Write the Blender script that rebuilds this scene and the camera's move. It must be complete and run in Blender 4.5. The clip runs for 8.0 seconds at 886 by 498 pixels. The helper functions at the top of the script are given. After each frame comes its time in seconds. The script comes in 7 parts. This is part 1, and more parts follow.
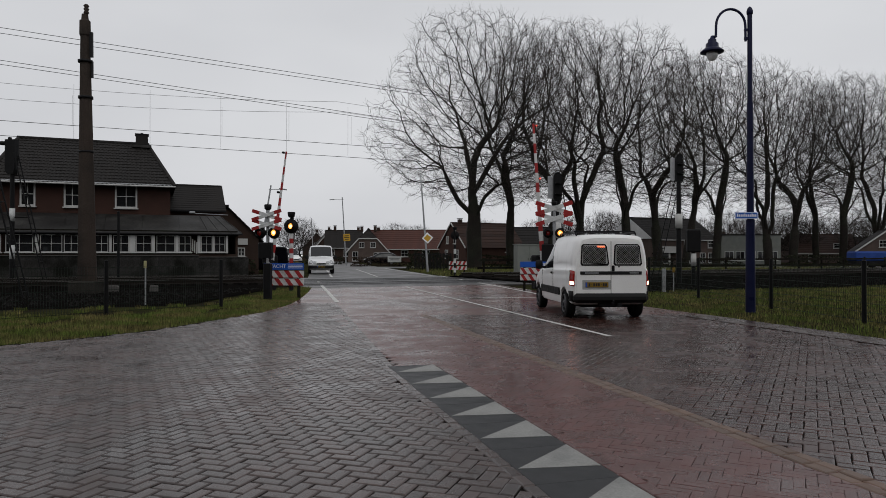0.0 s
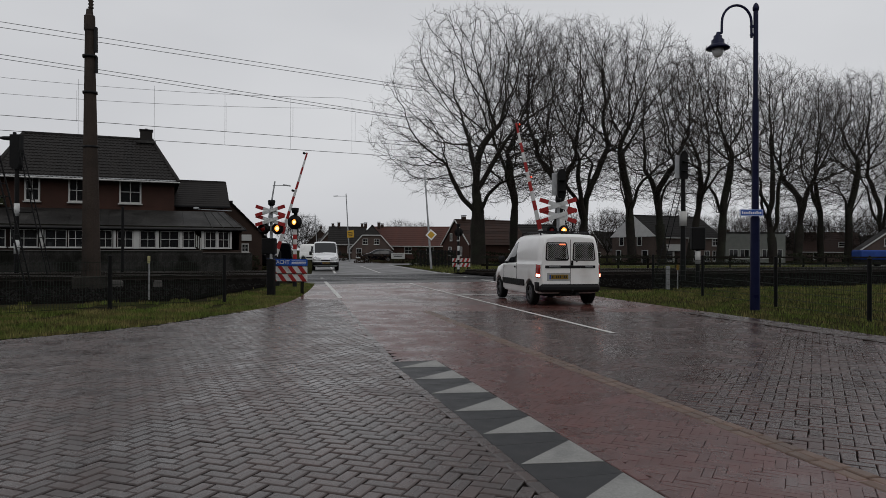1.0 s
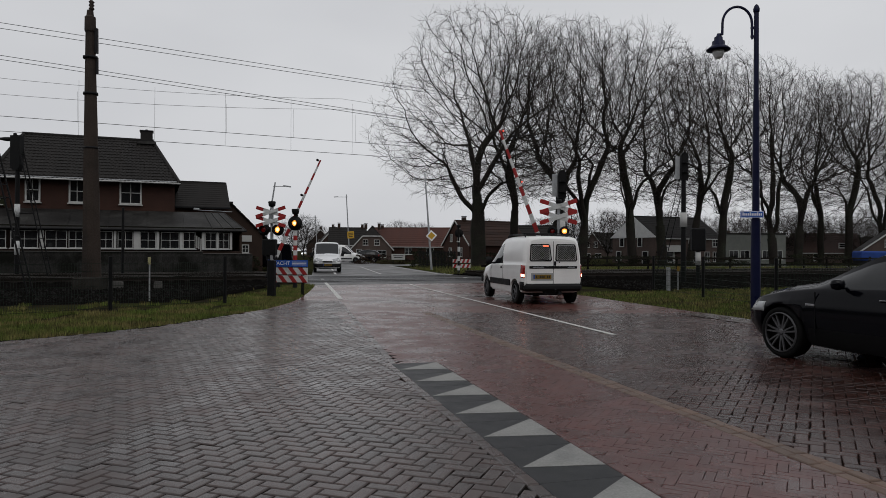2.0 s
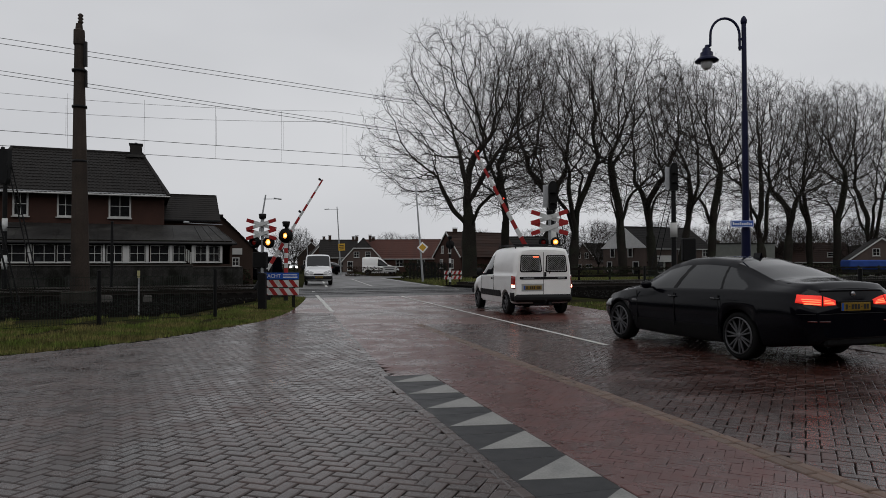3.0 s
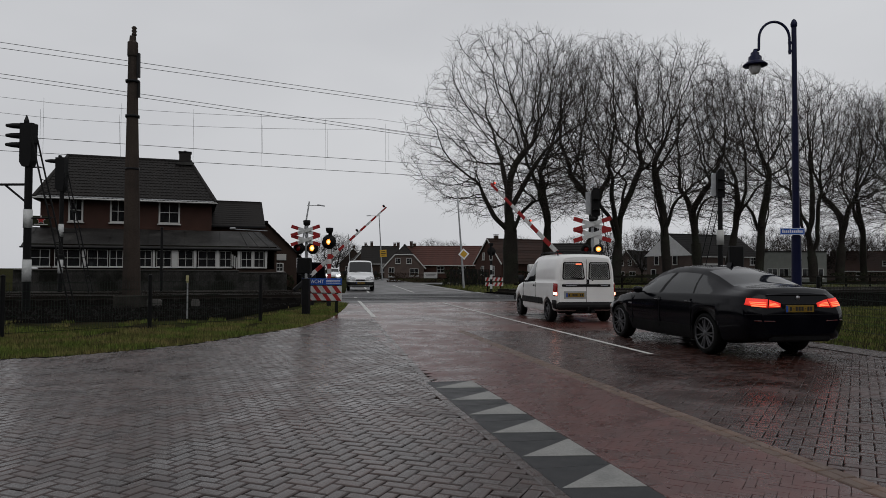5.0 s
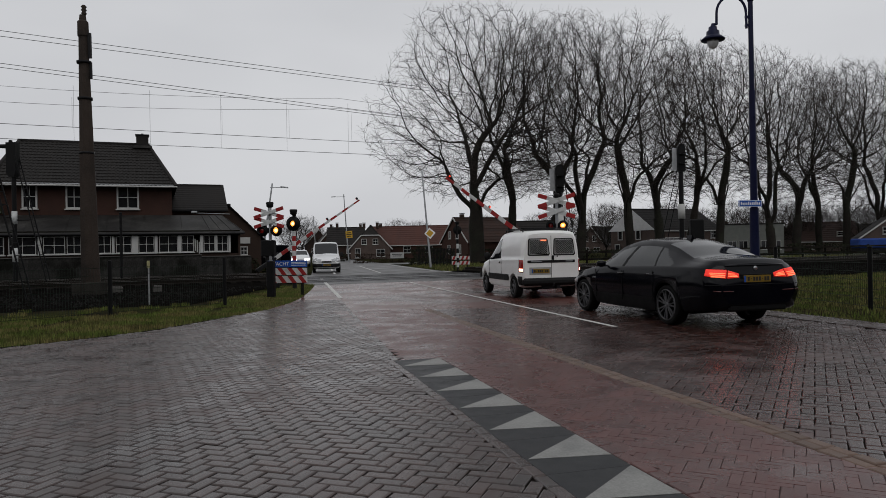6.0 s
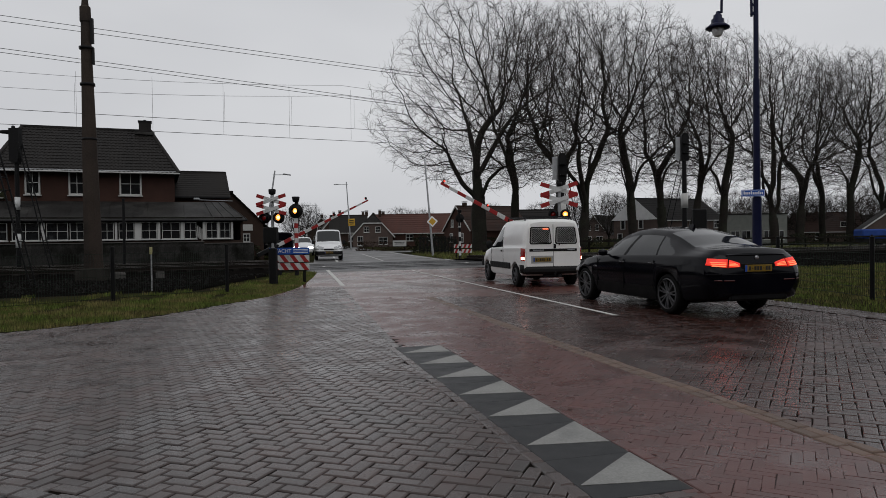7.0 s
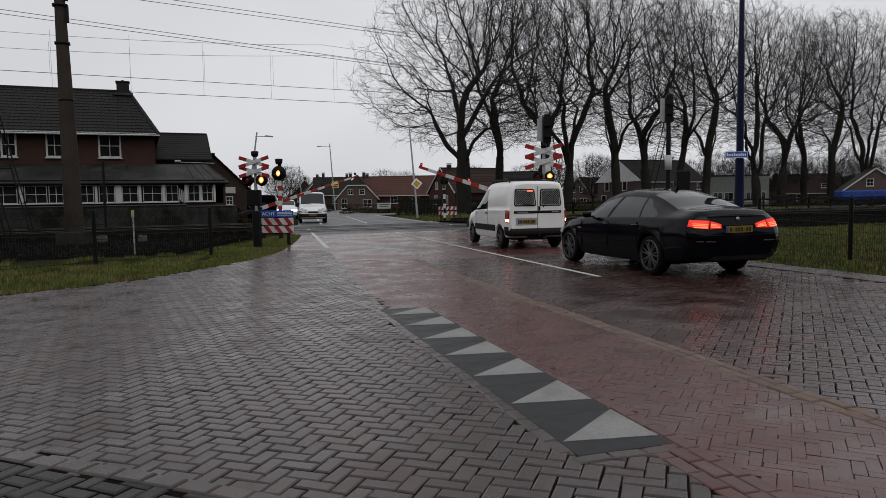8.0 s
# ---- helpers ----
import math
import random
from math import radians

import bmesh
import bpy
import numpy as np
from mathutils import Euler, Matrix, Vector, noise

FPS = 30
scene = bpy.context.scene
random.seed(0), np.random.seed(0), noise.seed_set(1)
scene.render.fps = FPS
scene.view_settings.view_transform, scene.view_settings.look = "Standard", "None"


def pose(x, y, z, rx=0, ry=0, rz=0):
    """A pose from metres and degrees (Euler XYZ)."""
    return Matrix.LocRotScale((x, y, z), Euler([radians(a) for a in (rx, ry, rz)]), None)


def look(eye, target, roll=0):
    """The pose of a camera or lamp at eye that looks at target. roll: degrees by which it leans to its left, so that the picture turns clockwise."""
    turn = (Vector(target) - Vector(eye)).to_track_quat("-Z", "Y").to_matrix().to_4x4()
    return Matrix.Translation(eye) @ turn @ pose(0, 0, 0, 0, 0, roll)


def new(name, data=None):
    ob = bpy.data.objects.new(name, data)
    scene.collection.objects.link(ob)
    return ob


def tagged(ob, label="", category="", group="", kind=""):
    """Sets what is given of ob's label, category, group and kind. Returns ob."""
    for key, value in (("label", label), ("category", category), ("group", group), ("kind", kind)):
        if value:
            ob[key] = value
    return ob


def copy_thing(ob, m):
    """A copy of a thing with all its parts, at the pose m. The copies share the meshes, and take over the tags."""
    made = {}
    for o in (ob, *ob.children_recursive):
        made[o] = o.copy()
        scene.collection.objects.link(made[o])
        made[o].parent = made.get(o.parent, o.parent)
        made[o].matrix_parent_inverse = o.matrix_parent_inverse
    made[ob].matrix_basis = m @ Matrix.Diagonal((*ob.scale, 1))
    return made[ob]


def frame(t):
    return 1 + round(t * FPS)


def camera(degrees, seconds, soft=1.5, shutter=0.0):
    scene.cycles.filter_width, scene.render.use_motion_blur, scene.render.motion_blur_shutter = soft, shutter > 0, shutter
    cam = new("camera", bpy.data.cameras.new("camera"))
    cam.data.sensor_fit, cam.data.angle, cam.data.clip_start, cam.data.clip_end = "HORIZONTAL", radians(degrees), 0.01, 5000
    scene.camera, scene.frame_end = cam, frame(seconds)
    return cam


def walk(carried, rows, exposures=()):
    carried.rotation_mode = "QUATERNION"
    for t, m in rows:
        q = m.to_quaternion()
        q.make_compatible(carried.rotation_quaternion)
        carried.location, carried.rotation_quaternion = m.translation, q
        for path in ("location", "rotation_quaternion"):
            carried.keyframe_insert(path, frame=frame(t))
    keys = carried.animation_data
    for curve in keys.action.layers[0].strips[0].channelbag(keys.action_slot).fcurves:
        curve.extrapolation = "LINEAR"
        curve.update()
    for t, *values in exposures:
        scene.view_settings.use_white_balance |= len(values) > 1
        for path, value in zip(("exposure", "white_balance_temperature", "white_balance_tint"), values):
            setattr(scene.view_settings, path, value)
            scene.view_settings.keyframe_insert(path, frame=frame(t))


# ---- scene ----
from mathutils.bvhtree import BVHTree

cam = camera(65.1, 8.0, soft=0.7)
walk(cam, [
    (0.0, pose(0.000, 0.000, 1.400, 90.37, 0.00, 0.00)),
    (0.5, pose(0.000, 0.032, 1.385, 90.59, -0.30, 0.03)),
    (1.0, pose(0.004, 0.028, 1.380, 90.13, -0.24, 0.30)),
    (2.5, pose(-0.012, 0.038, 1.399, 90.34, -0.27, 0.31)),
    (3.0, pose(-0.017, 0.068, 1.388, 91.16, 0.12, -0.42)),
    (3.5, pose(-0.016, 0.041, 1.368, 91.11, -0.55, -1.74)),
    (4.0, pose(-0.015, 0.005, 1.370, 91.68, -0.76, -0.33)),
    (4.5, pose(-0.017, 0.051, 1.365, 91.89, -0.37, 1.95)),
    (4.7, pose(-0.051, 0.027, 1.376, 92.11, -0.26, 2.97)),
    (5.8, pose(-0.005, 0.029, 1.395, 89.90, 1.02, 1.51)),
    (6.0, pose(-0.018, 0.044, 1.367, 90.00, 1.09, 0.20)),
    (6.5, pose(-0.007, 0.004, 1.330, 88.33, 0.69, -0.67)),
    (7.0, pose(-0.003, 0.035, 1.358, 89.04, 0.77, 0.41)),
    (7.5, pose(-0.013, 0.009, 1.366, 88.03, -0.06, -1.09)),
    (8.0, pose(-0.008, 0.013, 1.359, 85.91, 0.91, -0.87)),
], [(0.0, 0.0), (0.5, -0.04), (1.0, -0.08), (1.2, -0.08), (2.3, -0.07), (4.5, -0.17), (6.0, -0.10), (6.5, -0.10), (7.5, 0.0), (8.0, 0.07)])

# ---- overcast winter daylight ----
world = bpy.data.worlds.new("overcast_sky")
scene.world = world
world.use_nodes = True
wt = world.node_tree
wt.nodes.clear()
sky = wt.nodes.new("ShaderNodeTexSky")
sky.sky_type = "NISHITA"
sky.sun_disc = False
sky.sun_elevation, sky.sun_rotation = radians(24), radians(200)
sky.air_density, sky.dust_density = 1.6, 4.0
grey = wt.nodes.new("ShaderNodeHueSaturation")
grey.inputs["Saturation"].default_value = 0.06
cover = wt.nodes.new("ShaderNodeMix")
cover.data_type = "RGBA"
cover.inputs["Factor"].default_value = 0.90
wcoord = wt.nodes.new("ShaderNodeTexCoord")
wmap = wt.nodes.new("ShaderNodeMapping")
wmap.inputs["Scale"].default_value = (1.0, 1.0, 3.0)
clouds = wt.nodes.new("ShaderNodeTexNoise")
clouds.inputs["Scale"].default_value = 1.3
clouds.inputs["Detail"].default_value = 4.0
cramp = wt.nodes.new("ShaderNodeValToRGB")
cramp.color_ramp.elements[0].position, cramp.color_ramp.elements[0].color = 0.3, (5.35, 5.45, 5.75, 1)
cramp.color_ramp.elements[1].position, cramp.color_ramp.elements[1].color = 0.72, (6.75, 6.85, 7.1, 1)
back = wt.nodes.new("ShaderNodeBackground")
back.inputs["Strength"].default_value = 0.108
wout = wt.nodes.new("ShaderNodeOutputWorld")
wt.links.new(wcoord.outputs["Generated"], wmap.inputs["Vector"])
wt.links.new(wmap.outputs["Vector"], clouds.inputs["Vector"])
wt.links.new(clouds.outputs["Fac"], cramp.inputs["Fac"])
wt.links.new(sky.outputs["Color"], grey.inputs["Color"])
wt.links.new(grey.outputs["Color"], cover.inputs["A"])
wt.links.new(cramp.outputs["Color"], cover.inputs["B"])
wt.links.new(cover.outputs["Result"], back.inputs["Color"])
wt.links.new(back.outputs["Background"], wout.inputs["Surface"])

sun_data = bpy.data.lights.new("sun", "SUN")
sun_data.energy, sun_data.angle, sun_data.color = 0.5, radians(40), (1.0, 0.97, 0.93)
sun = new("sun", sun_data)
sun.matrix_world = look((0, 0, 60), (-20, 40, 0))
scene.view_settings.exposure = 0.0


# ---- materials ----
def material(name, rgb, rough=0.6, metal=0.0, vary=0.25, scale=6.0, fine=60.0, bump=0.15, depth=0.01, island=0.0, each=0.0,
             rough_vary=0.1, coat=0.0, second=None, second_scale=1.2, second_at=0.55, gloss=0.12):
    """A surface with variation at two scales, fine relief, and a shade of its own per piece."""
    m = bpy.data.materials.new(name)
    m.use_nodes = True
    nt = m.node_tree
    bsdf = nt.nodes["Principled BSDF"]
    co = nt.nodes.new("ShaderNodeTexCoord")
    big = nt.nodes.new("ShaderNodeTexNoise")
    big.inputs["Scale"].default_value, big.inputs["Detail"].default_value = scale, 5.0
    small = nt.nodes.new("ShaderNodeTexNoise")
    small.inputs["Scale"].default_value, small.inputs["Detail"].default_value = fine, 3.0
    geo = nt.nodes.new("ShaderNodeNewGeometry")
    for n in (big, small):
        nt.links.new(geo.outputs["Position"] if island < 0 else co.outputs["Object"], n.inputs["Vector"])
    amount = nt.nodes.new("ShaderNodeMath")
    amount.operation = "ADD"
    nt.links.new(big.outputs["Fac"], amount.inputs[0])
    nt.links.new(small.outputs["Fac"], amount.inputs[1])
    ramp = nt.nodes.new("ShaderNodeMapRange")
    ramp.inputs["From Min"].default_value, ramp.inputs["From Max"].default_value = 0.7, 1.3
    ramp.inputs["To Min"].default_value, ramp.inputs["To Max"].default_value = 1 - vary, 1 + vary
    nt.links.new(amount.outputs[0], ramp.inputs["Value"])
    value = ramp.outputs["Result"]
    for span, kind in ((abs(island), "island"), (each, "object")):
        if span:
            rnd = geo.outputs["Random Per Island"] if kind == "island" else nt.nodes.new("ShaderNodeObjectInfo").outputs["Random"]
            mr = nt.nodes.new("ShaderNodeMapRange")
            mr.inputs["To Min"].default_value, mr.inputs["To Max"].default_value = 1 - span, 1 + span
            nt.links.new(rnd, mr.inputs["Value"])
            mul = nt.nodes.new("ShaderNodeMath")
            mul.operation = "MULTIPLY"
            nt.links.new(value, mul.inputs[0])
            nt.links.new(mr.outputs["Result"], mul.inputs[1])
            value = mul.outputs[0]
    tint = nt.nodes.new("ShaderNodeVectorMath")
    tint.operation = "SCALE"
    if second:
        patch = nt.nodes.new("ShaderNodeTexNoise")
        patch.inputs["Scale"].default_value, patch.inputs["Detail"].default_value = second_scale, 6.0
        nt.links.new(geo.outputs["Position"], patch.inputs["Vector"])
        edge = nt.nodes.new("ShaderNodeMapRange")
        edge.inputs["From Min"].default_value, edge.inputs["From Max"].default_value = second_at - 0.08, second_at + 0.08
        nt.links.new(patch.outputs["Fac"], edge.inputs["Value"])
        mix = nt.nodes.new("ShaderNodeMix")
        mix.data_type = "RGBA"
        mix.inputs["A"].default_value, mix.inputs["B"].default_value = (*rgb, 1), (*second, 1)
        nt.links.new(edge.outputs["Result"], mix.inputs["Factor"])
        nt.links.new(mix.outputs["Result"], tint.inputs[0])
    else:
        tint.inputs[0].default_value = rgb
    nt.links.new(value, tint.inputs["Scale"])
    nt.links.new(tint.outputs["Vector"], bsdf.inputs["Base Color"])
    rr = nt.nodes.new("ShaderNodeMapRange")
    rr.inputs["From Min"].default_value, rr.inputs["From Max"].default_value = 0.3, 0.7
    rr.inputs["To Min"].default_value, rr.inputs["To Max"].default_value = max(rough - rough_vary, 0.02), min(rough + rough_vary, 1)
    nt.links.new(big.outputs["Fac"], rr.inputs["Value"])
    nt.links.new(rr.outputs["Result"], bsdf.inputs["Roughness"])
    bsdf.inputs["Metallic"].default_value = metal
    bsdf.inputs["Specular IOR Level"].default_value = gloss
    bsdf.inputs["Coat Weight"].default_value = coat
    bsdf.inputs["Coat Roughness"].default_value = 0.08
    if bump:
        bp = nt.nodes.new("ShaderNodeBump")
        bp.inputs["Strength"].default_value, bp.inputs["Distance"].default_value = bump, depth
        nt.links.new(small.outputs["Fac"], bp.inputs["Height"])
        nt.links.new(bp.outputs["Normal"], bsdf.inputs["Normal"])
    return m


def glow(name, rgb, strength):
    m = bpy.data.materials.new(name)
    m.use_nodes = True
    b = m.node_tree.nodes["Principled BSDF"]
    b.inputs["Base Color"].default_value = (*rgb, 1)
    b.inputs["Emission Color"].default_value = (*rgb, 1)
    b.inputs["Emission Strength"].default_value = strength
    return m


def glass(name, rgb, rough=0.05, alpha=1.0, gloss=0.5):
    m = bpy.data.materials.new(name)
    m.use_nodes = True
    b = m.node_tree.nodes["Principled BSDF"]
    b.inputs["Base Color"].default_value = (*rgb, 1)
    b.inputs["Roughness"].default_value = rough
    b.inputs["IOR"].default_value = 1.5
    b.inputs["Specular IOR Level"].default_value = gloss
    b.inputs["Alpha"].default_value = alpha
    return m


M = dict(
    paver_grey=material("paver_grey", (0.035, 0.0182, 0.0148), 0.27, vary=0.3, scale=2.0, fine=90, bump=0.25, depth=0.004, island=0.30, rough_vary=0.14,
                        gloss=0.54, second=(0.027, 0.0170, 0.0145), second_scale=0.7),
    paver_piece=material("paver_piece", (0.035, 0.0182, 0.0148), 0.27, vary=0.3, scale=2.0, fine=90, bump=0.25, depth=0.004, each=0.30, rough_vary=0.14,
                         gloss=0.54, second=(0.027, 0.0170, 0.0145), second_scale=0.7),
    paver_red=material("paver_red", (0.068, 0.0160, 0.0122), 0.29, gloss=0.5, vary=0.25, scale=2.0, fine=90, bump=0.2, depth=0.004, island=0.18, rough_vary=0.12),
    paver_yellow=material("paver_yellow", (0.108, 0.068, 0.049), 0.45, gloss=0.3, vary=0.25, scale=3.0, fine=90, bump=0.2, depth=0.004, island=0.2),
    paver_road=material("paver_road", (0.031, 0.0124, 0.0093), 0.22, vary=0.3, scale=1.5, fine=80, bump=0.3, depth=0.005, island=0.32, rough_vary=0.14,
                        gloss=0.45, second=(0.036, 0.0130, 0.0098), second_scale=0.5, second_at=0.50),
    joint=material("joint", (0.012, 0.0105, 0.0095), 0.95, vary=0.4, scale=3, fine=60, bump=0.3, gloss=0.0),
    joint_red=material("joint_red", (0.026, 0.0105, 0.0085), 0.6, vary=0.4, scale=3, fine=60, bump=0.3, gloss=0.2),
    asphalt_red=material("asphalt_red", (0.086, 0.032, 0.0255), 0.28, vary=0.2, scale=0.8, fine=120, bump=0.3, depth=0.003, island=-0.001, rough_vary=0.12,
                         gloss=0.45, second=(0.060, 0.033, 0.029), second_scale=0.35),
    asphalt=material("asphalt", (0.058, 0.056, 0.056), 0.45, gloss=0.28, vary=0.25, scale=0.7, fine=120, bump=0.3, depth=0.003, rough_vary=0.12),
    asphalt_wet=material("asphalt_wet", (0.046, 0.030, 0.026), 0.25, gloss=0.35, vary=0.3, scale=0.9, fine=110, bump=0.3, depth=0.003, rough_vary=0.12),
    speckled=material("speckled_paver", (0.030, 0.029, 0.028), 0.5, vary=0.9, scale=3, fine=200, bump=0.4, depth=0.004, island=0.2, gloss=0.3),
    slab_dark=material("slab_dark", (0.028, 0.029, 0.031), 0.45, vary=0.25, scale=4, fine=120, bump=0.15, depth=0.003, island=0.12),
    paint_white=material("paint_white", (0.24, 0.24, 0.23), 0.55, vary=0.2, scale=5, fine=70, bump=0.1, second=(0.19, 0.19, 0.185), second_scale=3.0, second_at=0.6),
    line_white=material("line_white", (0.50, 0.50, 0.48), 0.55, vary=0.2, scale=2, fine=50, bump=0.1, second=(0.42, 0.42, 0.41), second_scale=2.0, second_at=0.6),
    soil=material("soil", (0.022, 0.019, 0.013), 0.95, vary=0.4, scale=1.5, fine=30, bump=0.6, depth=0.03, second=(0.028, 0.031, 0.012), second_scale=0.4, second_at=0.5, gloss=0.0),
    grass=material("grass", (0.090, 0.122, 0.026), 0.8, vary=0.45, scale=1.3, fine=7, bump=0.0, island=0.6, second=(0.150, 0.128, 0.050), second_scale=1.1, second_at=0.51),
    ballast=material("ballast", (0.0065, 0.006, 0.0055), 0.9, vary=0.4, scale=2, fine=22, bump=1.0, depth=0.06, island=0.4, gloss=0.0),
    stone=material("stone", (0.011, 0.0105, 0.010), 0.8, vary=0.4, scale=3, fine=30, bump=0.2, island=0.7, gloss=0.05),
    rail_head=material("rail_head", (0.22, 0.21, 0.20), 0.4, metal=0.5, vary=0.3, scale=1.0, bump=0.05),
    pale_yellow=material("pale_yellow", (0.34, 0.32, 0.17), 0.6, vary=0.15, bump=0.02),
    rail=material("rail", (0.016, 0.013, 0.011), 0.6, metal=0.2, vary=0.3, scale=4, bump=0.1),
    concrete=material("concrete", (0.014, 0.013, 0.012), 0.85, vary=0.25, scale=2, fine=40, bump=0.3, second=(0.018, 0.017, 0.016), second_scale=1.1, gloss=0.0),
    concrete_pale=material("concrete_pale", (0.032, 0.030, 0.027), 0.85, vary=0.4, scale=3, fine=30, bump=0.3, gloss=0.0),
    mast=material("mast", (0.040, 0.031, 0.026), 0.85, vary=0.35, scale=1.5, fine=25, bump=0.4, depth=0.02, second=(0.028, 0.023, 0.020), second_scale=0.8),
    black=material("black_paint", (0.007, 0.007, 0.0075), 0.55, vary=0.25, scale=5, bump=0.05),
    steel_dark=material("steel_dark", (0.016, 0.016, 0.017), 0.5, metal=0.4, vary=0.3, scale=6, bump=0.05),
    galv=material("galvanised", (0.32, 0.33, 0.34), 0.5, metal=0.5, vary=0.2, scale=6, bump=0.05),
    blue_pole=material("blue_pole", (0.008, 0.010, 0.034), 0.35, vary=0.2, scale=4, bump=0.03),
    sign_blue=material("sign_blue", (0.020, 0.085, 0.38), 0.4, vary=0.12, scale=6, bump=0.02),
    white=material("white_paint", (0.55, 0.55, 0.55), 0.45, vary=0.10, scale=3, bump=0.03),
    letter=material("letter_white", (0.75, 0.75, 0.75), 0.5, vary=0.05, bump=0.0),
    cross_white=material("cross_white", (0.50, 0.51, 0.51), 0.45, vary=0.14, scale=5, bump=0.03, second=(0.36, 0.37, 0.36), second_scale=6.0, second_at=0.6),
    red=material("red_paint", (0.27, 0.026, 0.026), 0.45, vary=0.15, scale=5, bump=0.03),
    yellow=material("yellow_paint", (0.50, 0.30, 0.04), 0.45, vary=0.12, scale=5, bump=0.03),
    plate=material("plate_yellow", (0.20, 0.125, 0.022), 0.4, vary=0.08, bump=0.0),
    plate_ink=material("plate_ink", (0.03, 0.03, 0.03), 0.5, vary=0.1, bump=0.0),
    bark=material("bark", (0.019, 0.0165, 0.014), 0.9, vary=0.4, scale=1.2, fine=14, bump=0.8, depth=0.04, second=(0.021, 0.022, 0.016), second_scale=0.5),
    twig=material("twig", (0.028, 0.023, 0.020), 0.9, vary=0.2, scale=0.6, bump=0.0),
    brick=material("brick", (0.165, 0.060, 0.044), 0.85, vary=0.2, scale=1.5, fine=35, bump=0.3, each=0.22),
    brick_wall=material("brick_wall", (0.045, 0.024, 0.019), 0.85, vary=0.25, scale=1.5, fine=28, bump=0.4),
    brick_brown=material("brick_brown", (0.038, 0.025, 0.020), 0.85, vary=0.25, scale=1.0, fine=22, bump=0.4),
    brick_grey=material("brick_grey", (0.080, 0.060, 0.053), 0.85, vary=0.25, scale=1.0, fine=22, bump=0.4),
    tile_dark=material("tile_dark", (0.0165, 0.0150, 0.0142), 0.65, gloss=0.10, vary=0.45, scale=1.2, fine=20, bump=0.2, island=0.3),
    tile_red=material("tile_red", (0.066, 0.029, 0.023), 0.6, vary=0.3, scale=1.0, fine=18, bump=0.2, island=0.3),
    tile_brown=material("tile_brown", (0.032, 0.018, 0.014), 0.65, vary=0.3, scale=1.0, fine=18, bump=0.2, island=0.3),
    zinc=material("zinc", (0.022, 0.0212, 0.0205), 0.55, metal=0.2, vary=0.45, scale=0.9, fine=9, bump=0.15, second=(0.040, 0.039, 0.037), second_scale=0.8, second_at=0.55),
    wood_dark=material("wood_dark", (0.012, 0.0105, 0.009), 0.8, vary=0.3, scale=2, fine=25, bump=0.3, each=0.25, second=(0.019, 0.021, 0.016), second_scale=0.9, gloss=0.0),
    fence_grey=material("fence_grey", (0.038, 0.037, 0.0355), 0.8, vary=0.4, scale=1.6, fine=11, bump=0.25, each=0.16, second=(0.014, 0.0145, 0.0125), second_scale=0.9, second_at=0.53, gloss=0.0),
    coping=material("coping", (0.075, 0.072, 0.068), 0.7, vary=0.3, scale=2, fine=30, bump=0.2),
    trim=material("trim_white", (0.42, 0.42, 0.41), 0.5, vary=0.1, scale=3, bump=0.03),
    pane=glass("pane", (0.012, 0.013, 0.014), 0.06),
    car_black=material("car_black", (0.0022, 0.0023, 0.0042), 0.12, vary=0.15, scale=5, bump=0.0, coat=0.05, gloss=0.13, rough_vary=0.03),
    car_white=material("car_white", (0.78, 0.78, 0.77), 0.35, gloss=0.5, vary=0.06, scale=2, bump=0.0, coat=0.5, rough_vary=0.04, second=(0.66, 0.65, 0.63), second_scale=1.6, second_at=0.66),
    car_silver=material("car_silver", (0.72, 0.73, 0.74), 0.35, metal=0.1, gloss=0.5, vary=0.06, scale=2, bump=0.0, coat=0.5, rough_vary=0.04),
    plastic=material("plastic_dark", (0.012, 0.012, 0.0125), 0.6, vary=0.2, scale=8, bump=0.05),
    tyre=material("tyre", (0.007, 0.007, 0.007), 0.8, vary=0.25, scale=10, bump=0.1),
    alloy=material("alloy", (0.30, 0.30, 0.31), 0.35, metal=0.8, vary=0.15, scale=10, bump=0.0),
    alloy_dark=material("alloy_dark", (0.085, 0.085, 0.09), 0.4, metal=0.25, gloss=0.5, vary=0.15, scale=10, bump=0.0),
    hub_grey=material("hub_grey", (0.10, 0.10, 0.105), 0.5, metal=0.4, vary=0.2, scale=10, bump=0.0),
    tint=glass("tinted_glass", (0.010, 0.0115, 0.013), 0.04, gloss=0.42),
    window_mesh=material("window_mesh", (0.34, 0.35, 0.345), 0.6, metal=0.2, vary=0.12, scale=8, bump=0.0),
    reflector=glass("reflector", (0.06, 0.004, 0.003), 0.2),
    lens_red=glass("lens_red", (0.25, 0.01, 0.008), 0.15),
    brake=glow("brake_light", (1.0, 0.17, 0.07), 1.7),
    brake_soft=glow("brake_light_soft", (0.85, 0.030, 0.016), 0.50),
    brake_white=glow("brake_light_van", (1.0, 0.34, 0.22), 7.0),
    amber=glow("signal_amber", (1.0, 0.30, 0.045), 2.3),
    amber_core=glow("signal_core", (1.0, 0.72, 0.34), 2.4),
    red_lamp=glow("signal_red", (1.0, 0.05, 0.02), 1.6),
    headlamp=glow("headlamp", (1.0, 0.97, 0.92), 7.0),
    lens=glass("lens_clear", (0.35, 0.36, 0.37), 0.12),
    lamp_globe=glass("lamp_globe", (0.55, 0.56, 0.56), 0.2),
    hedge=material("hedge", (0.014, 0.016, 0.008), 0.85, vary=0.3, scale=1.5, bump=0.0, island=0.5),
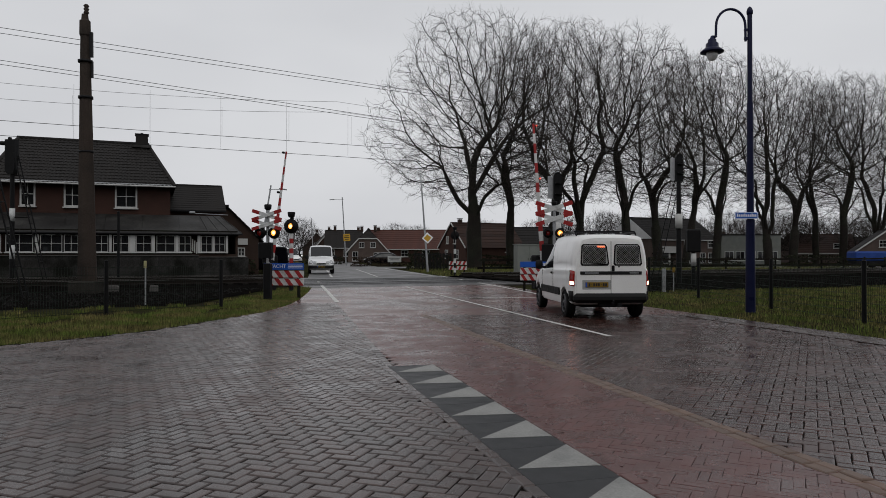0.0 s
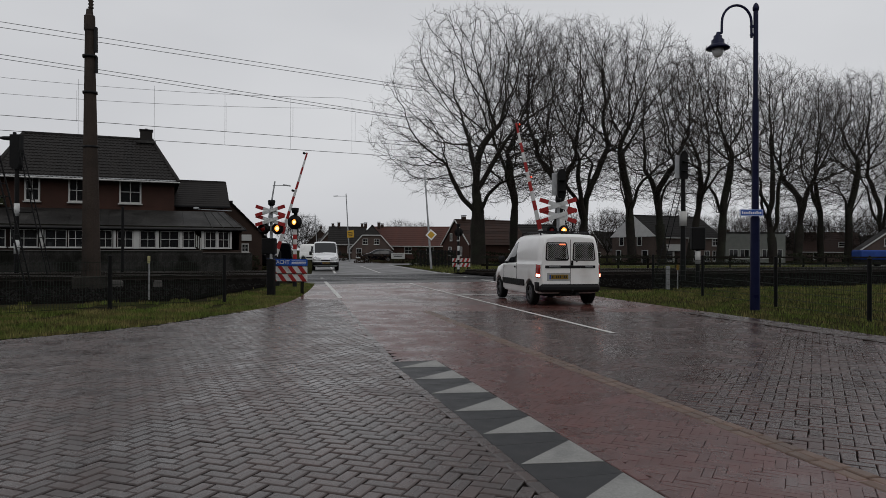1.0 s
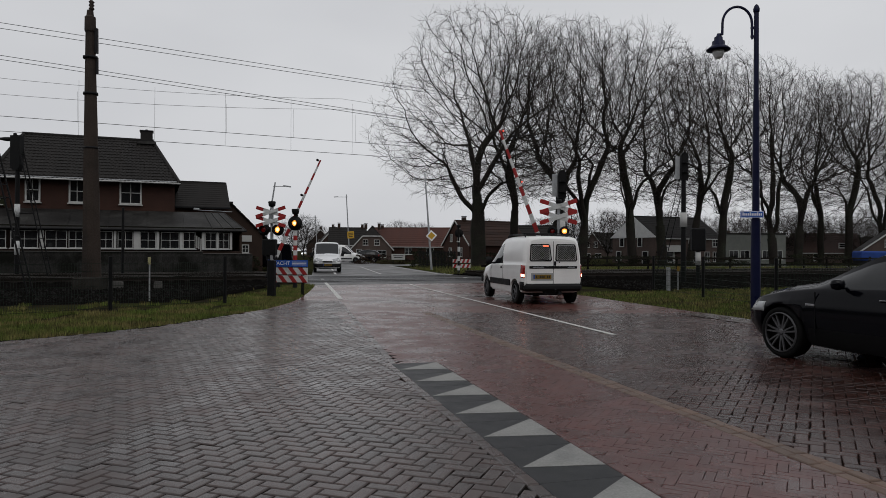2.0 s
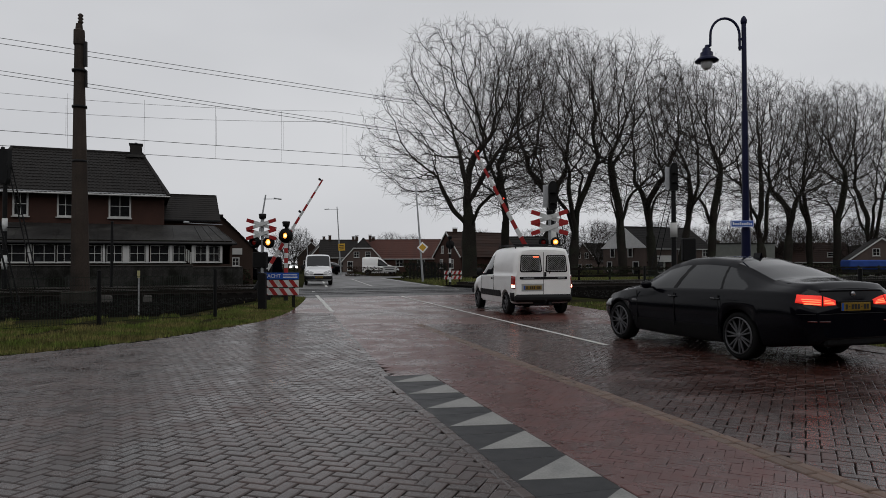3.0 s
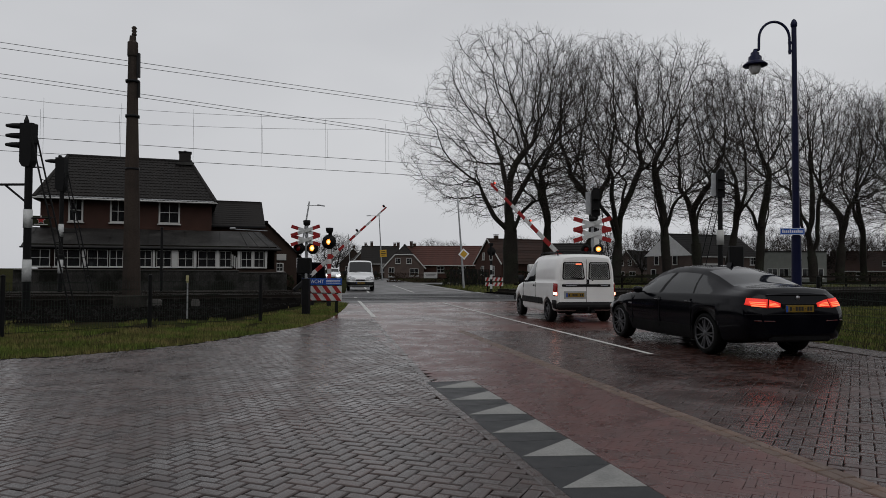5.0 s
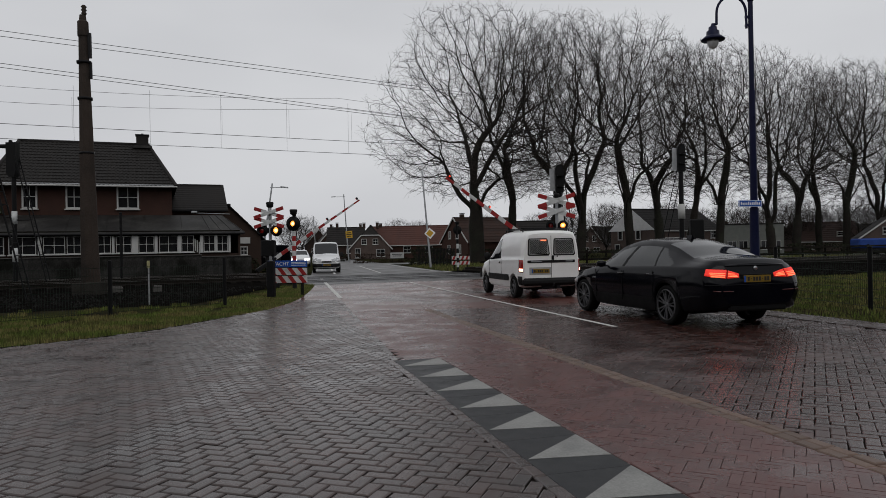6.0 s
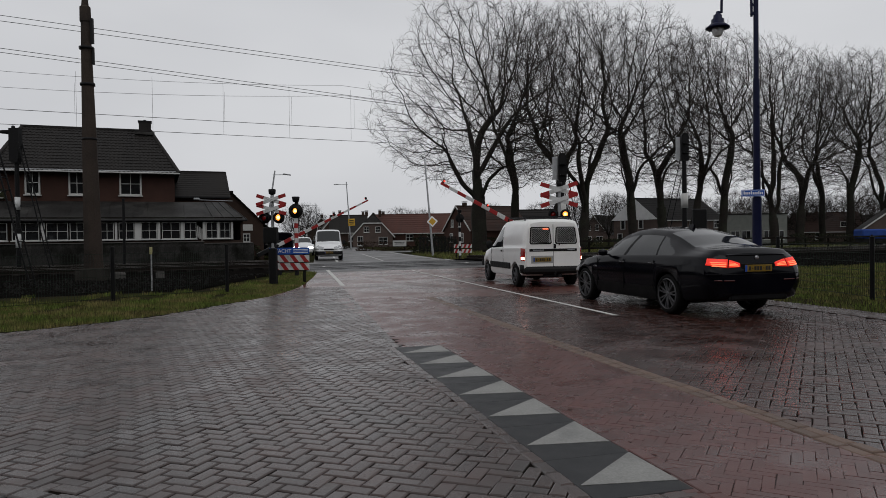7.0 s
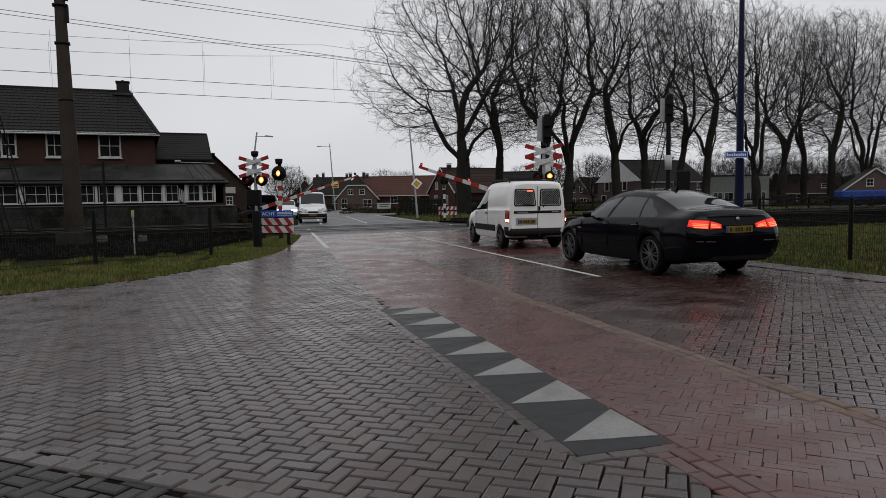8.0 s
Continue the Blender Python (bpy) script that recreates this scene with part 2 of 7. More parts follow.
    hedge_brown=material("hedge_brown", (0.030, 0.019, 0.013), 0.85, vary=0.3, scale=1.5, bump=0.0, island=0.5),
    tarp_blue=material("tarp_blue", (0.02, 0.05, 0.20), 0.6, vary=0.2, scale=2, bump=0.1),
    cabinet_grey=material("cabinet_grey", (0.17, 0.18, 0.165), 0.6, vary=0.15, scale=2, bump=0.05),
)

# ---- mesh tools ----
def mesh_of(name, verts, faces, mats, index=None, smooth=False):
    me = bpy.data.meshes.new(name)
    me.from_pydata([tuple(v) for v in verts], [], [tuple(f) for f in faces])
    for m in mats:
        me.materials.append(m)
    if index is not None:
        me.polygons.foreach_set("material_index", np.asarray(index, dtype=np.int32))
    if smooth:
        me.polygons.foreach_set("use_smooth", np.ones(len(me.polygons), dtype=bool))
    me.update()
    return me


class Build:
    """Collects solids into one mesh."""

    def __init__(self):
        self.v, self.f, self.s = [], [], []

    def add(self, verts, faces, m=None, smooth=False):
        k = len(self.v)
        for p in verts:
            p = Vector(p)
            self.v.append(tuple(m @ p if m is not None else p))
        for q in faces:
            self.f.append(tuple(i + k for i in q))
            self.s.append(smooth)
        return self

    def box(self, c, size, m=None, bevel=0.0):
        x, y, z = c
        a, b, h = size[0] / 2, size[1] / 2, size[2] / 2
        if bevel <= 0:
            vs = [(x + i * a, y + j * b, z + k * h) for k in (-1, 1) for i, j in ((-1, -1), (1, -1), (1, 1), (-1, 1))]
            return self.add(vs, [(3, 2, 1, 0), (4, 5, 6, 7), (0, 1, 5, 4), (1, 2, 6, 5), (2, 3, 7, 6), (3, 0, 4, 7)], m)
        e = min(bevel, a * 0.9, b * 0.9, h * 0.9)
        at, vs = {}, []
        for i in (-1, 1):
            for j in (-1, 1):
                for k in (-1, 1):
                    for n, q in enumerate(((a, b - e, h - e), (a - e, b, h - e), (a - e, b - e, h))):
                        at[i, j, k, n] = len(vs)
                        vs.append((x + i * q[0], y + j * q[1], z + k * q[2]))
        fs = [tuple(at[i, j, k, n] for n in range(3)) for i in (-1, 1) for j in (-1, 1) for k in (-1, 1)]
        for i in (-1, 1):
            fs.append(tuple(at[i, j, k, 0] for j, k in ((-1, -1), (1, -1), (1, 1), (-1, 1))))
            fs.append(tuple(at[j, i, k, 1] for j, k in ((-1, -1), (1, -1), (1, 1), (-1, 1))))
            fs.append(tuple(at[j, k, i, 2] for j, k in ((-1, -1), (1, -1), (1, 1), (-1, 1))))
            for j in (-1, 1):
                fs.append((at[i, j, -1, 0], at[i, j, 1, 0], at[i, j, 1, 1], at[i, j, -1, 1]))
                fs.append((at[i, -1, j, 0], at[i, 1, j, 0], at[i, 1, j, 2], at[i, -1, j, 2]))
                fs.append((at[-1, i, j, 1], at[1, i, j, 1], at[1, i, j, 2], at[-1, i, j, 2]))
        return self.add(vs, fs, m)

    def tube(self, p, q, r0, r1=None, n=10, caps=True, smooth=True):
        p, q = Vector(p), Vector(q)
        r1 = r0 if r1 is None else r1
        d = (q - p).normalized()
        a = d.orthogonal().normalized()
        b = d.cross(a)
        vs = [c + (a * math.cos(t) + b * math.sin(t)) * r for c, r in ((p, r0), (q, r1)) for t in (2 * math.pi * i / n for i in range(n))]
        self.add(vs, [(i, (i + 1) % n, n + (i + 1) % n, n + i) for i in range(n)], None, smooth)
        if caps:
            self.add(vs[:n], [tuple(reversed(range(n)))])
            self.add(vs[n:], [tuple(range(n))])
        return self

    def path(self, pts, r, n=8):
        for i in range(len(pts) - 1):
            self.tube(pts[i], pts[i + 1], r, r, n)
        return self

    def lathe(self, profile, n=20, m=None, smooth=True, ring=False):
        """profile: (radius, height) from below; about z."""
        vs = [(r * math.cos(2 * math.pi * i / n), r * math.sin(2 * math.pi * i / n), z) for r, z in profile for i in range(n)]
        fs = [(k * n + i, k * n + (i + 1) % n, (k + 1) * n + (i + 1) % n, (k + 1) * n + i) for k in range(len(profile) - 1) for i in range(n)]
        last = (len(profile) - 1) * n
        if ring:
            fs += [(last + i, last + (i + 1) % n, (i + 1) % n, i) for i in range(n)]
        else:
            fs += [tuple(reversed(range(n))), tuple(range(last, len(profile) * n))]
        return self.add(vs, fs, m, smooth)

    def prism(self, outline, y0, y1, m=None):
        """An (x, z) outline, counter-clockwise seen from -y, drawn from y0 to y1."""
        n = len(outline)
        vs = [(x, y, z) for y in (y0, y1) for x, z in outline]
        fs = [tuple(range(n)), tuple(reversed(range(n, 2 * n)))]
        fs += [(i, n + i, n + (i + 1) % n, (i + 1) % n) for i in range(n)]
        return self.add(vs, fs, m)

    def mesh(self, name, mat):
        me = bpy.data.meshes.new(name)
        me.from_pydata(self.v, [], self.f)
        me.materials.append(mat)
        me.polygons.foreach_set("use_smooth", np.array(self.s, dtype=bool))
        me.update()
        bm = bmesh.new()
        bm.from_mesh(me)
        bmesh.ops.recalc_face_normals(bm, faces=bm.faces)
        bm.to_mesh(me)
        bm.free()
        return me


def part(name, b, mat, parent, label="", m=None, kind=""):
    """One mesh object under a thing or a part."""
    me = b.mesh(name, mat) if isinstance(b, Build) else b
    ob = new(name, me)
    ob.parent = parent
    if m is not None:
        ob.matrix_basis = m
    return tagged(ob, label, kind=kind)


def thing(name, label, category, m=None, group="", kind=""):
    ob = new(name)
    ob.empty_display_size = 0.2
    if m is not None:
        ob.matrix_basis = m
    return tagged(ob, label, category, group, kind)


def solid(name, b, mat, label, category="", m=None, kind="", group=""):
    me = b.mesh(name, mat) if isinstance(b, Build) else b
    ob = new(name, me)
    if m is not None:
        ob.matrix_basis = m
    return tagged(ob, label, category, group, kind)


# the railway's own frame: u along the track, v across it, away from the viewer
TRACK = 22.7
TO, TC, TS = (-2.0, 33.5), math.cos(radians(TRACK)), math.sin(radians(TRACK))


def uv(u, v, z=0.0, turn=0.0):
    return pose(TO[0] + u * TC - v * TS, TO[1] + u * TS + v * TC, z, 0, 0, TRACK + turn)


# the road's line (x at a given y): its left edge, cycle strip, centre and right edge
def left_edge(y):
    return -0.58 - 0.2187 * (y - 8.56) if y < 20.2 else -3.13 - 0.1842 * (y - 20.2)


def right_edge(y):
    return 7.27 - 0.272 * (y - 11.39) if y < 20 else 4.93 - 0.221 * (y - 20)


def centre(y):
    return 2.82 - 0.2538 * (y - 11.74) if y < 28.2 else -1.35 - 0.19 * (y - 28.2)


def strip_x(y):
    return 2.50 - 0.2693 * (y - 4.35) if y < 10.3 else 0.90 - 0.255 * (y - 10.3)


# ---- ground, road, pavements ----
def ribbon(xa, xb, y0, y1, z, step=1.0, thick=0.04):
    """A slab between two lines x = xa(y), xb(y)."""
    ys = [y0 + (y1 - y0) * i / max(1, round((y1 - y0) / step)) for i in range(max(1, round((y1 - y0) / step)) + 1)]
    b = Build()
    vs, fs = [], []
    for y in ys:
        vs += [(xa(y), y, z), (xb(y), y, z), (xa(y), y, z - thick), (xb(y), y, z - thick)]
    for i in range(len(ys) - 1):
        k, n = i * 4, i * 4 + 4
        fs += [(k, k + 1, n + 1, n), (k + 2, n + 2, n + 3, k + 3), (k, n, n + 2, k + 2), (k + 1, k + 3, n + 3, n + 1)]
    fs += [(0, 2, 3, 1), (len(vs) - 4, len(vs) - 3, len(vs) - 1, len(vs) - 2)]
    return b.add(vs, fs)


g = Build()
edges = [-2500, -600, -200, -90] + [-60 + 5 * i for i in range(25)] + [90, 200, 600, 2500]
gv = [(x, y + 30, -0.05 + (0.015 * noise.noise((x * 0.3, y * 0.3, 0)) if abs(x) < 70 else 0)) for y in edges for x in edges]
w_ = len(edges)
g.add(gv, [(j * w_ + i, j * w_ + i + 1, (j + 1) * w_ + i + 1, (j + 1) * w_ + i) for j in range(w_ - 1) for i in range(w_ - 1)])
ground = solid("ground", g, M["soil"], "damp winter ground with thin grass and mud", kind="structure")


def kerb_x(y):
    """The verge's edge on the side street's far side."""
    pts = ((8.0, -14.0), (9.4, -9.4), (10.55, -6.73), (12.46, -5.41), (15.08, -4.71), (16.5, -4.3), (19, -4.2), (21.2, -4.39), (24.2, -4.75), (27.3, -5.2), (30, -5.7))
    if y <= pts[0][0]:
        return -14.0 - (pts[0][0] - y) * 3.5
    for (a, p), (b, q) in zip(pts, pts[1:]):
        if y <= b:
            return p + (q - p) * (y - a) / (b - a)
    return -5.7 - 0.19 * (y - 30)


# beds under the pavers, and the smooth stretches
ROAD_A = radians(15.8)
far_road = solid("road", ribbon(kerb_x, lambda y: right_edge(y) - 0.02, 15.5, 33.5, -0.004), M["asphalt_red"], "wet reddish asphalt road before the level crossing", kind="structure")
bed = ribbon(lambda y: max(kerb_x(y), -45), lambda y: right_edge(y) - 0.05, -9.0, 15.9, -0.009)
paving_bed = solid("pavement", bed, M["joint"], "dark sand-filled joints under brick pavers", kind="structure")
beyond = solid("road_far", ribbon(lambda y: left_edge(y) - 1.0, lambda y: right_edge(y), 34.5, 170, -0.004, 4.0), M["asphalt"], "wet grey asphalt road beyond the crossing", kind="structure")
side = Build()
side.add([(-9, 66, -0.006), (70, 72, -0.006), (70, 79, -0.006), (-11, 73.5, -0.006)], [(0, 1, 2, 3)])
solid("road_side", side, M["asphalt"], "grey side road behind the crossing", kind="structure")
footway = solid("footway", ribbon(lambda y: right_edge(y) - 0.75, lambda y: right_edge(y) - 0.04, -6, 15.9, 0.004), M["asphalt_wet"], "smooth wet dark asphalt strip along the verge", kind="structure")


def herringbone(x0, x1, y0, y1, turn, keep, L=0.2, times=2, flip=1):
    """Centres and turns of herringbone pavers (length L, width L / times) inside a box, where keep(x, y) holds."""
    W = L / times
    c, s = math.cos(radians(turn)), math.sin(radians(turn))
    cx, cy = (x0 + x1) / 2, (y0 + y1) / 2
    R_ = int(math.hypot(x1 - x0, y1 - y0) / 2 / W) + times + 1
    out = []
    for i in range(-R_, R_):
        for j in range(-R_, R_):
            r = (i - j) % (2 * times)
            if r == 0:
                p, q, a = (i + times / 2) * W, (j + 0.5) * W, 0.0
            elif r == 2 * times - 1:
                p, q, a = (i + 0.5) * W, (j + times / 2) * W, 90.0
            else:
                continue
            p *= flip
            x, y = cx + p * c - q * s, cy + p * s + q * c
            if x0 <= x <= x1 and y0 <= y <= y1 and keep(x, y):
                out.append((x, y, turn + a))
    return out


PAVER = [(-1, -1), (1, -1), (1, 1), (-1, 1)]


def pavers(spots, L, W, rng, lift=0.0, worn=1.0):
    """One mesh of bevelled pavers, each slightly uneven."""
    n = len(spots)
    a = np.radians(np.array([s[2] for s in spots]) + rng.normal(0, 0.5, n))
    xy = np.array([s[:2] for s in spots]) + rng.normal(0, 0.0015, (n, 2))
    z = lift + rng.normal(0, 0.0018 * max(worn, 0.25), n)
    tilt = rng.normal(0, 0.012 * worn, (n, 2))
    size = 1 + rng.normal(0, 0.012, (n, 2))
    V = np.zeros((n, 16, 3))
    warp = rng.normal(0, 0.0016, (n, 4, 2))
    for lv, (inset, dz) in enumerate(((0.0, -0.03), (0.0, -0.011 * worn), (0.004 * worn, -0.0045 * worn), (0.014 * worn, 0.0))):
        for k, (i, j) in enumerate(PAVER):
            lx, ly = i * (L / 2 - inset) * size[:, 0] + warp[:, k, 0], j * (W / 2 - inset) * size[:, 1] + warp[:, k, 1]
            V[:, lv * 4 + k, 0] = xy[:, 0] + lx * np.cos(a) - ly * np.sin(a)
            V[:, lv * 4 + k, 1] = xy[:, 1] + lx * np.sin(a) + ly * np.cos(a)
            V[:, lv * 4 + k, 2] = z + dz + lx * tilt[:, 0] + ly * tilt[:, 1]
    f = [(12, 13, 14, 15)] + [(r + k, r + (k + 1) % 4, r + 4 + (k + 1) % 4, r + 4 + k) for r in (0, 4, 8) for k in range(4)]
    F = (np.array(f)[None] + (np.arange(n) * 16)[:, None, None]).reshape(-1, 4)
    return V.reshape(-1, 3), F


def bulk_mesh(name, V, F, mat):
    me = bpy.data.meshes.new(name)
    k = F.shape[1]
    me.vertices.add(len(V))
    me.vertices.foreach_set("co", np.ascontiguousarray(V, dtype=np.float32).ravel())
    me.loops.add(F.size)
    me.loops.foreach_set("vertex_index", np.ascontiguousarray(F, dtype=np.int32).ravel())
    me.polygons.add(len(F))
    me.polygons.foreach_set("loop_start", np.arange(0, F.size, k, dtype=np.int32))
    me.polygons.foreach_set("loop_total", np.full(len(F), k, dtype=np.int32))
    me.materials.append(mat)
    me.polygons.foreach_set("use_smooth", np.zeros(len(F), dtype=bool))
    me.update(calc_edges=True)
    me.validate()
    return me


rng = np.random.default_rng(4)


def teeth_x(y):
    return 0.01 - 0.2814 * (y - 8.23)     # the strip's edge towards the cycle lane


STRIP_W = 0.56


def strip_left(y):
    return teeth_x(y) - STRIP_W if y < 8.60 else left_edge(y)


def gutter_y(x):
    """The near edge of the brick field, where a smooth strip begins."""
    return GUTTER[0] + GUTTER[1] * (x + 2.0)


GUTTER = (3.57, -0.42)


def street_keep(x, y):
    return kerb_x(y) + 0.1 < x < (strip_left(y) - 0.06 if y > 3.70 else teeth_x(y) - 0.11) and y > gutter_y(x) + 0.045


NEAR_BOX = (-1.75, 0.1, 3.9, 6.6)
street = herringbone(-13, 1.5, 2.6, 19.5, -20.0, street_keep, flip=-1)
pick = [s for s in street if NEAR_BOX[0] < s[0] < NEAR_BOX[1] and NEAR_BOX[2] < s[1] < NEAR_BOX[3]][:300]
chosen = set(pick)
V, F = pavers([s for s in street if s not in chosen], 0.1935, 0.0935, rng, worn=0.72)
part("paver_field", bulk_mesh("paver_field", V, F, M["paver_grey"]), None, paving_bed, "wet brown-grey herringbone brick pavers", kind="stuff")
lane = herringbone(-6, 4.5, 2.4, 15.9, -27.0, lambda x, y: teeth_x(y) + (0.06 if y < 8.68 else -0.45) < x < strip_x(y) + 0.02, times=3)
solid("lane_bed", ribbon(lambda y: teeth_x(y) + (0.02 if y < 8.7 else -0.45), lambda y: strip_x(y) + 0.02, 2.4, 15.9, -0.0035, 0.3, 0.02), M["joint_red"], "reddish sand-filled joints of the cycle lane", kind="structure")
V, F = pavers(lane, 0.1980, 0.0650, rng, worn=0.15)
part("cycle_lane_pavers", bulk_mesh("cycle_lane_pavers", V, F, M["paver_red"]), None, paving_bed, "red brick cycle lane in herringbone", kind="stuff")
main = herringbone(-5, 13, 2.4, 15.9, -28.0, lambda x, y: strip_x(y) + 0.10 < x < right_edge(y) - 0.8)
V, F = pavers(main, 0.195, 0.095, rng, worn=0.55)
part("carriageway_pavers", bulk_mesh("carriageway_pavers", V, F, M["paver_road"]), None, paving_bed, "worn grey and red carriageway bricks", kind="stuff")


def course(line, y0, y1, offset, L, W, along=True):
    """A row of pavers that follows a line x = line(y)."""
    out, y = [], y0
    while y < y1:
        dx = (line(y + 0.05) - line(y - 0.05)) / 0.1
        a = math.degrees(math.atan2(1, dx))
        step = (L if along else W) * math.sin(radians(a))
        out.append((line(y) + offset, y, a if along else a - 90))
        y += step
    return out


rows_ = course(teeth_x, 2.4, 15.9, 0.075, 0.2, 0.1)
V, F = pavers(rows_ + course(teeth_x, 2.4, 3.8, -0.03, 0.2, 0.1) + course(teeth_x, 2.45, 3.8, -0.135, 0.2, 0.1), 0.194, 0.094, rng, 0.004, 0.6)
part("lane_border", bulk_mesh("lane_border", V, F, M["paver_red"]), None, paving_bed, "single course of red bricks", kind="stuff")
rows_ = course(strip_x, 2.4, 15.9, 0.0, 0.2, 0.1) + course(strip_x, 2.45, 15.9, 0.105, 0.2, 0.1)
V, F = pavers(rows_, 0.194, 0.098, rng, 0.006)
part("yellow_course", bulk_mesh("yellow_course", V, F, M["paver_yellow"]), None, paving_bed, "two courses of pale yellow bricks", kind="stuff")
rows_ = course(lambda y: strip_left(y) - 0.015, 3.7, 19.4, -0.05, 0.2, 0.1)
V, F = pavers(rows_, 0.194, 0.094, rng, 0.006)
part("street_border", bulk_mesh("street_border", V, F, M["paver_grey"]), None, paving_bed, "border course of grey bricks", kind="stuff")
rows_ = [(teeth_x(3.66) - 0.10 - 0.1925 * k, 3.64 - 0.0542 * k, 15.7) for k in range(3)]
V, F = pavers(rows_, 0.194, 0.094, rng, 0.006, 0.7)
part("strip_end_course", bulk_mesh("strip_end_course", V, F, M["paver_grey"]), None, paving_bed, "short end course of bricks", kind="stuff")
one = bulk_mesh("paver", *pavers([(0, 0, 0)], 0.1935, 0.0935, np.random.default_rng(1), worn=0.72), M["paver_piece"])
for x, y, a in pick:
    p = new("paver", one)
    p.parent = paving_bed
    p.matrix_basis = pose(x, y, random.gauss(0, 0.0016), random.gauss(0, 0.5), random.gauss(0, 0.5), a + random.gauss(0, 0.4))

gut = Build()
gut.add([(x, y, -0.007) for x, y in ((-9, gutter_y(-9)), (0.6, gutter_y(0.6)), (0.6, gutter_y(0.6) - 2.6), (-9, gutter_y(-9) - 2.6))], [(0, 3, 2, 1)])
footpath = solid("footpath", gut, M["joint"], "dark speckled concrete pavers at the street's near side", kind="structure")
near_ = herringbone(-5.0, 0.6, 1.6, 5.2, -24.0, lambda x, y: gutter_y(x) - 2.0 < y < gutter_y(x) + 0.01)
V, F = pavers(near_, 0.192, 0.092, rng)
part("footpath_pavers", bulk_mesh("footpath_pavers", V, F, M["speckled"]), None, footpath, "dark speckled pavers", kind="stuff")
rows_ = []
for k in range(34):
    x_ = -5.6 + 0.185 * k
    rows_.append((x_, gutter_y(x_) + 0.05, math.degrees(math.atan(-0.42))))
V, F = pavers(rows_, 0.196, 0.125, rng, 0.008)
part("gutter_course", bulk_mesh("gutter_course", V, F, M["paver_grey"]), None, paving_bed, "edge course of grey bricks", kind="stuff")

# give-way teeth: dark slabs with pale triangles
t_dir = Vector((-0.2709, 0.9626, 0))
t_side = Vector((-0.9626, -0.2709, 0))
for i in range(7):
    base = Vector((teeth_x(3.84 + 0.731 * i), 3.84 + 0.731 * i, 0))
    slab = Build()
    m_ = Matrix.Translation(base) @ Matrix(((t_dir.x, t_side.x, 0, 0), (t_dir.y, t_side.y, 0, 0), (0, 0, 1, 0), (0, 0, 0, 1)))
    give = solid("give_way_slab", slab.box((0.145 if i else 0.195, 0.28, -0.009), (0.762 if i else 0.662, 0.575, 0.03), None, 0.004), M["slab_dark"], "dark concrete slab with a pale give-way triangle", "road marking", m_, group="give-way teeth")
    tri = Build()
    tri.add([(0.45, 0.0, 0.0095), (0.97, 0.0, 0.0095), (0.53, 0.55, 0.0095), (0.45, 0.0, 0.001), (0.97, 0.0, 0.001), (0.53, 0.55, 0.001)],
            [(0, 1, 2), (3, 5, 4), (0, 3, 4, 1), (1, 4, 5, 2), (2, 5, 3, 0)])
    part("triangle", tri, M["paint_white"], give, "pale worn triangle", Matrix.Translation((-0.45, 0, 0)))


def stripe(name, pts, w, label, z=0.002):
    b = Build()
    vs = []
    for i, p in enumerate(pts):
        q, o = pts[min(i + 1, len(pts) - 1)], pts[max(i - 1, 0)]
        d = (Vector((q[0], q[1], 0)) - Vector((o[0], o[1], 0))).normalized()
        s_ = Vector((d.y, -d.x, 0)) * w / 2
        vs += [Vector((p[0], p[1], z)) - s_, Vector((p[0], p[1], z)) + s_]
    b.add(vs, [(2 * i, 2 * i + 1, 2 * i + 3, 2 * i + 2) for i in range(len(pts) - 1)])
    return solid(name, b, M["line_white"], label, "road marking", kind="structure")


stripe("centre_line", [(centre(y), y) for y in np.arange(11.74, 29.6, 0.5)], 0.10, "thin white centre line", 0.006)
stripe("edge_line", [(-3.05, 20.0), (-4.35, 26.0), (-6.75, 37.0)], 0.13, "broad white edge line", 0.003)
stripe("edge_line", [(3.40, 23.3), (2.2, 30.5), (-0.2, 43.5)], 0.13, "white edge line beside the verge", 0.003)
stripe("stop_line", [(0.30, 21.8), (3.5, 22.05)], 0.14, "thin white stop line")
stripe("centre_line", [(centre(y), y) for y in np.arange(42, 62, 1.0)], 0.12, "white centre line beyond the crossing")
stripe("edge_line", [(left_edge(y) + 0.4, y) for y in np.arange(41, 100, 1.0)], 0.14, "white edge line beyond the crossing")
stripe("edge_line", [(right_edge(y) - 0.4, y) for y in np.arange(43, 66, 1.0)], 0.14, "white edge line beyond the crossing")

# unseen walls closing the place behind and beside the viewer, added to block skylight
for nm, c_, sz in (("wall_south", (0, -17, 6.0), (110, 0.4, 12.0)), ("wall_west", (-46, -3, 5.0), (0.4, 28, 10.0)), ("wall_east", (46, -3, 5.0), (0.4, 28, 10.0))):
    solid(nm, Build().box(c_, sz), M["brick_brown"], "unseen plain wall added around the viewer to block skylight", kind="structure")

# ---- the railway ----
bal = Build()
prof = [(-11.6, -0.10), (-10.6, -0.02), (-6.0, -0.03), (-3.2, -0.02), (-2.3, 0.06), (6.6, 0.06), (7.3, -0.12)]
for u0, u1 in ((-70, -5.2), (5.4, 90)):
    nseg = 40
    vs, fs = [], []
    for k in range(nseg + 1):
        for v_, z_ in prof:
            u = u0 + ((u1 + 0.45 * min(v_, 0) if u1 < 0 else u1) - u0) * k / nseg
            vs.append(uv(u, v_, z_ + 0.03 * noise.noise((u, v_, 0))).translation)
    for k in range(nseg):
        for j in range(len(prof) - 1):
            a_ = k * len(prof) + j
            fs.append((a_, a_ + len(prof), a_ + len(prof) + 1, a_ + 1))
    bal.add(vs, fs)
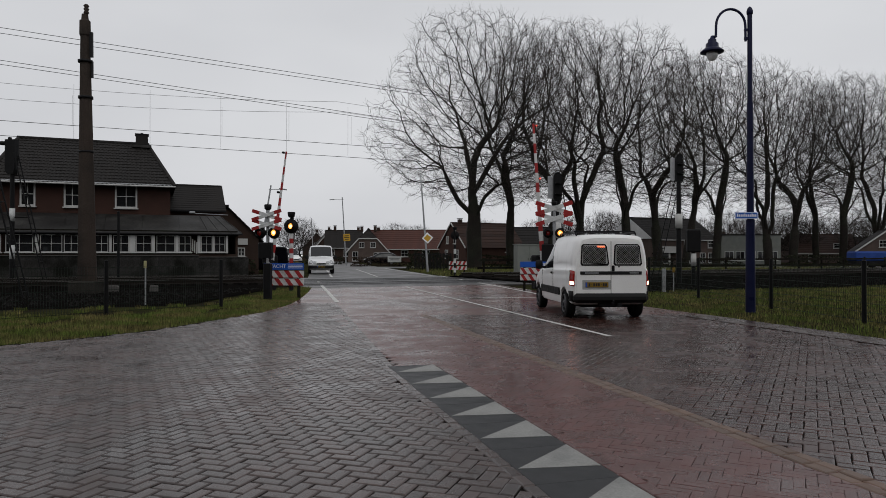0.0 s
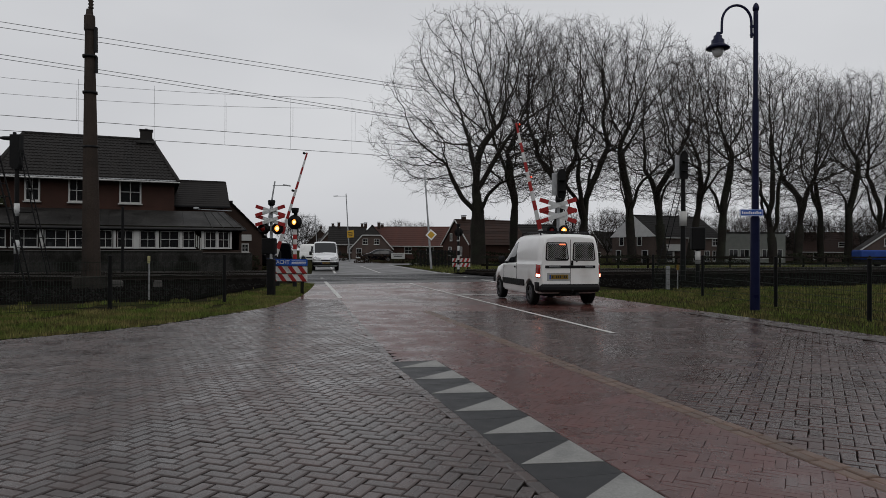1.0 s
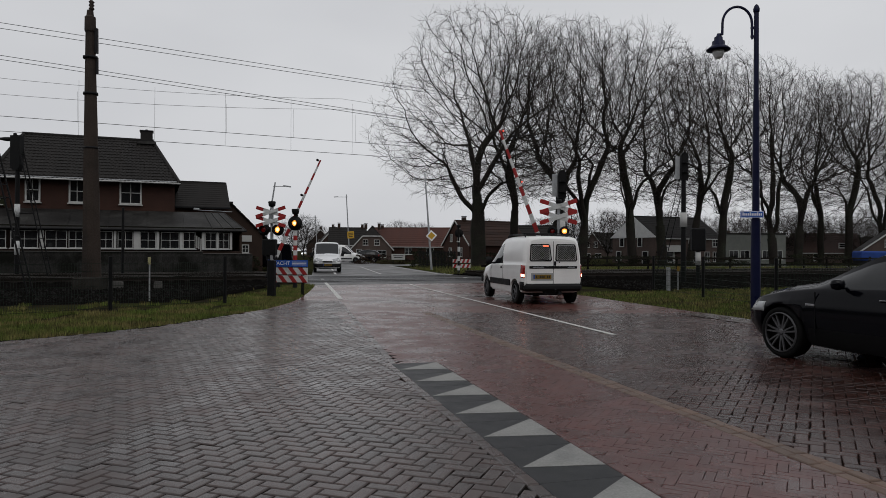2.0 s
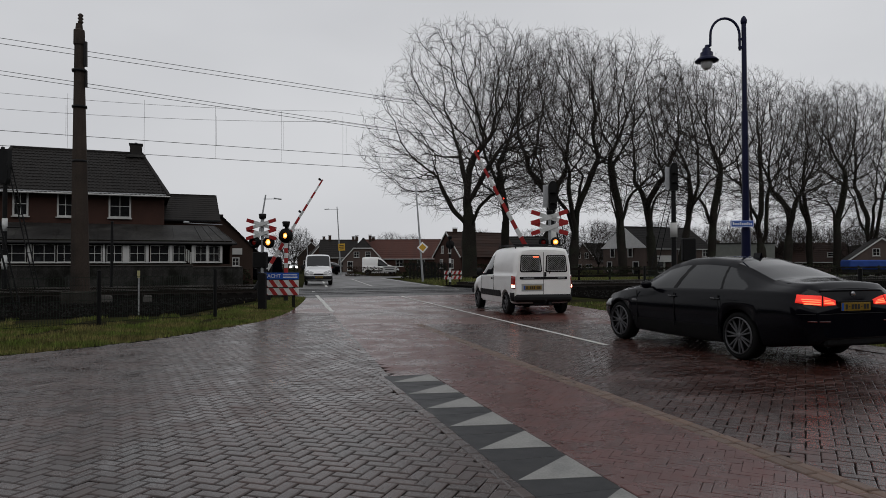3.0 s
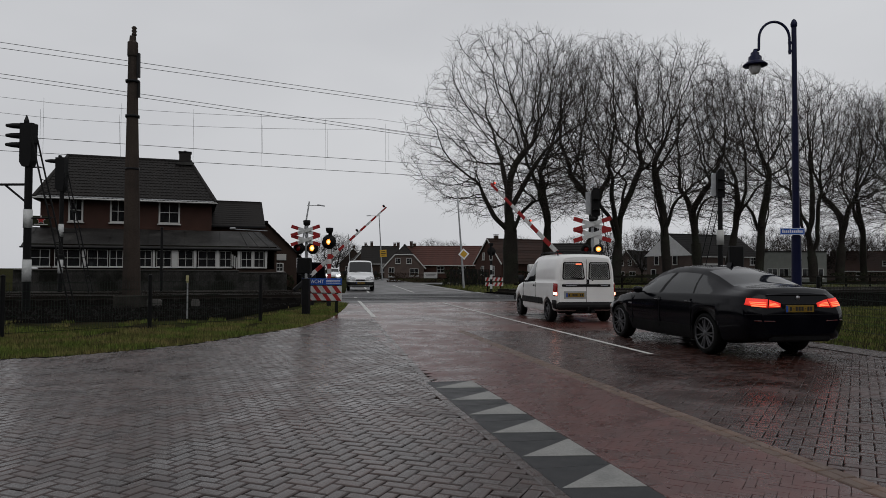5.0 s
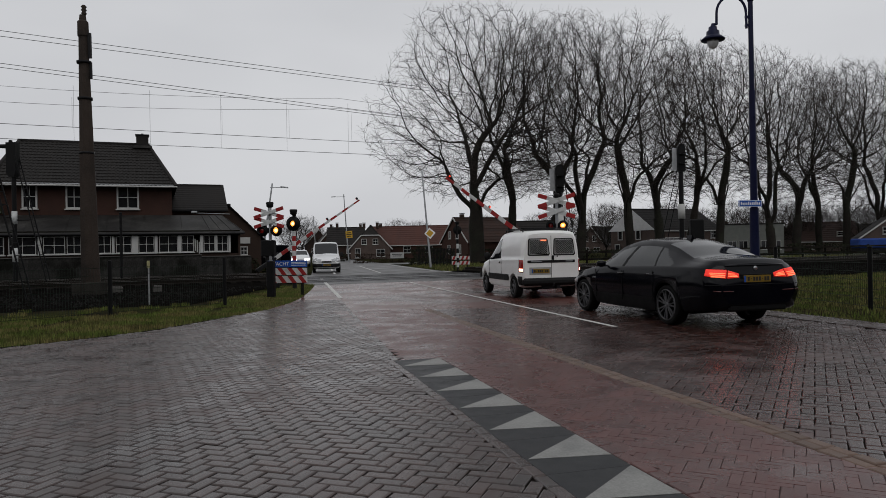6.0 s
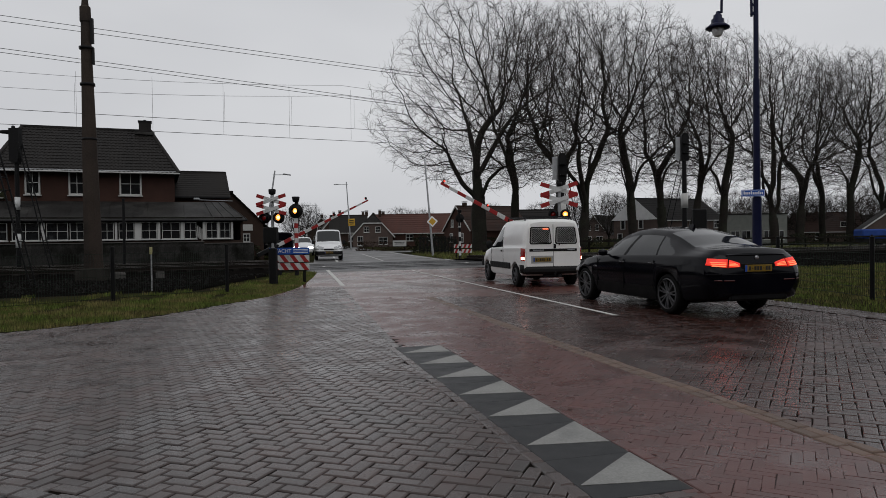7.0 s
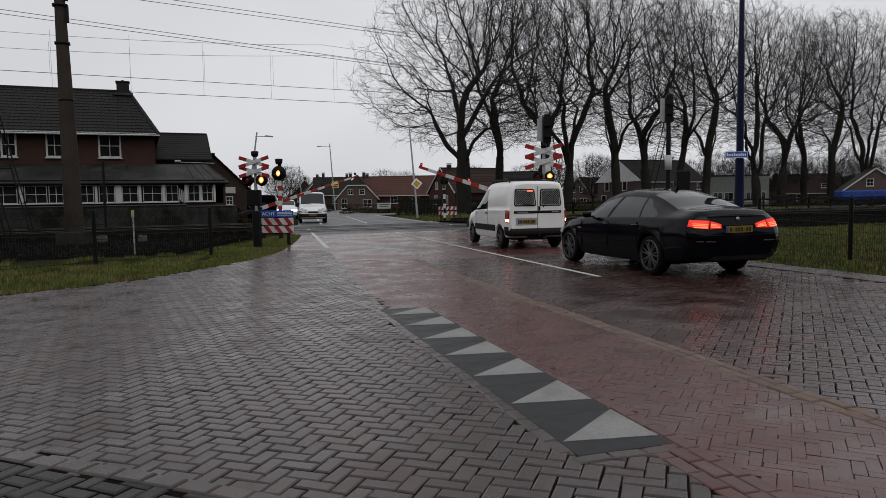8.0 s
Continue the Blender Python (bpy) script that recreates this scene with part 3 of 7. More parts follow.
ballast = solid("ballast", bal, M["ballast"], "dark brown ballast bed of the railway", "ballast", kind="stuff")
# loose stones on the near shoulder
st_v, st_f = [], []
srng = np.random.default_rng(9)
for k in range(9000):
    side_ = srng.random() < 0.6
    u = srng.uniform(-24, -5.4) if side_ else srng.uniform(5.6, 26)
    v_ = srng.uniform(-10.8, 3.0)
    c = uv(u + (0.5 * min(v_, 0) if side_ else 0), v_, 0.0).translation
    r = srng.uniform(0.025, 0.06)
    a_ = srng.uniform(0, 6.3)
    base = len(st_v)
    for q in ((1, 0, -.2), (-.5, .85, -.1), (-.55, -.8, 0), (0.1, 0.1, 1)):
        qx, qy = q[0] * math.cos(a_) - q[1] * math.sin(a_), q[0] * math.sin(a_) + q[1] * math.cos(a_)
        st_v.append((c.x + qx * r, c.y + qy * r, c.z + q[2] * r))
    st_f += [(base, base + 1, base + 3), (base + 1, base + 2, base + 3), (base + 2, base, base + 3)]
part("ballast_stones", bulk_mesh("ballast_stones", np.array(st_v), np.array(st_f), M["stone"]), None, ballast, "loose crushed stone", kind="stuff")

RAIL = [(-0.07, 0.0), (0.07, 0.0), (0.07, 0.012), (0.012, 0.03), (0.012, 0.11), (0.036, 0.12), (0.036, 0.155), (-0.036, 0.155), (-0.036, 0.12), (-0.012, 0.11), (-0.012, 0.03), (-0.07, 0.012)]
for v0 in (0.0, 4.2):
    track = thing("railway_track", "rusty steel rails on concrete sleepers in ballast", "railway track", uv(0, v0, 0.0), group="railway tracks")
    for s_ in (-0.7525, 0.7525):
        r_ = Build()
        nr = len(RAIL)
        for u0, u1, dz in ((-70, -5.2, 0.14), (-5.2, 5.4, -0.135), (5.4, 90, 0.14)):
            vs = [(u, s_ + p, q + dz) for u in (u0, u1) for p, q in RAIL]
            r_.add(vs, [(i, (i + 1) % nr, nr + (i + 1) % nr, nr + i) for i in range(nr)] + [tuple(range(nr)), tuple(range(nr, 2 * nr))])
        rail_ = part("rail", r_, M["rail"], track)
        head = Build()
        for u0, u1, z in ((-70, -5.2, 0.2985), (5.4, 90, 0.2985)):
            head.box(((u0 + u1) / 2, s_, z), (u1 - u0, 0.052, 0.006))
        part("rail_head", head, M["rail_head"], rail_, "worn bright running surface")
    sl = Build().box((0, 0, 0.0), (0.24, 2.6, 0.16), None, 0.02).mesh("sleeper", M["concrete"])
    for k in range(-48, 49):
        u = k * 0.62
        if -5.3 < u < 5.5:
            continue
        part("sleeper", sl, None, track, m=pose(u, 0, 0.06))

# crossing panels between and beside the rails
crossing = thing("crossing_deck", "dark rubber and asphalt panels flush with the road", "level crossing", uv(0, 0, 0), kind="structure")
for v0 in (0.0, 4.2):
    for c_, wd in ((0.0, 1.36), (-1.25, 0.86), (1.25, 0.86)):
        for k in range(7):
            part("deck_panel", Build().box((-4.3 + 1.5 * k, v0 + c_, -0.03), (1.485, wd, 0.075), None, 0.01), M["slab_dark"], crossing)
cross_fill = Build()
for a_, b_ in ((-3.6, -1.70), (1.70, 2.50), (5.90, 8.2)):
    cross_fill.box((0.1, (a_ + b_) / 2, -0.035), (10.6, b_ - a_, 0.07))
part("deck_asphalt", cross_fill, M["asphalt"], crossing)


# ---- vehicles: x to their right, y ahead, origin on the road under the rear axle ----
def loft_body(stations, arches=(), step=0.03, smooth=8, rows=6, lean=None, crease=0.10):
    """Rings (x, z) along y from (y, bottom z, sill half-width, mid z, mid w, belt z, belt w, roof z, roof w), opened over the wheels."""
    st = np.array(stations, dtype=float)
    extra = [yc + r * math.cos(math.pi * k / 16) for yc, zc, r in arches for k in range(17)]
    ys = np.unique(np.round(np.concatenate([np.arange(st[0, 0], st[-1, 0], step), st[-1:, 0], extra]), 4))
    even = np.arange(st[0, 0], st[-1, 0] + step, step)
    P = np.array([np.interp(even, st[:, 0], st[:, k]) for k in range(1, 9)])
    for _ in range(smooth):
        Q = P.copy()
        Q[:, 1:-1] = 0.25 * P[:, :-2] + 0.5 * P[:, 1:-1] + 0.25 * P[:, 2:]
        P = Q
    P = np.array([np.interp(ys, even, p) for p in P])
    rings = []
    for k, y in enumerate(ys):
        zb, ws, zm, wm, zt, wt_, zr, wr = P[:, k]
        h = zr - zt
        lo, hi = (wt_ - 0.018, zt + 0.022), (wr + 0.02, zr - 0.17 * h - 0.02)
        half = [(0, zb), (ws - 0.12, zb), (ws - 0.03, zb + 0.025), (ws, zb + 0.085), (0.6 * wm + 0.4 * ws, 0.55 * zm + 0.45 * (zb + 0.085)), (wm - 0.004, zm),
                (wm, zt - crease - 0.05), (wm - 0.012, zt - crease), (wt_ + 0.010, zt - 0.035), (wt_, zt)]
        for j in range(rows + 1):
            f = j / rows
            bow = 0.022 * math.sin(math.pi * f) * min(1, h / 0.4)
            half.append((lo[0] + (hi[0] - lo[0]) * f + bow, lo[1] + (hi[1] - lo[1]) * f))
        half += [(wr - 0.03, zr - 0.035 * h), (wr - 0.13, zr + 0.010), (wr * 0.45, zr + 0.03), (0, zr + 0.035)]
        for yc, zc, r in arches:
            if abs(y - yc) < r:
                za = zc + math.sqrt(r * r - (y - yc) ** 2)
                half = [(x + 0.010 * (i > 2) * (z < za + 0.05) * (i < 7), max(z, za)) for i, (x, z) in enumerate(half)]
        pts = [(x, y, z) for x, z in half]
        if lean:
            pts = [(x, y + lean(y, z), z) for x, y, z in pts]
        rings.append(pts + [(-x, y_, z) for x, y_, z in reversed(pts[1:-1])])
    tags = ["under", "under", "sill", "sill", "low", "side", "side", "shoulder", "belt", "trim"] + ["glass"] * rows + ["rail", "edge", "top", "top"]
    return ys, np.array(rings), tags


def skin(ys, rings, tags, choose):
    """Splits the loft's faces by choose(tag, height within the glass, y, side): a dict of part name to Build."""
    n, m = rings.shape[1], len(tags)
    first, rows = tags.index("glass"), tags.count("glass")
    out = {}
    for k in range(len(ys) - 1):
        ym = (ys[k] + ys[k + 1]) / 2
        for i in range(n):
            seg = i if i < m else 2 * m - 1 - i
            out.setdefault(choose(tags[seg], (seg - first + 0.5) / rows, ym, 1 if i < m else -1), []).append((k, i))
    res = {}
    for name, cells in out.items():
        b, ids = Build(), {}
        for k, i in cells:
            quad = []
            for kk, ii in ((k, i), (k, (i + 1) % n), (k + 1, (i + 1) % n), (k + 1, i)):
                if (kk, ii) not in ids:
                    ids[kk, ii] = len(b.v)
                    b.v.append(tuple(rings[kk, ii]))
                quad.append(ids[kk, ii])
            b.f.append(tuple(quad))
            b.s.append(True)
        if name == "body":
            for kk in (0, len(ys) - 1):
                mid = tuple(np.mean(rings[kk], axis=0))
                b.add([tuple(p) for p in rings[kk]] + [mid], [(i, (i + 1) % n, n) for i in range(n)], None, True)
        res[name] = b
    return res


def hull_tree(ys, rings):
    """The whole loft, to lay lamps and trim on."""
    n = rings.shape[1]
    vs = [tuple(p) for ring in rings for p in ring]
    fs = [(k * n + i, k * n + (i + 1) % n, (k + 1) * n + (i + 1) % n, (k + 1) * n + i) for k in range(len(ys) - 1) for i in range(n)]
    for kk in (0, len(ys) - 1):
        vs.append(tuple(np.mean(rings[kk], axis=0)))
        fs += [(kk * n + i, kk * n + (i + 1) % n, len(vs) - 1) for i in range(n)]
    return BVHTree.FromPolygons(vs, fs)


def drape(tree, cy, a0, a1, z0, z1, lift, side_=1, n=10, rows=4, thick=0.02):
    """A shell on the bodywork between two bearings about the upright line through (0, cy); bearings in degrees from straight
    behind. z0, z1: lower and upper heights at a0 and at a1."""
    outer, inner = [], []
    for k in range(n + 1):
        f = k / n
        a = radians(a0 + (a1 - a0) * f)
        d = Vector((side_ * math.sin(a), -math.cos(a), 0))
        for j in range(rows + 1):
            lo, hi = z0[0] + (z0[1] - z0[0]) * f, z1[0] + (z1[1] - z1[0]) * f
            o = Vector((0, cy, lo + (hi - lo) * j / rows))
            hit = tree.ray_cast(o + d * 6, -d)[0]
            p = hit if hit is not None else o + d
            outer.append(p + d * lift)
            inner.append(p - d * thick)
    q, m = rows + 1, (n + 1) * (rows + 1)
    fs = [(k * q + j, k * q + j + 1, (k + 1) * q + j + 1, (k + 1) * q + j) for k in range(n) for j in range(rows)]
    fs += [(k * q, (k + 1) * q, m + (k + 1) * q, m + k * q) for k in range(n)] + [(k * q + rows, m + k * q + rows, m + (k + 1) * q + rows, (k + 1) * q + rows) for k in range(n)]
    fs += [(j, m + j, m + j + 1, j + 1) for j in range(rows)] + [(n * q + j, n * q + j + 1, m + n * q + j + 1, m + n * q + j) for j in range(rows)]
    b = Build()
    b.add(outer + inner, fs)
    b.s[:n * rows] = [True] * (n * rows)
    return b


def wheel_parts(parent, x, y, r, w, spokes, rim_mat, side_, hub_r, rf=0.70):
    """A wheel whose axle is the local x axis."""
    wheel = part("wheel", Build().lathe([(r * (rf - 0.02), -w / 2), (r * 0.93, -w / 2), (r * 0.985, -w * 0.43), (r, -w * 0.34), (r, w * 0.34), (r * 0.985, w * 0.43), (r * 0.93, w / 2), (r * (rf - 0.02), w / 2)], 36, pose(0, 0, 0, 0, 90, 0), True, True), M["tyre"], parent, "black tyre", pose(x, y, r))
    o = side_ * (w * 0.5 - 0.012)
    part("rim", Build().lathe([(r * rf, -0.012), (r * rf, 0.014), (r * (rf - 0.05), 0.010), (r * (rf - 0.05), -0.03)], 36, pose(o, 0, 0, 0, 90, 0), True, True), rim_mat, wheel)
    reach_ = r * (rf - 0.03)
    spoke = Build().add([(-0.012 * side_, -0.016, hub_r * 0.7), (-0.012 * side_, 0.016, hub_r * 0.7), (0.006 * side_, -0.010, hub_r * 0.7), (0.006 * side_, 0.010, hub_r * 0.7),
                         (-0.012 * side_, -0.011, reach_), (-0.012 * side_, 0.011, reach_), (0.010 * side_, -0.007, reach_), (0.010 * side_, 0.007, reach_)],
                        [(0, 1, 3, 2), (4, 6, 7, 5), (0, 4, 5, 1), (2, 3, 7, 6), (0, 2, 6, 4), (1, 5, 7, 3)]).mesh("spoke", rim_mat)
    for k in range(spokes):
        a = 360 * k / spokes
        for da in ((-9, 9) if spokes <= 7 else (-5.5, 5.5) if spokes < 10 else (0,)):
            part("spoke", spoke, None, wheel, m=pose(o, 0, 0, a, 0, 0) @ pose(0, 0, 0, da, 0, 0))
    part("hub", Build().lathe([(hub_r, -0.02), (hub_r, 0.006), (hub_r * 0.6, 0.014)], 16, pose(o, 0, 0, 0, 90 * side_, 0)), rim_mat, wheel)
    part("brake_disc", Build().lathe([(r * (rf - 0.06), -0.01), (r * (rf - 0.06), 0.01)], 24, pose(o - side_ * 0.06, 0, 0, 0, 90, 0)), M["black"], wheel)
    return wheel


def wells(car, wheels_y, track, r, width, z):
    """Dark liners inside the wheel openings."""
    for y in wheels_y:
        for s_ in (-1, 1):
            part("wheel_liner", Build().box((s_ * (track - width), y, z + r / 2 - 0.05), (0.05, 2 * r - 0.06, r + 0.02)), M["black"], car)


def number_plate(parent, x, y, z, w, h, turn=0):
    m_ = pose(x, y, z, 0, 0, turn)
    p = part("number_plate", Build().box((0, 0, 0), (w, 0.012, h), None, 0.004), M["plate"], parent, "yellow number plate with plain dark bars", m_)
    bars = Build()
    for k, wd in enumerate((0.10, 0.05, 0.10, 0.10, 0.10, 0.05, 0.10, 0.10)):
        bars.box((-w * 0.33 + k * w * 0.103, -0.0075, 0), (w * wd * 0.72, 0.004, h * (0.58 if wd > 0.06 else 0.12)))
    part("plate_bars", bars, M["plate_ink"], p)
    part("plate_band", Build().box((-w * 0.46, -0.0075, 0), (w * 0.07, 0.004, h * 0.9)), M["sign_blue"], p)


def sedan_lean(y, z):
    return 0.11 * min(1, max(0, (z - 0.66) / 0.40)) * min(1, max(0, (-0.70 - y) / 0.40))


def black_sedan():
    car = thing("sedan", "black four-door saloon car with silver multi-spoke wheels and lit brake lights", "car")
    ys, rings, tags = loft_body([
        (-1.17, 0.40, 0.62, 0.58, 0.70, 0.86, 0.66, 1.010, 0.56),
        (-1.15, 0.345, 0.71, 0.58, 0.79, 0.90, 0.74, 1.050, 0.63),
        (-1.10, 0.31, 0.78, 0.58, 0.86, 0.93, 0.80, 1.085, 0.67),
        (-1.00, 0.29, 0.83, 0.58, 0.905, 0.955, 0.84, 1.098, 0.70),
        (-0.85, 0.27, 0.85, 0.58, 0.925, 0.965, 0.865, 1.105, 0.715),
        (-0.62, 0.24, 0.86, 0.58, 0.932, 0.97, 0.88, 1.115, 0.70),
        (-0.42, 0.21, 0.87, 0.58, 0.935, 0.975, 0.885, 1.14, 0.68),
        (0.05, 0.19, 0.875, 0.58, 0.932, 0.975, 0.885, 1.31, 0.62),
        (0.50, 0.18, 0.88, 0.58, 0.925, 0.968, 0.885, 1.425, 0.575),
        (1.00, 0.18, 0.88, 0.58, 0.922, 0.96, 0.885, 1.462, 0.565),
        (1.50, 0.18, 0.88, 0.58, 0.922, 0.95, 0.885, 1.445, 0.57),
        (1.85, 0.18, 0.88, 0.58, 0.922, 0.94, 0.885, 1.36, 0.60),
        (2.40, 0.19, 0.875, 0.57, 0.925, 0.925, 0.88, 1.07, 0.70),
        (2.60, 0.20, 0.87, 0.56, 0.928, 0.91, 0.87, 1.005, 0.71),
        (3.05, 0.22, 0.865, 0.54, 0.925, 0.85, 0.85, 0.935, 0.68),
        (3.45, 0.23, 0.80, 0.50, 0.885, 0.77, 0.79, 0.85, 0.60),
        (3.68, 0.26, 0.68, 0.46, 0.76, 0.67, 0.66, 0.74, 0.50),
        (3.78, 0.32, 0.55, 0.45, 0.60, 0.58, 0.52, 0.63, 0.40)],
        ((0.0, 0.335, 0.385), (2.97, 0.335, 0.380)), step=0.015, smooth=26, rows=12, lean=sedan_lean)

    def choose(tag, v, y, s_):
        end = "_right" if s_ > 0 else "_left"
        back = -0.06 + 0.42 * v ** 1.5 - 0.10 * math.sin(math.pi * min(v * 1.5, 1))
        if tag == "glass" and back < y < 2.22:
            if y > 1.50 - 0.14 * v:
                return "front_window" + end
            if y > 1.40 - 0.14 * v:
                return "middle_pillar" + end
            if 0.36 + 0.12 * v < y < 0.41 + 0.12 * v:
                return "rear_pillar" + end
            return ("quarter_window" if y < 0.41 + 0.12 * v else "side_window") + end
        if tag in ("edge", "top") and -0.44 < y < 0.36:
            return "rear_window"
        if tag in ("edge", "top") and 1.68 < y < 2.46:
            return "windscreen"
        if tag == "sill" and 0.42 < y < 2.55:
            return "sill" + end
        return "body"
    for name, b in skin(ys, rings, tags, choose).items():
        mat = M["car_black"] if name == "body" else M["black"] if "pillar" in name or "sill" in name else M["tint"]
        part(name, b, mat, car, "glossy black bodywork" if name == "body" else "" if mat == M["black"] else "dark tinted glass")
    tree = hull_tree(ys, rings)
    wheels = []
    for y in (0.0, 2.97):
        for s_ in (-1, 1):
            wheels.append(wheel_parts(car, s_ * 0.800, y, 0.338, 0.235, 7, M["alloy_dark"], s_, 0.045, 0.79))
    wells(car, (0.0, 2.97), 0.80, 0.385, 0.20, 0.335)
    for s_ in (-1, 1):
        tl = part("tail_light", drape(tree, -0.60, 48, 67, (0.815, 0.86), (0.950, 0.966), 0.010, s_, 14, 4), M["brake_soft"], car, "lit red tail light")
        part("boot_light", drape(tree, -0.60, 33, 46.8, (0.825, 0.815), (0.885, 0.942), 0.010, s_, 8, 4), M["brake_soft"], tl, "lit red inner tail light")
        for lo, hi, a0, a1 in ((0.832, 0.845, 34.5, 46), (0.855, 0.866, 36, 46), (0.877, 0.886, 39, 46), (0.830, 0.846, 49, 61), (0.860, 0.874, 49, 62), (0.888, 0.899, 49, 63)):
            part("light_bar", drape(tree, -0.60, a0, a1, (lo, lo + 0.012), (hi, hi + 0.012), 0.016, s_, 8, 1), M["brake"], tl, "glowing orange light bars")
        part("reflector", drape(tree, -0.60, 40, 58, (0.60, 0.61), (0.618, 0.628), 0.004, s_, 6, 1), M["reflector"], car)
        part("mirror", Build().lathe([(0.02, -0.07), (0.075, -0.05), (0.09, 0.0), (0.075, 0.045), (0.02, 0.06)], 14, pose(s_ * 1.02, 2.02, 1.02) @ Matrix.Diagonal((1.15, 0.75, 1.0, 1))).box((s_ * 0.92, 2.03, 0.972), (0.12, 0.05, 0.03), None, 0.01), M["car_black"], car)
        for y in (0.46, 1.46):
            part("door_handle", Build().box((s_ * 0.925, y, 0.845), (0.028, 0.20, 0.024), None, 0.010), M["car_black"], car)
            part("handle_edge", Build().box((s_ * 0.940, y + 0.045, 0.853), (0.006, 0.09, 0.012), None, 0.002), M["alloy"], car)
        for y in (0.40, 1.42, 2.43):
            part("door_seam", Build().box((s_ * 0.921, y, 0.62), (0.016, 0.008, 0.56)), M["black"], car)
        part("side_vent", Build().box((s_ * 0.926, 2.50, 0.735), (0.012, 0.14, 0.028), None, 0.004), M["alloy"], car)
        part("headlight", drape(tree, 2.90, 112, 150, (0.60, 0.58), (0.73, 0.70), 0.008, s_, 10, 3), M["lens"], car, "clear headlight")
        part("exhaust", Build().tube((s_ * 0.52, -1.13, 0.33), (s_ * 0.52, -0.95, 0.33), 0.04, 0.04, 14), M["steel_dark"], car)
    rear_at = tree.ray_cast(Vector((0, -5, 0.80)), Vector((0, 1, 0)))[0].y
    part("plate_recess", Build().box((0, rear_at - 0.001, 0.80), (0.64, 0.016, 0.16), None, 0.006), M["black"], car)
    number_plate(car, 0, rear_at - 0.014, 0.80, 0.52, 0.11)
    part("bumper_seam", drape(tree, -0.60, -66, 66, (0.705, 0.705), (0.716, 0.716), 0.003, 1, 40, 1), M["black"], car)
    part("boot_lip", drape(tree, -0.60, -50, 50, (1.005, 1.005), (1.03, 1.03), 0.02, 1, 30, 2), M["car_black"], car)
    part("high_brake_light", Build().box((0, 0.375, 1.412), (0.26, 0.03, 0.014)), M["brake_soft"], car)
    part("underbody", Build().box((0, 1.5, 0.24), (1.24, 3.6, 0.10)), M["black"], car)
    by = tree.ray_cast(Vector((0, -5, 0.965)), Vector((0, 1, 0)))[0].y
    part("boot_badge", Build().lathe([(0.038, 0), (0.038, 0.012)], 16, pose(0, by, 0.965, 90, 0, 0)), M["alloy"], car)
    part("diffuser", Build().box((0, -1.02, 0.345), (1.10, 0.26, 0.12), None, 0.03), M["black"], car)
    part("antenna_fin", Build().prism([(-0.03, 1.46), (0.03, 1.46), (0.008, 1.535), (-0.008, 1.535)], 0.50, 0.64), M["car_black"], car)
    return car, wheels


def van_body(car, paint, length_front, roof, wide=0.85, axle=2.69, wheel_r=0.305):
    k = roof / 1.80
    ys, rings, tags = loft_body([
        (-0.64, 0.40, wide - 0.10, 0.72, wide - 0.07, 1.06, wide - 0.085, 1.70 * k, wide - 0.20),
        (-0.61, 0.36, wide - 0.05, 0.72, wide - 0.02, 1.06, wide - 0.03, 1.755 * k, wide - 0.145),
        (-0.52, 0.32, wide - 0.03, 0.70, wide, 1.06, wide - 0.01, 1.775 * k, wide - 0.12),
        (-0.30, 0.28, wide - 0.03, 0.70, wide + 0.01, 1.06, wide, 1.785 * k, wide - 0.11),
        (0.60, 0.25, wide - 0.03, 0.70, wide + 0.01, 1.05, wide, 1.80 * k, wide - 0.11),
        (1.15, 0.25, wide - 0.03, 0.70, wide + 0.01, 1.04, wide, 1.785 * k, wide - 0.12),
        (1.50, 0.25, wide - 0.03, 0.70, wide + 0.01, 1.03, wide, 1.70 * k, wide - 0.14),
        (2.28, 0.25, wide - 0.03, 0.68, wide + 0.01, 1.00, wide - 0.01, 1.19, wide - 0.12),
        (2.45, 0.25, wide - 0.03, 0.67, wide + 0.010, 0.98, wide - 0.015, 1.11, wide - 0.13),
        (2.95, 0.26, wide - 0.04, 0.64, wide, 0.90, wide - 0.04, 1.01, wide - 0.18),
        (length_front - 0.20, 0.28, wide - 0.10, 0.60, wide - 0.06, 0.82, wide - 0.12, 0.91, wide - 0.26),
        (length_front - 0.05, 0.30, wide - 0.20, 0.57, wide - 0.16, 0.72, wide - 0.22, 0.79, wide - 0.38),
        (length_front, 0.34, wide - 0.30, 0.56, wide - 0.27, 0.66, wide - 0.34, 0.71, wide - 0.47)],
        ((0.0, wheel_r, wheel_r + 0.055), (axle, wheel_r, wheel_r + 0.055)), smooth=4)

    def choose(tag, v, y, s_):
        end = "_right" if s_ > 0 else "_left"
        if tag == "glass" and 1.10 + 0.03 * v < y < 2.16 and v < 0.95:
            return "side_window" + end
        if tag in ("edge", "top") and 1.44 < y < 2.30:
            return "windscreen"
        if tag == "sill" and -0.5 < y < length_front - 0.1:
            return "sill" + end
        return "body"
    for name, b in skin(ys, rings, tags, choose).items():
        part(name, b, paint if name in ("body",) or "sill" in name else M["tint"], car, "" if name == "body" or "sill" in name else "dark glass")
    wells(car, (0.0, axle), wide - 0.07, wheel_r + 0.05, 0.20, wheel_r)
    return hull_tree(ys, rings)


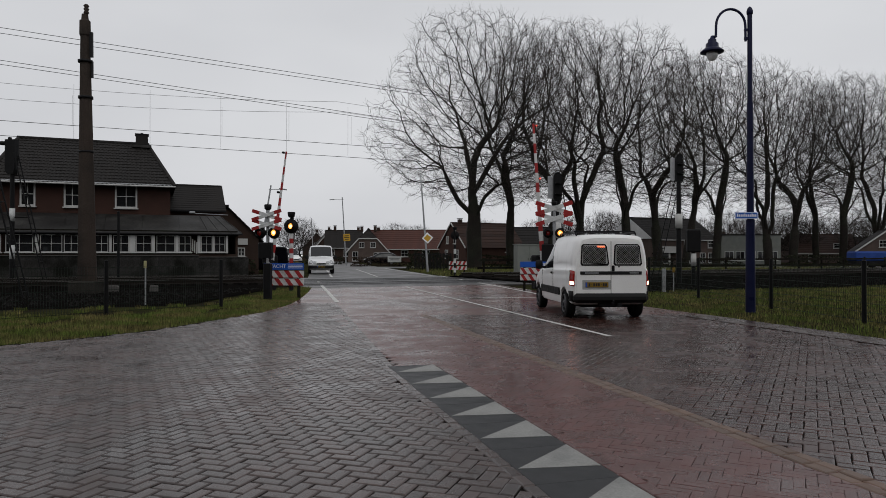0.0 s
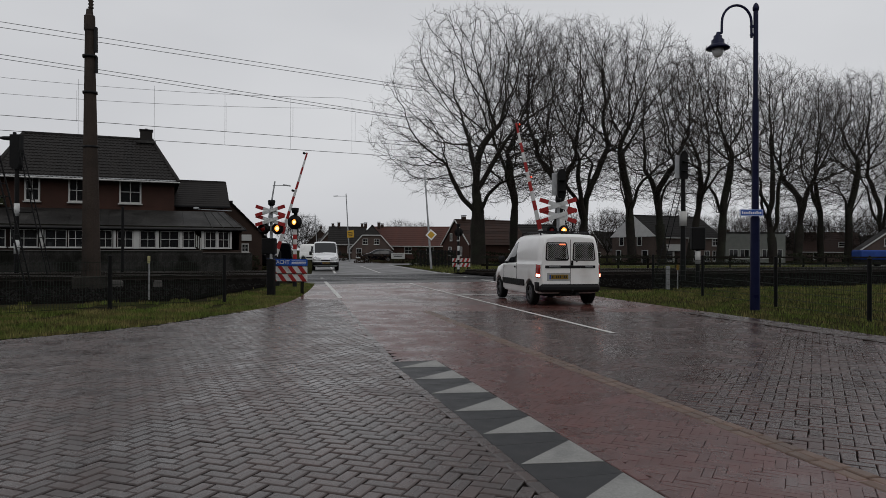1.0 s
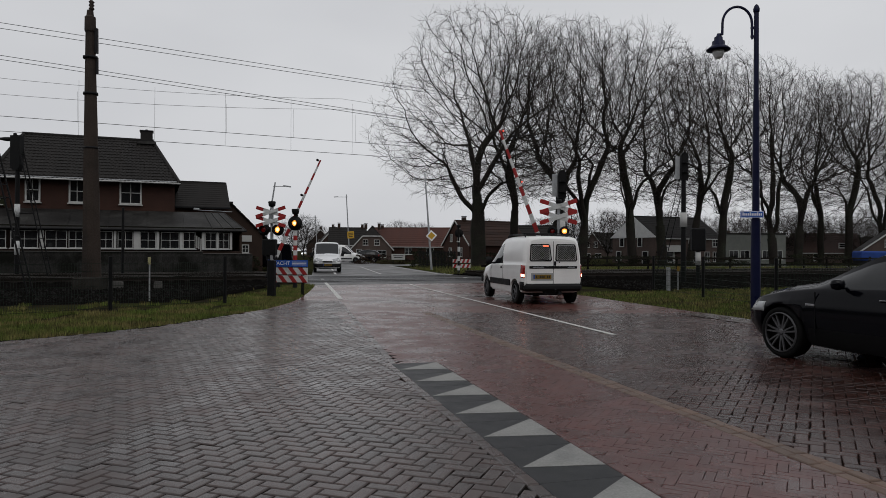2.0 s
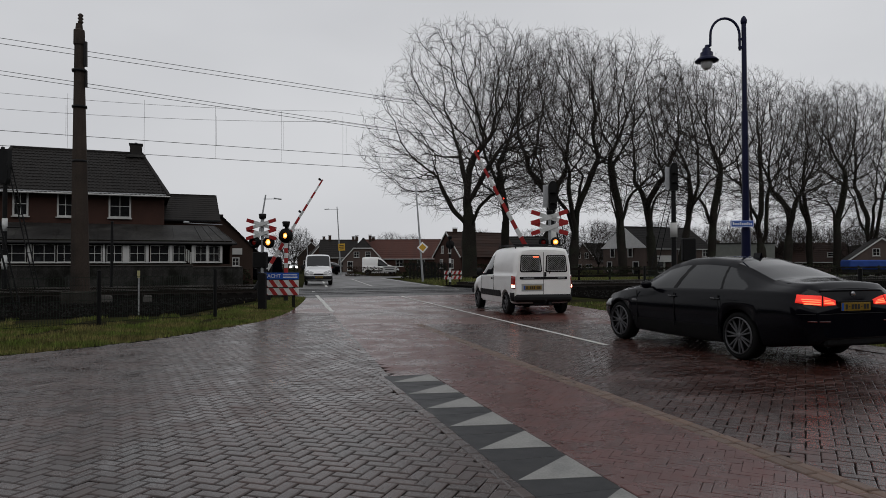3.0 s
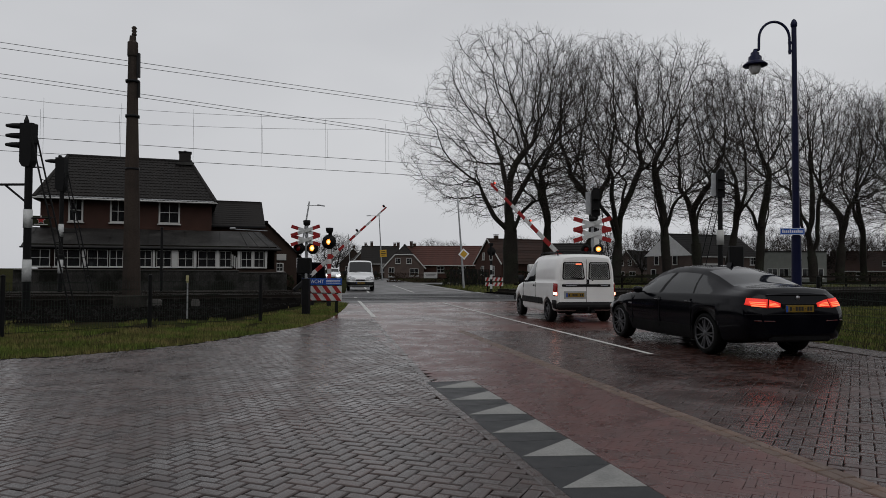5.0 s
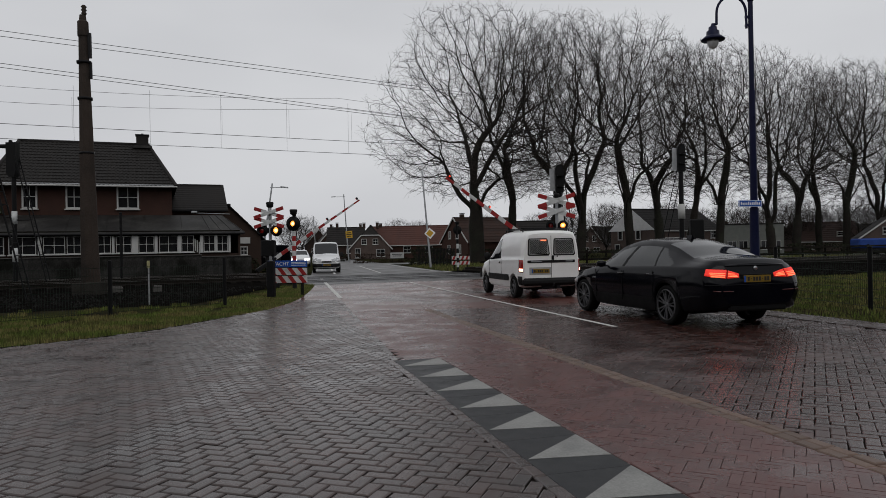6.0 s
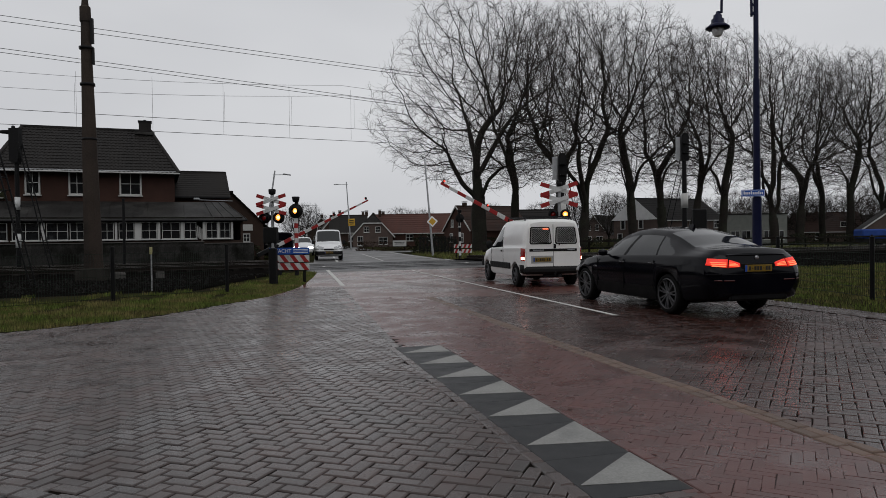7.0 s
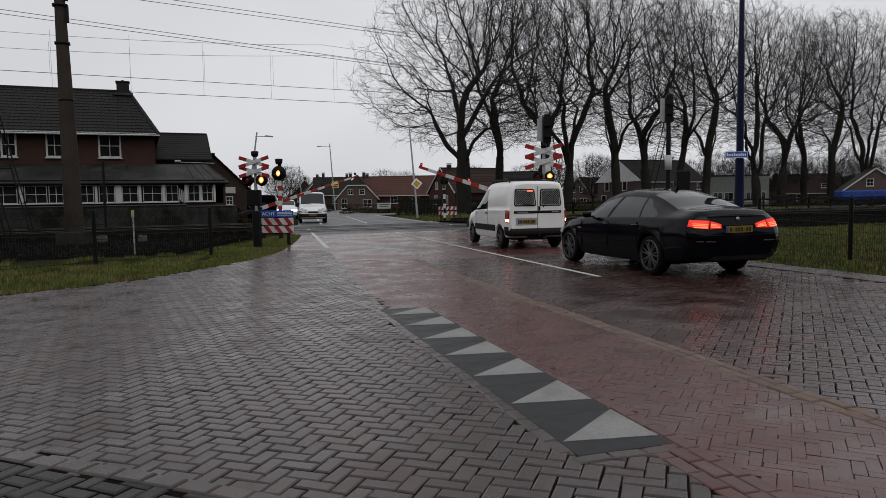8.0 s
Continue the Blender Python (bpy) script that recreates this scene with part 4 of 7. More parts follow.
def white_delivery_van():
    car = thing("delivery_van", "small white delivery van with mesh-covered rear windows and roof rails", "van")
    tree = van_body(car, M["car_white"], 3.47, 1.80)
    wheels = []
    for y in (0.0, 2.69):
        for s_ in (-1, 1):
            wheels.append(wheel_parts(car, s_ * 0.755, y, 0.305, 0.185, 5, M["hub_grey"], s_, 0.07, 0.66))
    yb = -0.645
    for s_ in (-1, 1):
        door = part("rear_door", Build().prism([(s_ * 0.006, 0.52), (s_ * 0.735, 0.52), (s_ * 0.748, 1.04), (s_ * 0.668, 1.52), (s_ * 0.645, 1.60), (s_ * 0.59, 1.655), (s_ * 0.006, 1.68)][::s_], yb - 0.022, yb + 0.01), M["car_white"], car, "white panelled rear door")
        part("window_seal", Build().prism([(s_ * 0.358 + dx, z) for dx, z in ((-0.275, 1.14), (0.285, 1.14), (0.318, 1.18), (0.268, 1.555), (0.23, 1.60), (-0.25, 1.60), (-0.285, 1.565), (-0.305, 1.18))], yb - 0.028, yb - 0.018), M["black"], door)
        part("window_grille", Build().prism([(s_ * 0.358 + dx, z) for dx, z in ((-0.25, 1.17), (0.26, 1.17), (0.284, 1.20), (0.242, 1.545), (0.215, 1.575), (-0.23, 1.575), (-0.255, 1.55), (-0.272, 1.20))], yb - 0.034, yb - 0.030), M["window_mesh"], door, "pale wire mesh behind the pane")
        wires = Build()
        hw, hh = 0.245, 0.185
        for k in range(-9, 10):
            c_ = k * 0.05
            for sl in (-1, 1):
                t0, t1 = max(-hw, -hh - c_), min(hw, hh - c_)
                if t1 - t0 > 0.02:
                    tm = (t0 + t1) / 2
                    wires.box((0, 0, 0), ((t1 - t0) * 1.414, 0.004, 0.014), pose(s_ * 0.362 + sl * tm, yb - 0.036, 1.372 + tm + c_, 0, -45 * sl, 0))
        part("mesh_wire", wires, M["steel_dark"], door)
        lamp = part("tail_light", drape(tree, 0.0, 50.8, 60, (0.70, 0.72), (1.03, 1.05), 0.014, s_, 6, 4), M["lens_red"], car, "red tail light with a lit lower part")
        part("lit_lens", drape(tree, 0.0, 51.2, 58, (0.73, 0.74), (0.80, 0.81), 0.022, s_, 5, 2), M["brake_white"], lamp, "glowing lower lens")
        part("mirror", Build().lathe([(0.02, -0.12), (0.08, -0.10), (0.095, 0.0), (0.08, 0.09), (0.02, 0.11)], 12, pose(s_ * 0.97, 2.05, 1.13) @ Matrix.Diagonal((1, 0.6, 1, 1))).box((s_ * 0.88, 2.06, 1.06), (0.12, 0.04, 0.05)), M["plastic"], car)
        part("headlight", drape(tree, 2.80, 118, 150, (0.66, 0.64), (0.83, 0.80), 0.008, s_, 8, 3), M["lens"], car)
        rail_ = Build().path([(s_ * 0.66, -0.34, 1.78), (s_ * 0.66, -0.28, 1.85), (s_ * 0.66, 1.05, 1.86), (s_ * 0.66, 1.14, 1.78)], 0.018)
        part("roof_rail", rail_, M["black"], car)
        for y0_, y1_ in ((0.40, 2.30), (3.08, 3.22)):
            part("side_strip", Build().box((s_ * 0.858, (y0_ + y1_) / 2, 0.545), (0.030, y1_ - y0_, 0.17), None, 0.010), M["plastic"], car, "dark rubbing panel")
        part("rear_corner", drape(tree, 0.0, 53, 64, (0.36, 0.38), (0.60, 0.60), 0.025, s_, 6, 2), M["plastic"], car, "dark bumper corner")
        part("door_handle", Build().box((s_ * 0.868, 1.16, 0.95), (0.022, 0.10, 0.05), None, 0.01), M["black"], car)
        for y in (1.03, 2.20):
            part("door_seam", Build().box((s_ * 0.858, y, 0.80), (0.010, 0.008, 0.50)), M["steel_dark"], car)
    for y in (-0.20, 0.80):
        part("roof_bar", Build().box((0, y, 1.882), (1.36, 0.05, 0.03), None, 0.008), M["black"], car)
    part("high_brake_light", Build().box((-0.22, yb - 0.042, 1.545), (0.15, 0.012, 0.028)), M["brake"], car)
    part("door_strip", Build().box((0.0, yb - 0.026, 0.985), (1.34, 0.02, 0.07), None, 0.008), M["plastic"], car, "dark strip with pale bars")
    for bx_, bw_ in ((-0.42, 0.30), (0.50, 0.20)):
        part("strip_bar", Build().box((bx_, yb - 0.038, 0.985), (bw_, 0.006, 0.022)), M["galv"], car)
    part("plate_frame", Build().box((-0.31, yb - 0.0225, 0.735), (0.62, 0.008, 0.20), None, 0.003), M["window_mesh"], car, "stamped plate recess")
    part("door_gap", Build().box((0, yb - 0.0225, 1.09), (0.010, 0.008, 1.16)), M["black"], car)
    part("rear_handle", Build().box((0.045, yb - 0.032, 1.085), (0.06, 0.03, 0.12), None, 0.01), M["black"], car)
    part("lock", Build().lathe([(0.017, 0), (0.017, 0.012)], 12, pose(0.17, yb - 0.022, 1.12, 90, 0, 0)), M["black"], car)
    number_plate(car, -0.31, yb - 0.032, 0.735, 0.50, 0.11)
    part("rear_bumper", Build().box((0, yb + 0.03, 0.45), (1.62, 0.24, 0.21), None, 0.07), M["plastic"], car, "dark grey plastic bumper")
    part("tow_bar", Build().tube((0, yb - 0.08, 0.34), (0, yb - 0.18, 0.36), 0.02).lathe([(0.01, 0), (0.028, 0.02), (0.01, 0.05)], 12, pose(0, yb - 0.18, 0.37)).box((0, yb + 0.06, 0.31), (0.5, 0.06, 0.06)).box((0.18, yb - 0.02, 0.30), (0.10, 0.06, 0.08)), M["steel_dark"], car)
    part("wiper", Build().tube((-0.10, yb - 0.045, 1.17), (-0.42, yb - 0.045, 1.20), 0.010), M["black"], car)
    part("underbody", Build().box((0, 1.35, 0.29), (1.1, 3.3, 0.12)), M["black"], car)
    return car, wheels


def silver_van(name, label, paint, roof, lights):
    car = thing(name, label, "van")
    tree = van_body(car, paint, 3.52, roof, 0.88, 2.70, 0.32)
    wheels = []
    for y in (0.0, 2.70):
        for s_ in (-1, 1):
            wheels.append(wheel_parts(car, s_ * 0.78, y, 0.32, 0.20, 5, M["hub_grey"], s_, 0.08))
    for s_ in (-1, 1):
        part("headlight", drape(tree, 2.75, 118, 156, (0.70, 0.66), (0.96, 0.84), 0.01, s_, 10, 3), M["headlamp"] if lights else M["lens"], car, "clear headlight")
        part("mirror", Build().box((s_ * 1.0, 2.15, 1.16), (0.18, 0.12, 0.26), None, 0.03).box((s_ * 0.9, 2.15, 1.06), (0.12, 0.05, 0.05)), M["plastic"], car)
        part("wiper", Build().tube((s_ * 0.1 + 0.1, 2.40, 1.16), (s_ * 0.1 + 0.52, 2.26, 1.24), 0.012), M["black"], car)
        part("side_strip", Build().box((s_ * 0.892, 1.35, 0.52), (0.02, 1.9, 0.14), None, 0.008), M["plastic"], car, "dark rubbing panel")
    part("grille", drape(tree, 2.75, 158, 202, (0.64, 0.64), (0.74, 0.74), 0.012, 1, 14, 2), M["plastic"], car)
    part("front_bumper", drape(tree, 2.75, 112, 248, (0.36, 0.36), (0.58, 0.58), 0.03, 1, 40, 3), M["plastic"], car, "dark grey plastic bumper")
    front_at = tree.ray_cast(Vector((0, 8, 0.50)), Vector((0, -1, 0)))[0].y
    number_plate(car, 0, front_at + 0.05, 0.50, 0.52, 0.11, 180)
    part("underbody", Build().box((0, 1.35, 0.29), (1.1, 3.3, 0.12)), M["black"], car)
    return car, wheels


def small_hatch(name, label, paint, lights):
    car = thing(name, label, "car")
    ys, rings, tags = loft_body([
        (-0.72, 0.40, 0.70, 0.62, 0.76, 0.88, 0.74, 0.98, 0.62),
        (-0.66, 0.30, 0.80, 0.60, 0.84, 0.92, 0.81, 1.10, 0.64),
        (-0.20, 0.22, 0.82, 0.60, 0.87, 0.94, 0.83, 1.42, 0.58),
        (0.40, 0.20, 0.83, 0.60, 0.88, 0.94, 0.84, 1.50, 0.56),
        (1.20, 0.20, 0.83, 0.60, 0.88, 0.93, 0.84, 1.49, 0.56),
        (1.55, 0.20, 0.83, 0.60, 0.88, 0.92, 0.84, 1.42, 0.58),
        (2.20, 0.20, 0.83, 0.58, 0.88, 0.90, 0.83, 1.06, 0.66),
        (2.70, 0.22, 0.82, 0.56, 0.86, 0.82, 0.80, 0.93, 0.62),
        (3.15, 0.25, 0.74, 0.52, 0.78, 0.72, 0.70, 0.80, 0.52),
        (3.28, 0.32, 0.58, 0.48, 0.62, 0.62, 0.54, 0.68, 0.42)],
        ((0.0, 0.305, 0.355), (2.55, 0.305, 0.355)), step=0.05, smooth=3)

    def choose(tag, v, y, s_):
        if tag == "glass" and (-0.1 < y < 0.95 or 1.02 < y < 1.95):
            return "side_window_right" if s_ > 0 else "side_window_left"
        if tag in ("edge", "top") and 1.48 < y < 2.22:
            return "windscreen"
        if tag in ("edge", "top") and -0.55 < y < -0.15:
            return "rear_window"
        return "body"
    for nm, b in skin(ys, rings, tags, choose).items():
        part(nm, b, paint if nm == "body" else M["tint"], car)
    tree = hull_tree(ys, rings)
    wheels = []
    for y in (0.0, 2.55):
        for s_ in (-1, 1):
            wheels.append(wheel_parts(car, s_ * 0.765, y, 0.305, 0.19, 7, M["alloy"], s_, 0.05))
    wells(car, (0.0, 2.55), 0.78, 0.35, 0.20, 0.305)
    for s_ in (-1, 1):
        part("headlight", drape(tree, 2.50, 122, 156, (0.62, 0.60), (0.76, 0.72), 0.01, s_, 8, 2), M["headlamp"] if lights else M["lens"], car, "lit headlight" if lights else "clear headlight")
        part("mirror", Build().box((s_ * 0.95, 1.9, 0.98), (0.18, 0.10, 0.12), None, 0.03), M["plastic"], car)
        part("tail_light", drape(tree, 0.0, 40, 58, (0.76, 0.78), (0.94, 0.95), 0.012, s_, 6, 2), M["lens_red"], car)
    front_at = tree.ray_cast(Vector((0, 8, 0.46)), Vector((0, -1, 0)))[0].y
    part("front_bumper", drape(tree, 2.50, 150, 210, (0.34, 0.34), (0.46, 0.46), 0.012, 1, 16, 2), M["plastic"], car)
    number_plate(car, 0, front_at + 0.02, 0.50, 0.52, 0.11, 180)
    return car, wheels


sedan, sedan_wheels = black_sedan()
van, van_wheels = white_delivery_van()
oncoming, oncoming_wheels = silver_van("panel_van", "silver-white panel van waiting behind the crossing", M["car_silver"], 1.95, False)
turning, turning_wheels = silver_van("turning_van", "white panel van turning into a side road", M["car_white"], 2.05, False)
parked, parked_wheels = silver_van("parked_van", "dark grey van parked beside the road past the track", M["car_black"], 1.95, False)
parked.matrix_world = pose(-13.6, 57, 0, 0, 0, 12)
parked_car, parked_car_wheels = small_hatch("parked_car", "dark grey car parked beside the inn", M["car_black"], False)
parked_car.matrix_world = pose(-13.4, 50, 0, 0, 0, 14)
dark_car, dark_wheels = small_hatch("hatchback", "dark grey hatchback leaving a side road", M["car_black"], False)
late_car, late_wheels = small_hatch("headlit_car", "silver-grey car with lit headlights behind the waiting van", M["car_silver"], True)


# ---- level crossing equipment ----
BOOM_TURN = 32.0
BOOM_L, BOOM_R = Vector((-6.45, 26.2, 1.13)), Vector((3.92, 27.3, 1.13))


def boom(name, length, label, lamps, thick):
    """A barrier arm along +x from its pivot, with a counterweight behind."""
    b = thing(name, label, "barrier")
    n = 14
    step = length / n
    for k in range(n):
        r0, r1 = thick * (1 - 0.6 * k / n), thick * (1 - 0.6 * (k + 1) / n)
        seg = Build().box((step * (k + 0.5), 0, 0), (step, 0.035, r0 + r1), None, 0.006)
        part("band", seg, M["red"] if k % 2 else M["cross_white"], b)
    part("counterweight", Build().box((-0.45, 0, 0), (0.8, 0.10, 0.16), None, 0.02), M["steel_dark"], b)
    for f in lamps:
        p = part("boom_lamp", Build().lathe([(0.03, 0), (0.045, 0.03), (0.045, 0.09), (0.02, 0.11)], 12, pose(length * f, 0, 0.05)), M["black"], b)
        part("lamp_lens", Build().lathe([(0.03, -0.07), (0.03, -0.05)], 10, pose(length * f, 0, 0.10, 90, 0, 0)), M["red_lamp"], p)
    return b


boom_left = boom("railway_barrier", 4.2, "red and white striped barrier arm coming down across the lane", (0.62, 0.985), 0.072)
boom_right = boom("railway_barrier", 5.35, "red and white striped barrier arm coming down", (0.60, 0.985), 0.115)


def barrier_drive(at, turn, label):
    d = thing("barrier_drive", label, "barrier", pose(at.x, at.y, 0, 0, 0, turn))
    part("pedestal", Build().box((0, 0.28, 0.52), (0.42, 0.36, 1.04), None, 0.03), M["steel_dark"], d)
    part("housing", Build().box((0, 0.25, 1.16), (0.50, 0.40, 0.36), None, 0.05), M["black"], d)
    part("shaft", Build().tube((0, 0.3, 1.13), (0, -0.04, 1.13), 0.05), M["steel_dark"], d)


barrier_drive(BOOM_L, BOOM_TURN, "dark barrier drive cabinet beside the road")
barrier_drive(BOOM_R, BOOM_TURN, "dark barrier drive cabinet behind the white van")


def cross_arm(parent, z, w, tilt, dy):
    m_ = pose(0, dy, z, 0, tilt, 0)
    arm = part("cross_board", Build().box((0, 0, 0), (w, 0.018, 0.110 * w), None, 0.006), M["cross_white"], parent, "white board with red ends", m_)
    for s_ in (-1, 1):
        part("red_end", Build().box((s_ * (w / 2 - 0.12 * w), -0.0125, 0), (0.24 * w, 0.008, 0.1105 * w), None, 0.003), M["red"], arm)


def saltire(x, y, turn, z, w, lamp_z, label, lit, post_r=0.05, dz_=0.145, a_=17.0, box_w=0.42):
    s = thing("crossing_signal", label, "crossing signal", pose(x, y, 0, 0, 0, turn))
    part("post", Build().tube((0, 0, 0), (0, 0, z + 0.32), post_r, post_r, 12), M["galv"], s)
    for dz in (dz_, -dz_):
        cross_arm(s, z + dz, w, a_, -0.075 - 0.004 * (dz > 0))
        cross_arm(s, z + dz, w, -a_, -0.105 - 0.004 * (dz > 0))
    part("bell", Build().lathe([(0.05, 0), (0.10, 0.04), (0.115, 0.16), (0.09, 0.18)], 16, pose(0, 0, z + 0.30)), M["black"], s)
    plate = part("lamp_board", Build().box((0, -0.03, lamp_z), (0.60, 0.03, 0.16), None, 0.03), M["black"], s)
    for sx in (-0.225, 0.225):
        part("lamp_shield", Build().lathe([(0.185, 0), (0.185, 0.02)], 24, pose(sx, -0.05, lamp_z, 90, 0, 0)), M["black"], plate)
        hood = Build().lathe([(0.115, 0), (0.115, 0.14), (0.105, 0.14), (0.105, 0.0)], 20, pose(sx, -0.07, lamp_z, 90, 0, 0))
        part("lamp_hood", hood, M["black"], plate)
        on = lit == (1 if sx > 0 else -1)
        part("lens", Build().lathe([(0.095, 0), (0.085, 0.02), (0.05, 0.035), (0.01, 0.04)], 18, pose(sx, -0.075, lamp_z, 90, 0, 0)), M["amber"] if on else M["lens_red"], plate, "lit amber lens" if on else "dark red lens")
        if on:
            part("lamp_core", Build().lathe([(0.05, 0), (0.035, 0.012)], 14, pose(sx, -0.112, lamp_z, 90, 0, 0)), M["amber_core"], plate, "bright core of the lit lamp")
    if box_w < 0.5:
        part("relay_box", Build().box((-0.09, 0.06, 1.49), (box_w, 0.24, 0.50), None, 0.03).box((-0.05, 0.06, 1.20), (0.22, 0.16, 0.12)), M["black"], s)
    else:
        part("relay_box", Build().box((0, 0.06, 1.30), (box_w, 0.24, 0.90), None, 0.03), M["black"], s)
    part("foot", Build().box((0, 0, 0.55), (0.22, 0.20, 1.1), None, 0.02), M["black"], s)
    return s


saltire(-5.35, 21.2, -8, 2.42, 0.98, 2.03, "double white saltire with red ends above twin signal lamps", 1, box_w=0.42)
saltire(4.20, 26.2, -12, 2.90, 1.44, 2.17, "large double saltire with red ends and a lit amber lamp", 1, 0.06, 0.20, 18.0, 0.95)


def disc_signal(x, y, turn, z, r, label, lit, base_z=0.85, red=True):
    s = thing("disc_signal", label, "crossing signal", pose(x, y, 0, 0, 0, turn))
    n = 7
    for k in range(n):
        z0, z1 = base_z + (z - r - base_z) * k / n, base_z + (z - r - base_z) * (k + 1) / n
        part("post_band", Build().tube((0, 0, z0), (0, 0, z1), 0.075, 0.075, 14), M["cross_white"] if k % 2 == 0 else (M["red"] if red else M["black"]), s)
    part("post", Build().tube((0, 0, 0), (0, 0, base_z), 0.08, 0.08, 14), M["steel_dark"], s)
    part("neck", Build().box((0, 0.06, z - 0.05), (0.11, 0.10, 0.9)), M["black"], s)
    face = part("disc", Build().lathe([(r, 0), (r, 0.025)], 32, pose(0, -0.02, z, 90, 0, 0)), M["black"], s)
    part("hood", Build().lathe([(0.13, 0), (0.13, 0.16), (0.12, 0.16), (0.12, 0)], 22, pose(0, -0.045, z, 90, 0, 0)), M["black"], face)
    part("lens", Build().lathe([(0.105, 0), (0.09, 0.02), (0.05, 0.04), (0.01, 0.045)], 20, pose(0, -0.05, z, 90, 0, 0)), M["amber"] if lit else M["lens_red"], face, "round signal lens")
    if lit:
        part("lamp_core", Build().lathe([(0.055, 0), (0.04, 0.012)], 14, pose(0, -0.088, z, 90, 0, 0)), M["amber_core"], face, "bright core of the lit lamp")
    part("bell", Build().lathe([(0.09, 0), (0.12, 0.03), (0.145, 0.17), (0.13, 0.20)], 18, pose(0, 0, z + r + 0.06)), M["black"], s)
    return s


disc_signal(-5.68, 26.0, -10, 2.42, 0.275, "black disc signal with amber lens on a striped post", True)
disc_signal(0.75, 44.0, 165, 2.55, 0.28, "black disc signal seen from behind, on a striped post", False, 0.2, False)


def warning_boards(x, y, turn, w, label, text, shift=0.0):
    s = thing("warning_board", label, "road sign", pose(x, y, 0, 0, 0, turn))
    for sx in (-w * 0.36, w * 0.36):
        part("stake", Build().box((sx, 0.05, 0.5), (0.09, 0.08, 1.0), None, 0.01), M["wood_dark"], s)
    sign = part("blue_sign", Build().box((0, 0, 0.99), (w, 0.02, 0.21), None, 0.006), M["sign_blue"], s, "blue sign with white lettering")
    if text:
        cu = bpy.data.curves.new("lettering", "FONT")
        cu.body, cu.size, cu.extrude = text, 0.16, 0.002
        cu.align_x, cu.align_y = "LEFT", "CENTER"
        tmp = bpy.data.objects.new("lettering", cu)
        scene.collection.objects.link(tmp)
        me = bpy.data.meshes.new_from_object(tmp.evaluated_get(bpy.context.evaluated_depsgraph_get()))
        bpy.data.objects.remove(tmp)
        me.materials.clear()
        me.materials.append(M["letter"])
        part("lettering", me, None, sign, "", pose(-w * 0.45 + shift, -0.014, 0.99, 90, 0, 0))
    bars = Build()
    for z in (1.035, 0.99, 0.945):
        bars.box((w * 0.29, -0.012, z), (w * 0.36, 0.004, 0.016))
    part("text_bars", bars, M["letter"], sign)
    for z in (0.75, 0.50):
        board = part("striped_board", Build().box((0, 0, z), (w, 0.02, 0.215), None, 0.006), M["cross_white"], s, "white board with red slanting stripes")
        for k in range(4):
            x0 = -w / 2 + w * (k + 0.02) / 4
            q = [(x0 + w * 0.125, z - 0.1075), (x0 + w * 0.24, z - 0.1075), (x0 + w * 0.115, z + 0.1075), (x0, z + 0.1075)]
            part("red_stripe", Build().prism(q, -0.016, -0.0105), M["red"], board)


warning_boards(-5.02, 21.9, -6, 1.30, "blue warning sign above two red and white striped boards", "WACHT", 0.06)
warning_boards(3.45, 26.0, -8, 1.12, "blue warning sign above red and white striped boards", "")

far_boards = thing("striped_barrier", "low red and white striped boards behind the crossing", "road sign", pose(0.95, 44.6, 0, 0, 0, 4))
for sx in (-0.42, 0.42):
    part("stake", Build().box((sx, 0.05, 0.5), (0.08, 0.08, 1.0), None, 0.01), M["wood_dark"], far_boards)
for z in (0.78, 0.46):
    bd = part("striped_board", Build().box((0, 0, z), (1.15, 0.02, 0.23), None, 0.006), M["cross_white"], far_boards, "white board with red stripes")
    for k in range(4):
        x0 = -0.55 + 0.28 * k
        part("red_stripe", Build().prism([(x0, z - 0.115), (x0 + 0.14, z - 0.115), (x0 + 0.24, z + 0.115), (x0 + 0.10, z + 0.115)], -0.016, -0.0105), M["red"], bd)

# ---- street lamp, signs, poles ----
lamp = thing("street_lamp", "dark blue street lamp with a curled arm and bell shade", "street lamp", pose(7.33, 16.55, 0))
part("pole", Build().tube((0, 0, 0), (0, 0, 2.2), 0.115, 0.105, 18).tube((0, 0, 2.2), (0, 0, 5.0), 0.085, 0.075, 18).tube((0, 0, 5.0), (0, 0, 7.10), 0.06, 0.055, 16), M["blue_pole"], lamp)
part("finial", Build().lathe([(0.04, 0), (0.07, 0.03), (0.075, 0.10), (0.05, 0.17), (0.015, 0.21)], 16, pose(0, 0, 7.09)), M["blue_pole"], lamp)
arm_pts = [(-0.10, 0, 6.47), (-0.105, 0, 6.72)] + [(-0.455 + 0.35 * math.cos(a), 0, 6.84 + 0.40 * math.sin(a)) for a in [math.pi * k / 12 for k in range(13)]] + [(-0.81, 0, 6.57)]
part("arm", Build().path(arm_pts, 0.03, 10).box((-0.05, 0, 6.54), (0.16, 0.06, 0.05)).box((-0.05, 0, 6.74), (0.16, 0.06, 0.05)), M["blue_pole"], lamp)
shade = part("shade", Build().lathe([(0.27, 0), (0.275, 0.02), (0.19, 0.09), (0.15, 0.12), (0.145, 0.21), (0.10, 0.24), (0.095, 0.31), (0.05, 0.34), (0.03, 0.40)], 28, pose(-0.90, 0, 6.20)), M["blue_pole"], lamp)
part("globe", Build().lathe([(0.02, -0.20), (0.09, -0.17), (0.13, -0.08), (0.14, 0.0)], 20, pose(-0.90, 0, 6.20)), M["lamp_globe"], shade, "frosted lamp globe")
part("bracket", Build().tube((-0.81, 0, 6.58), (-0.90, 0, 6.58), 0.03), M["blue_pole"], lamp)
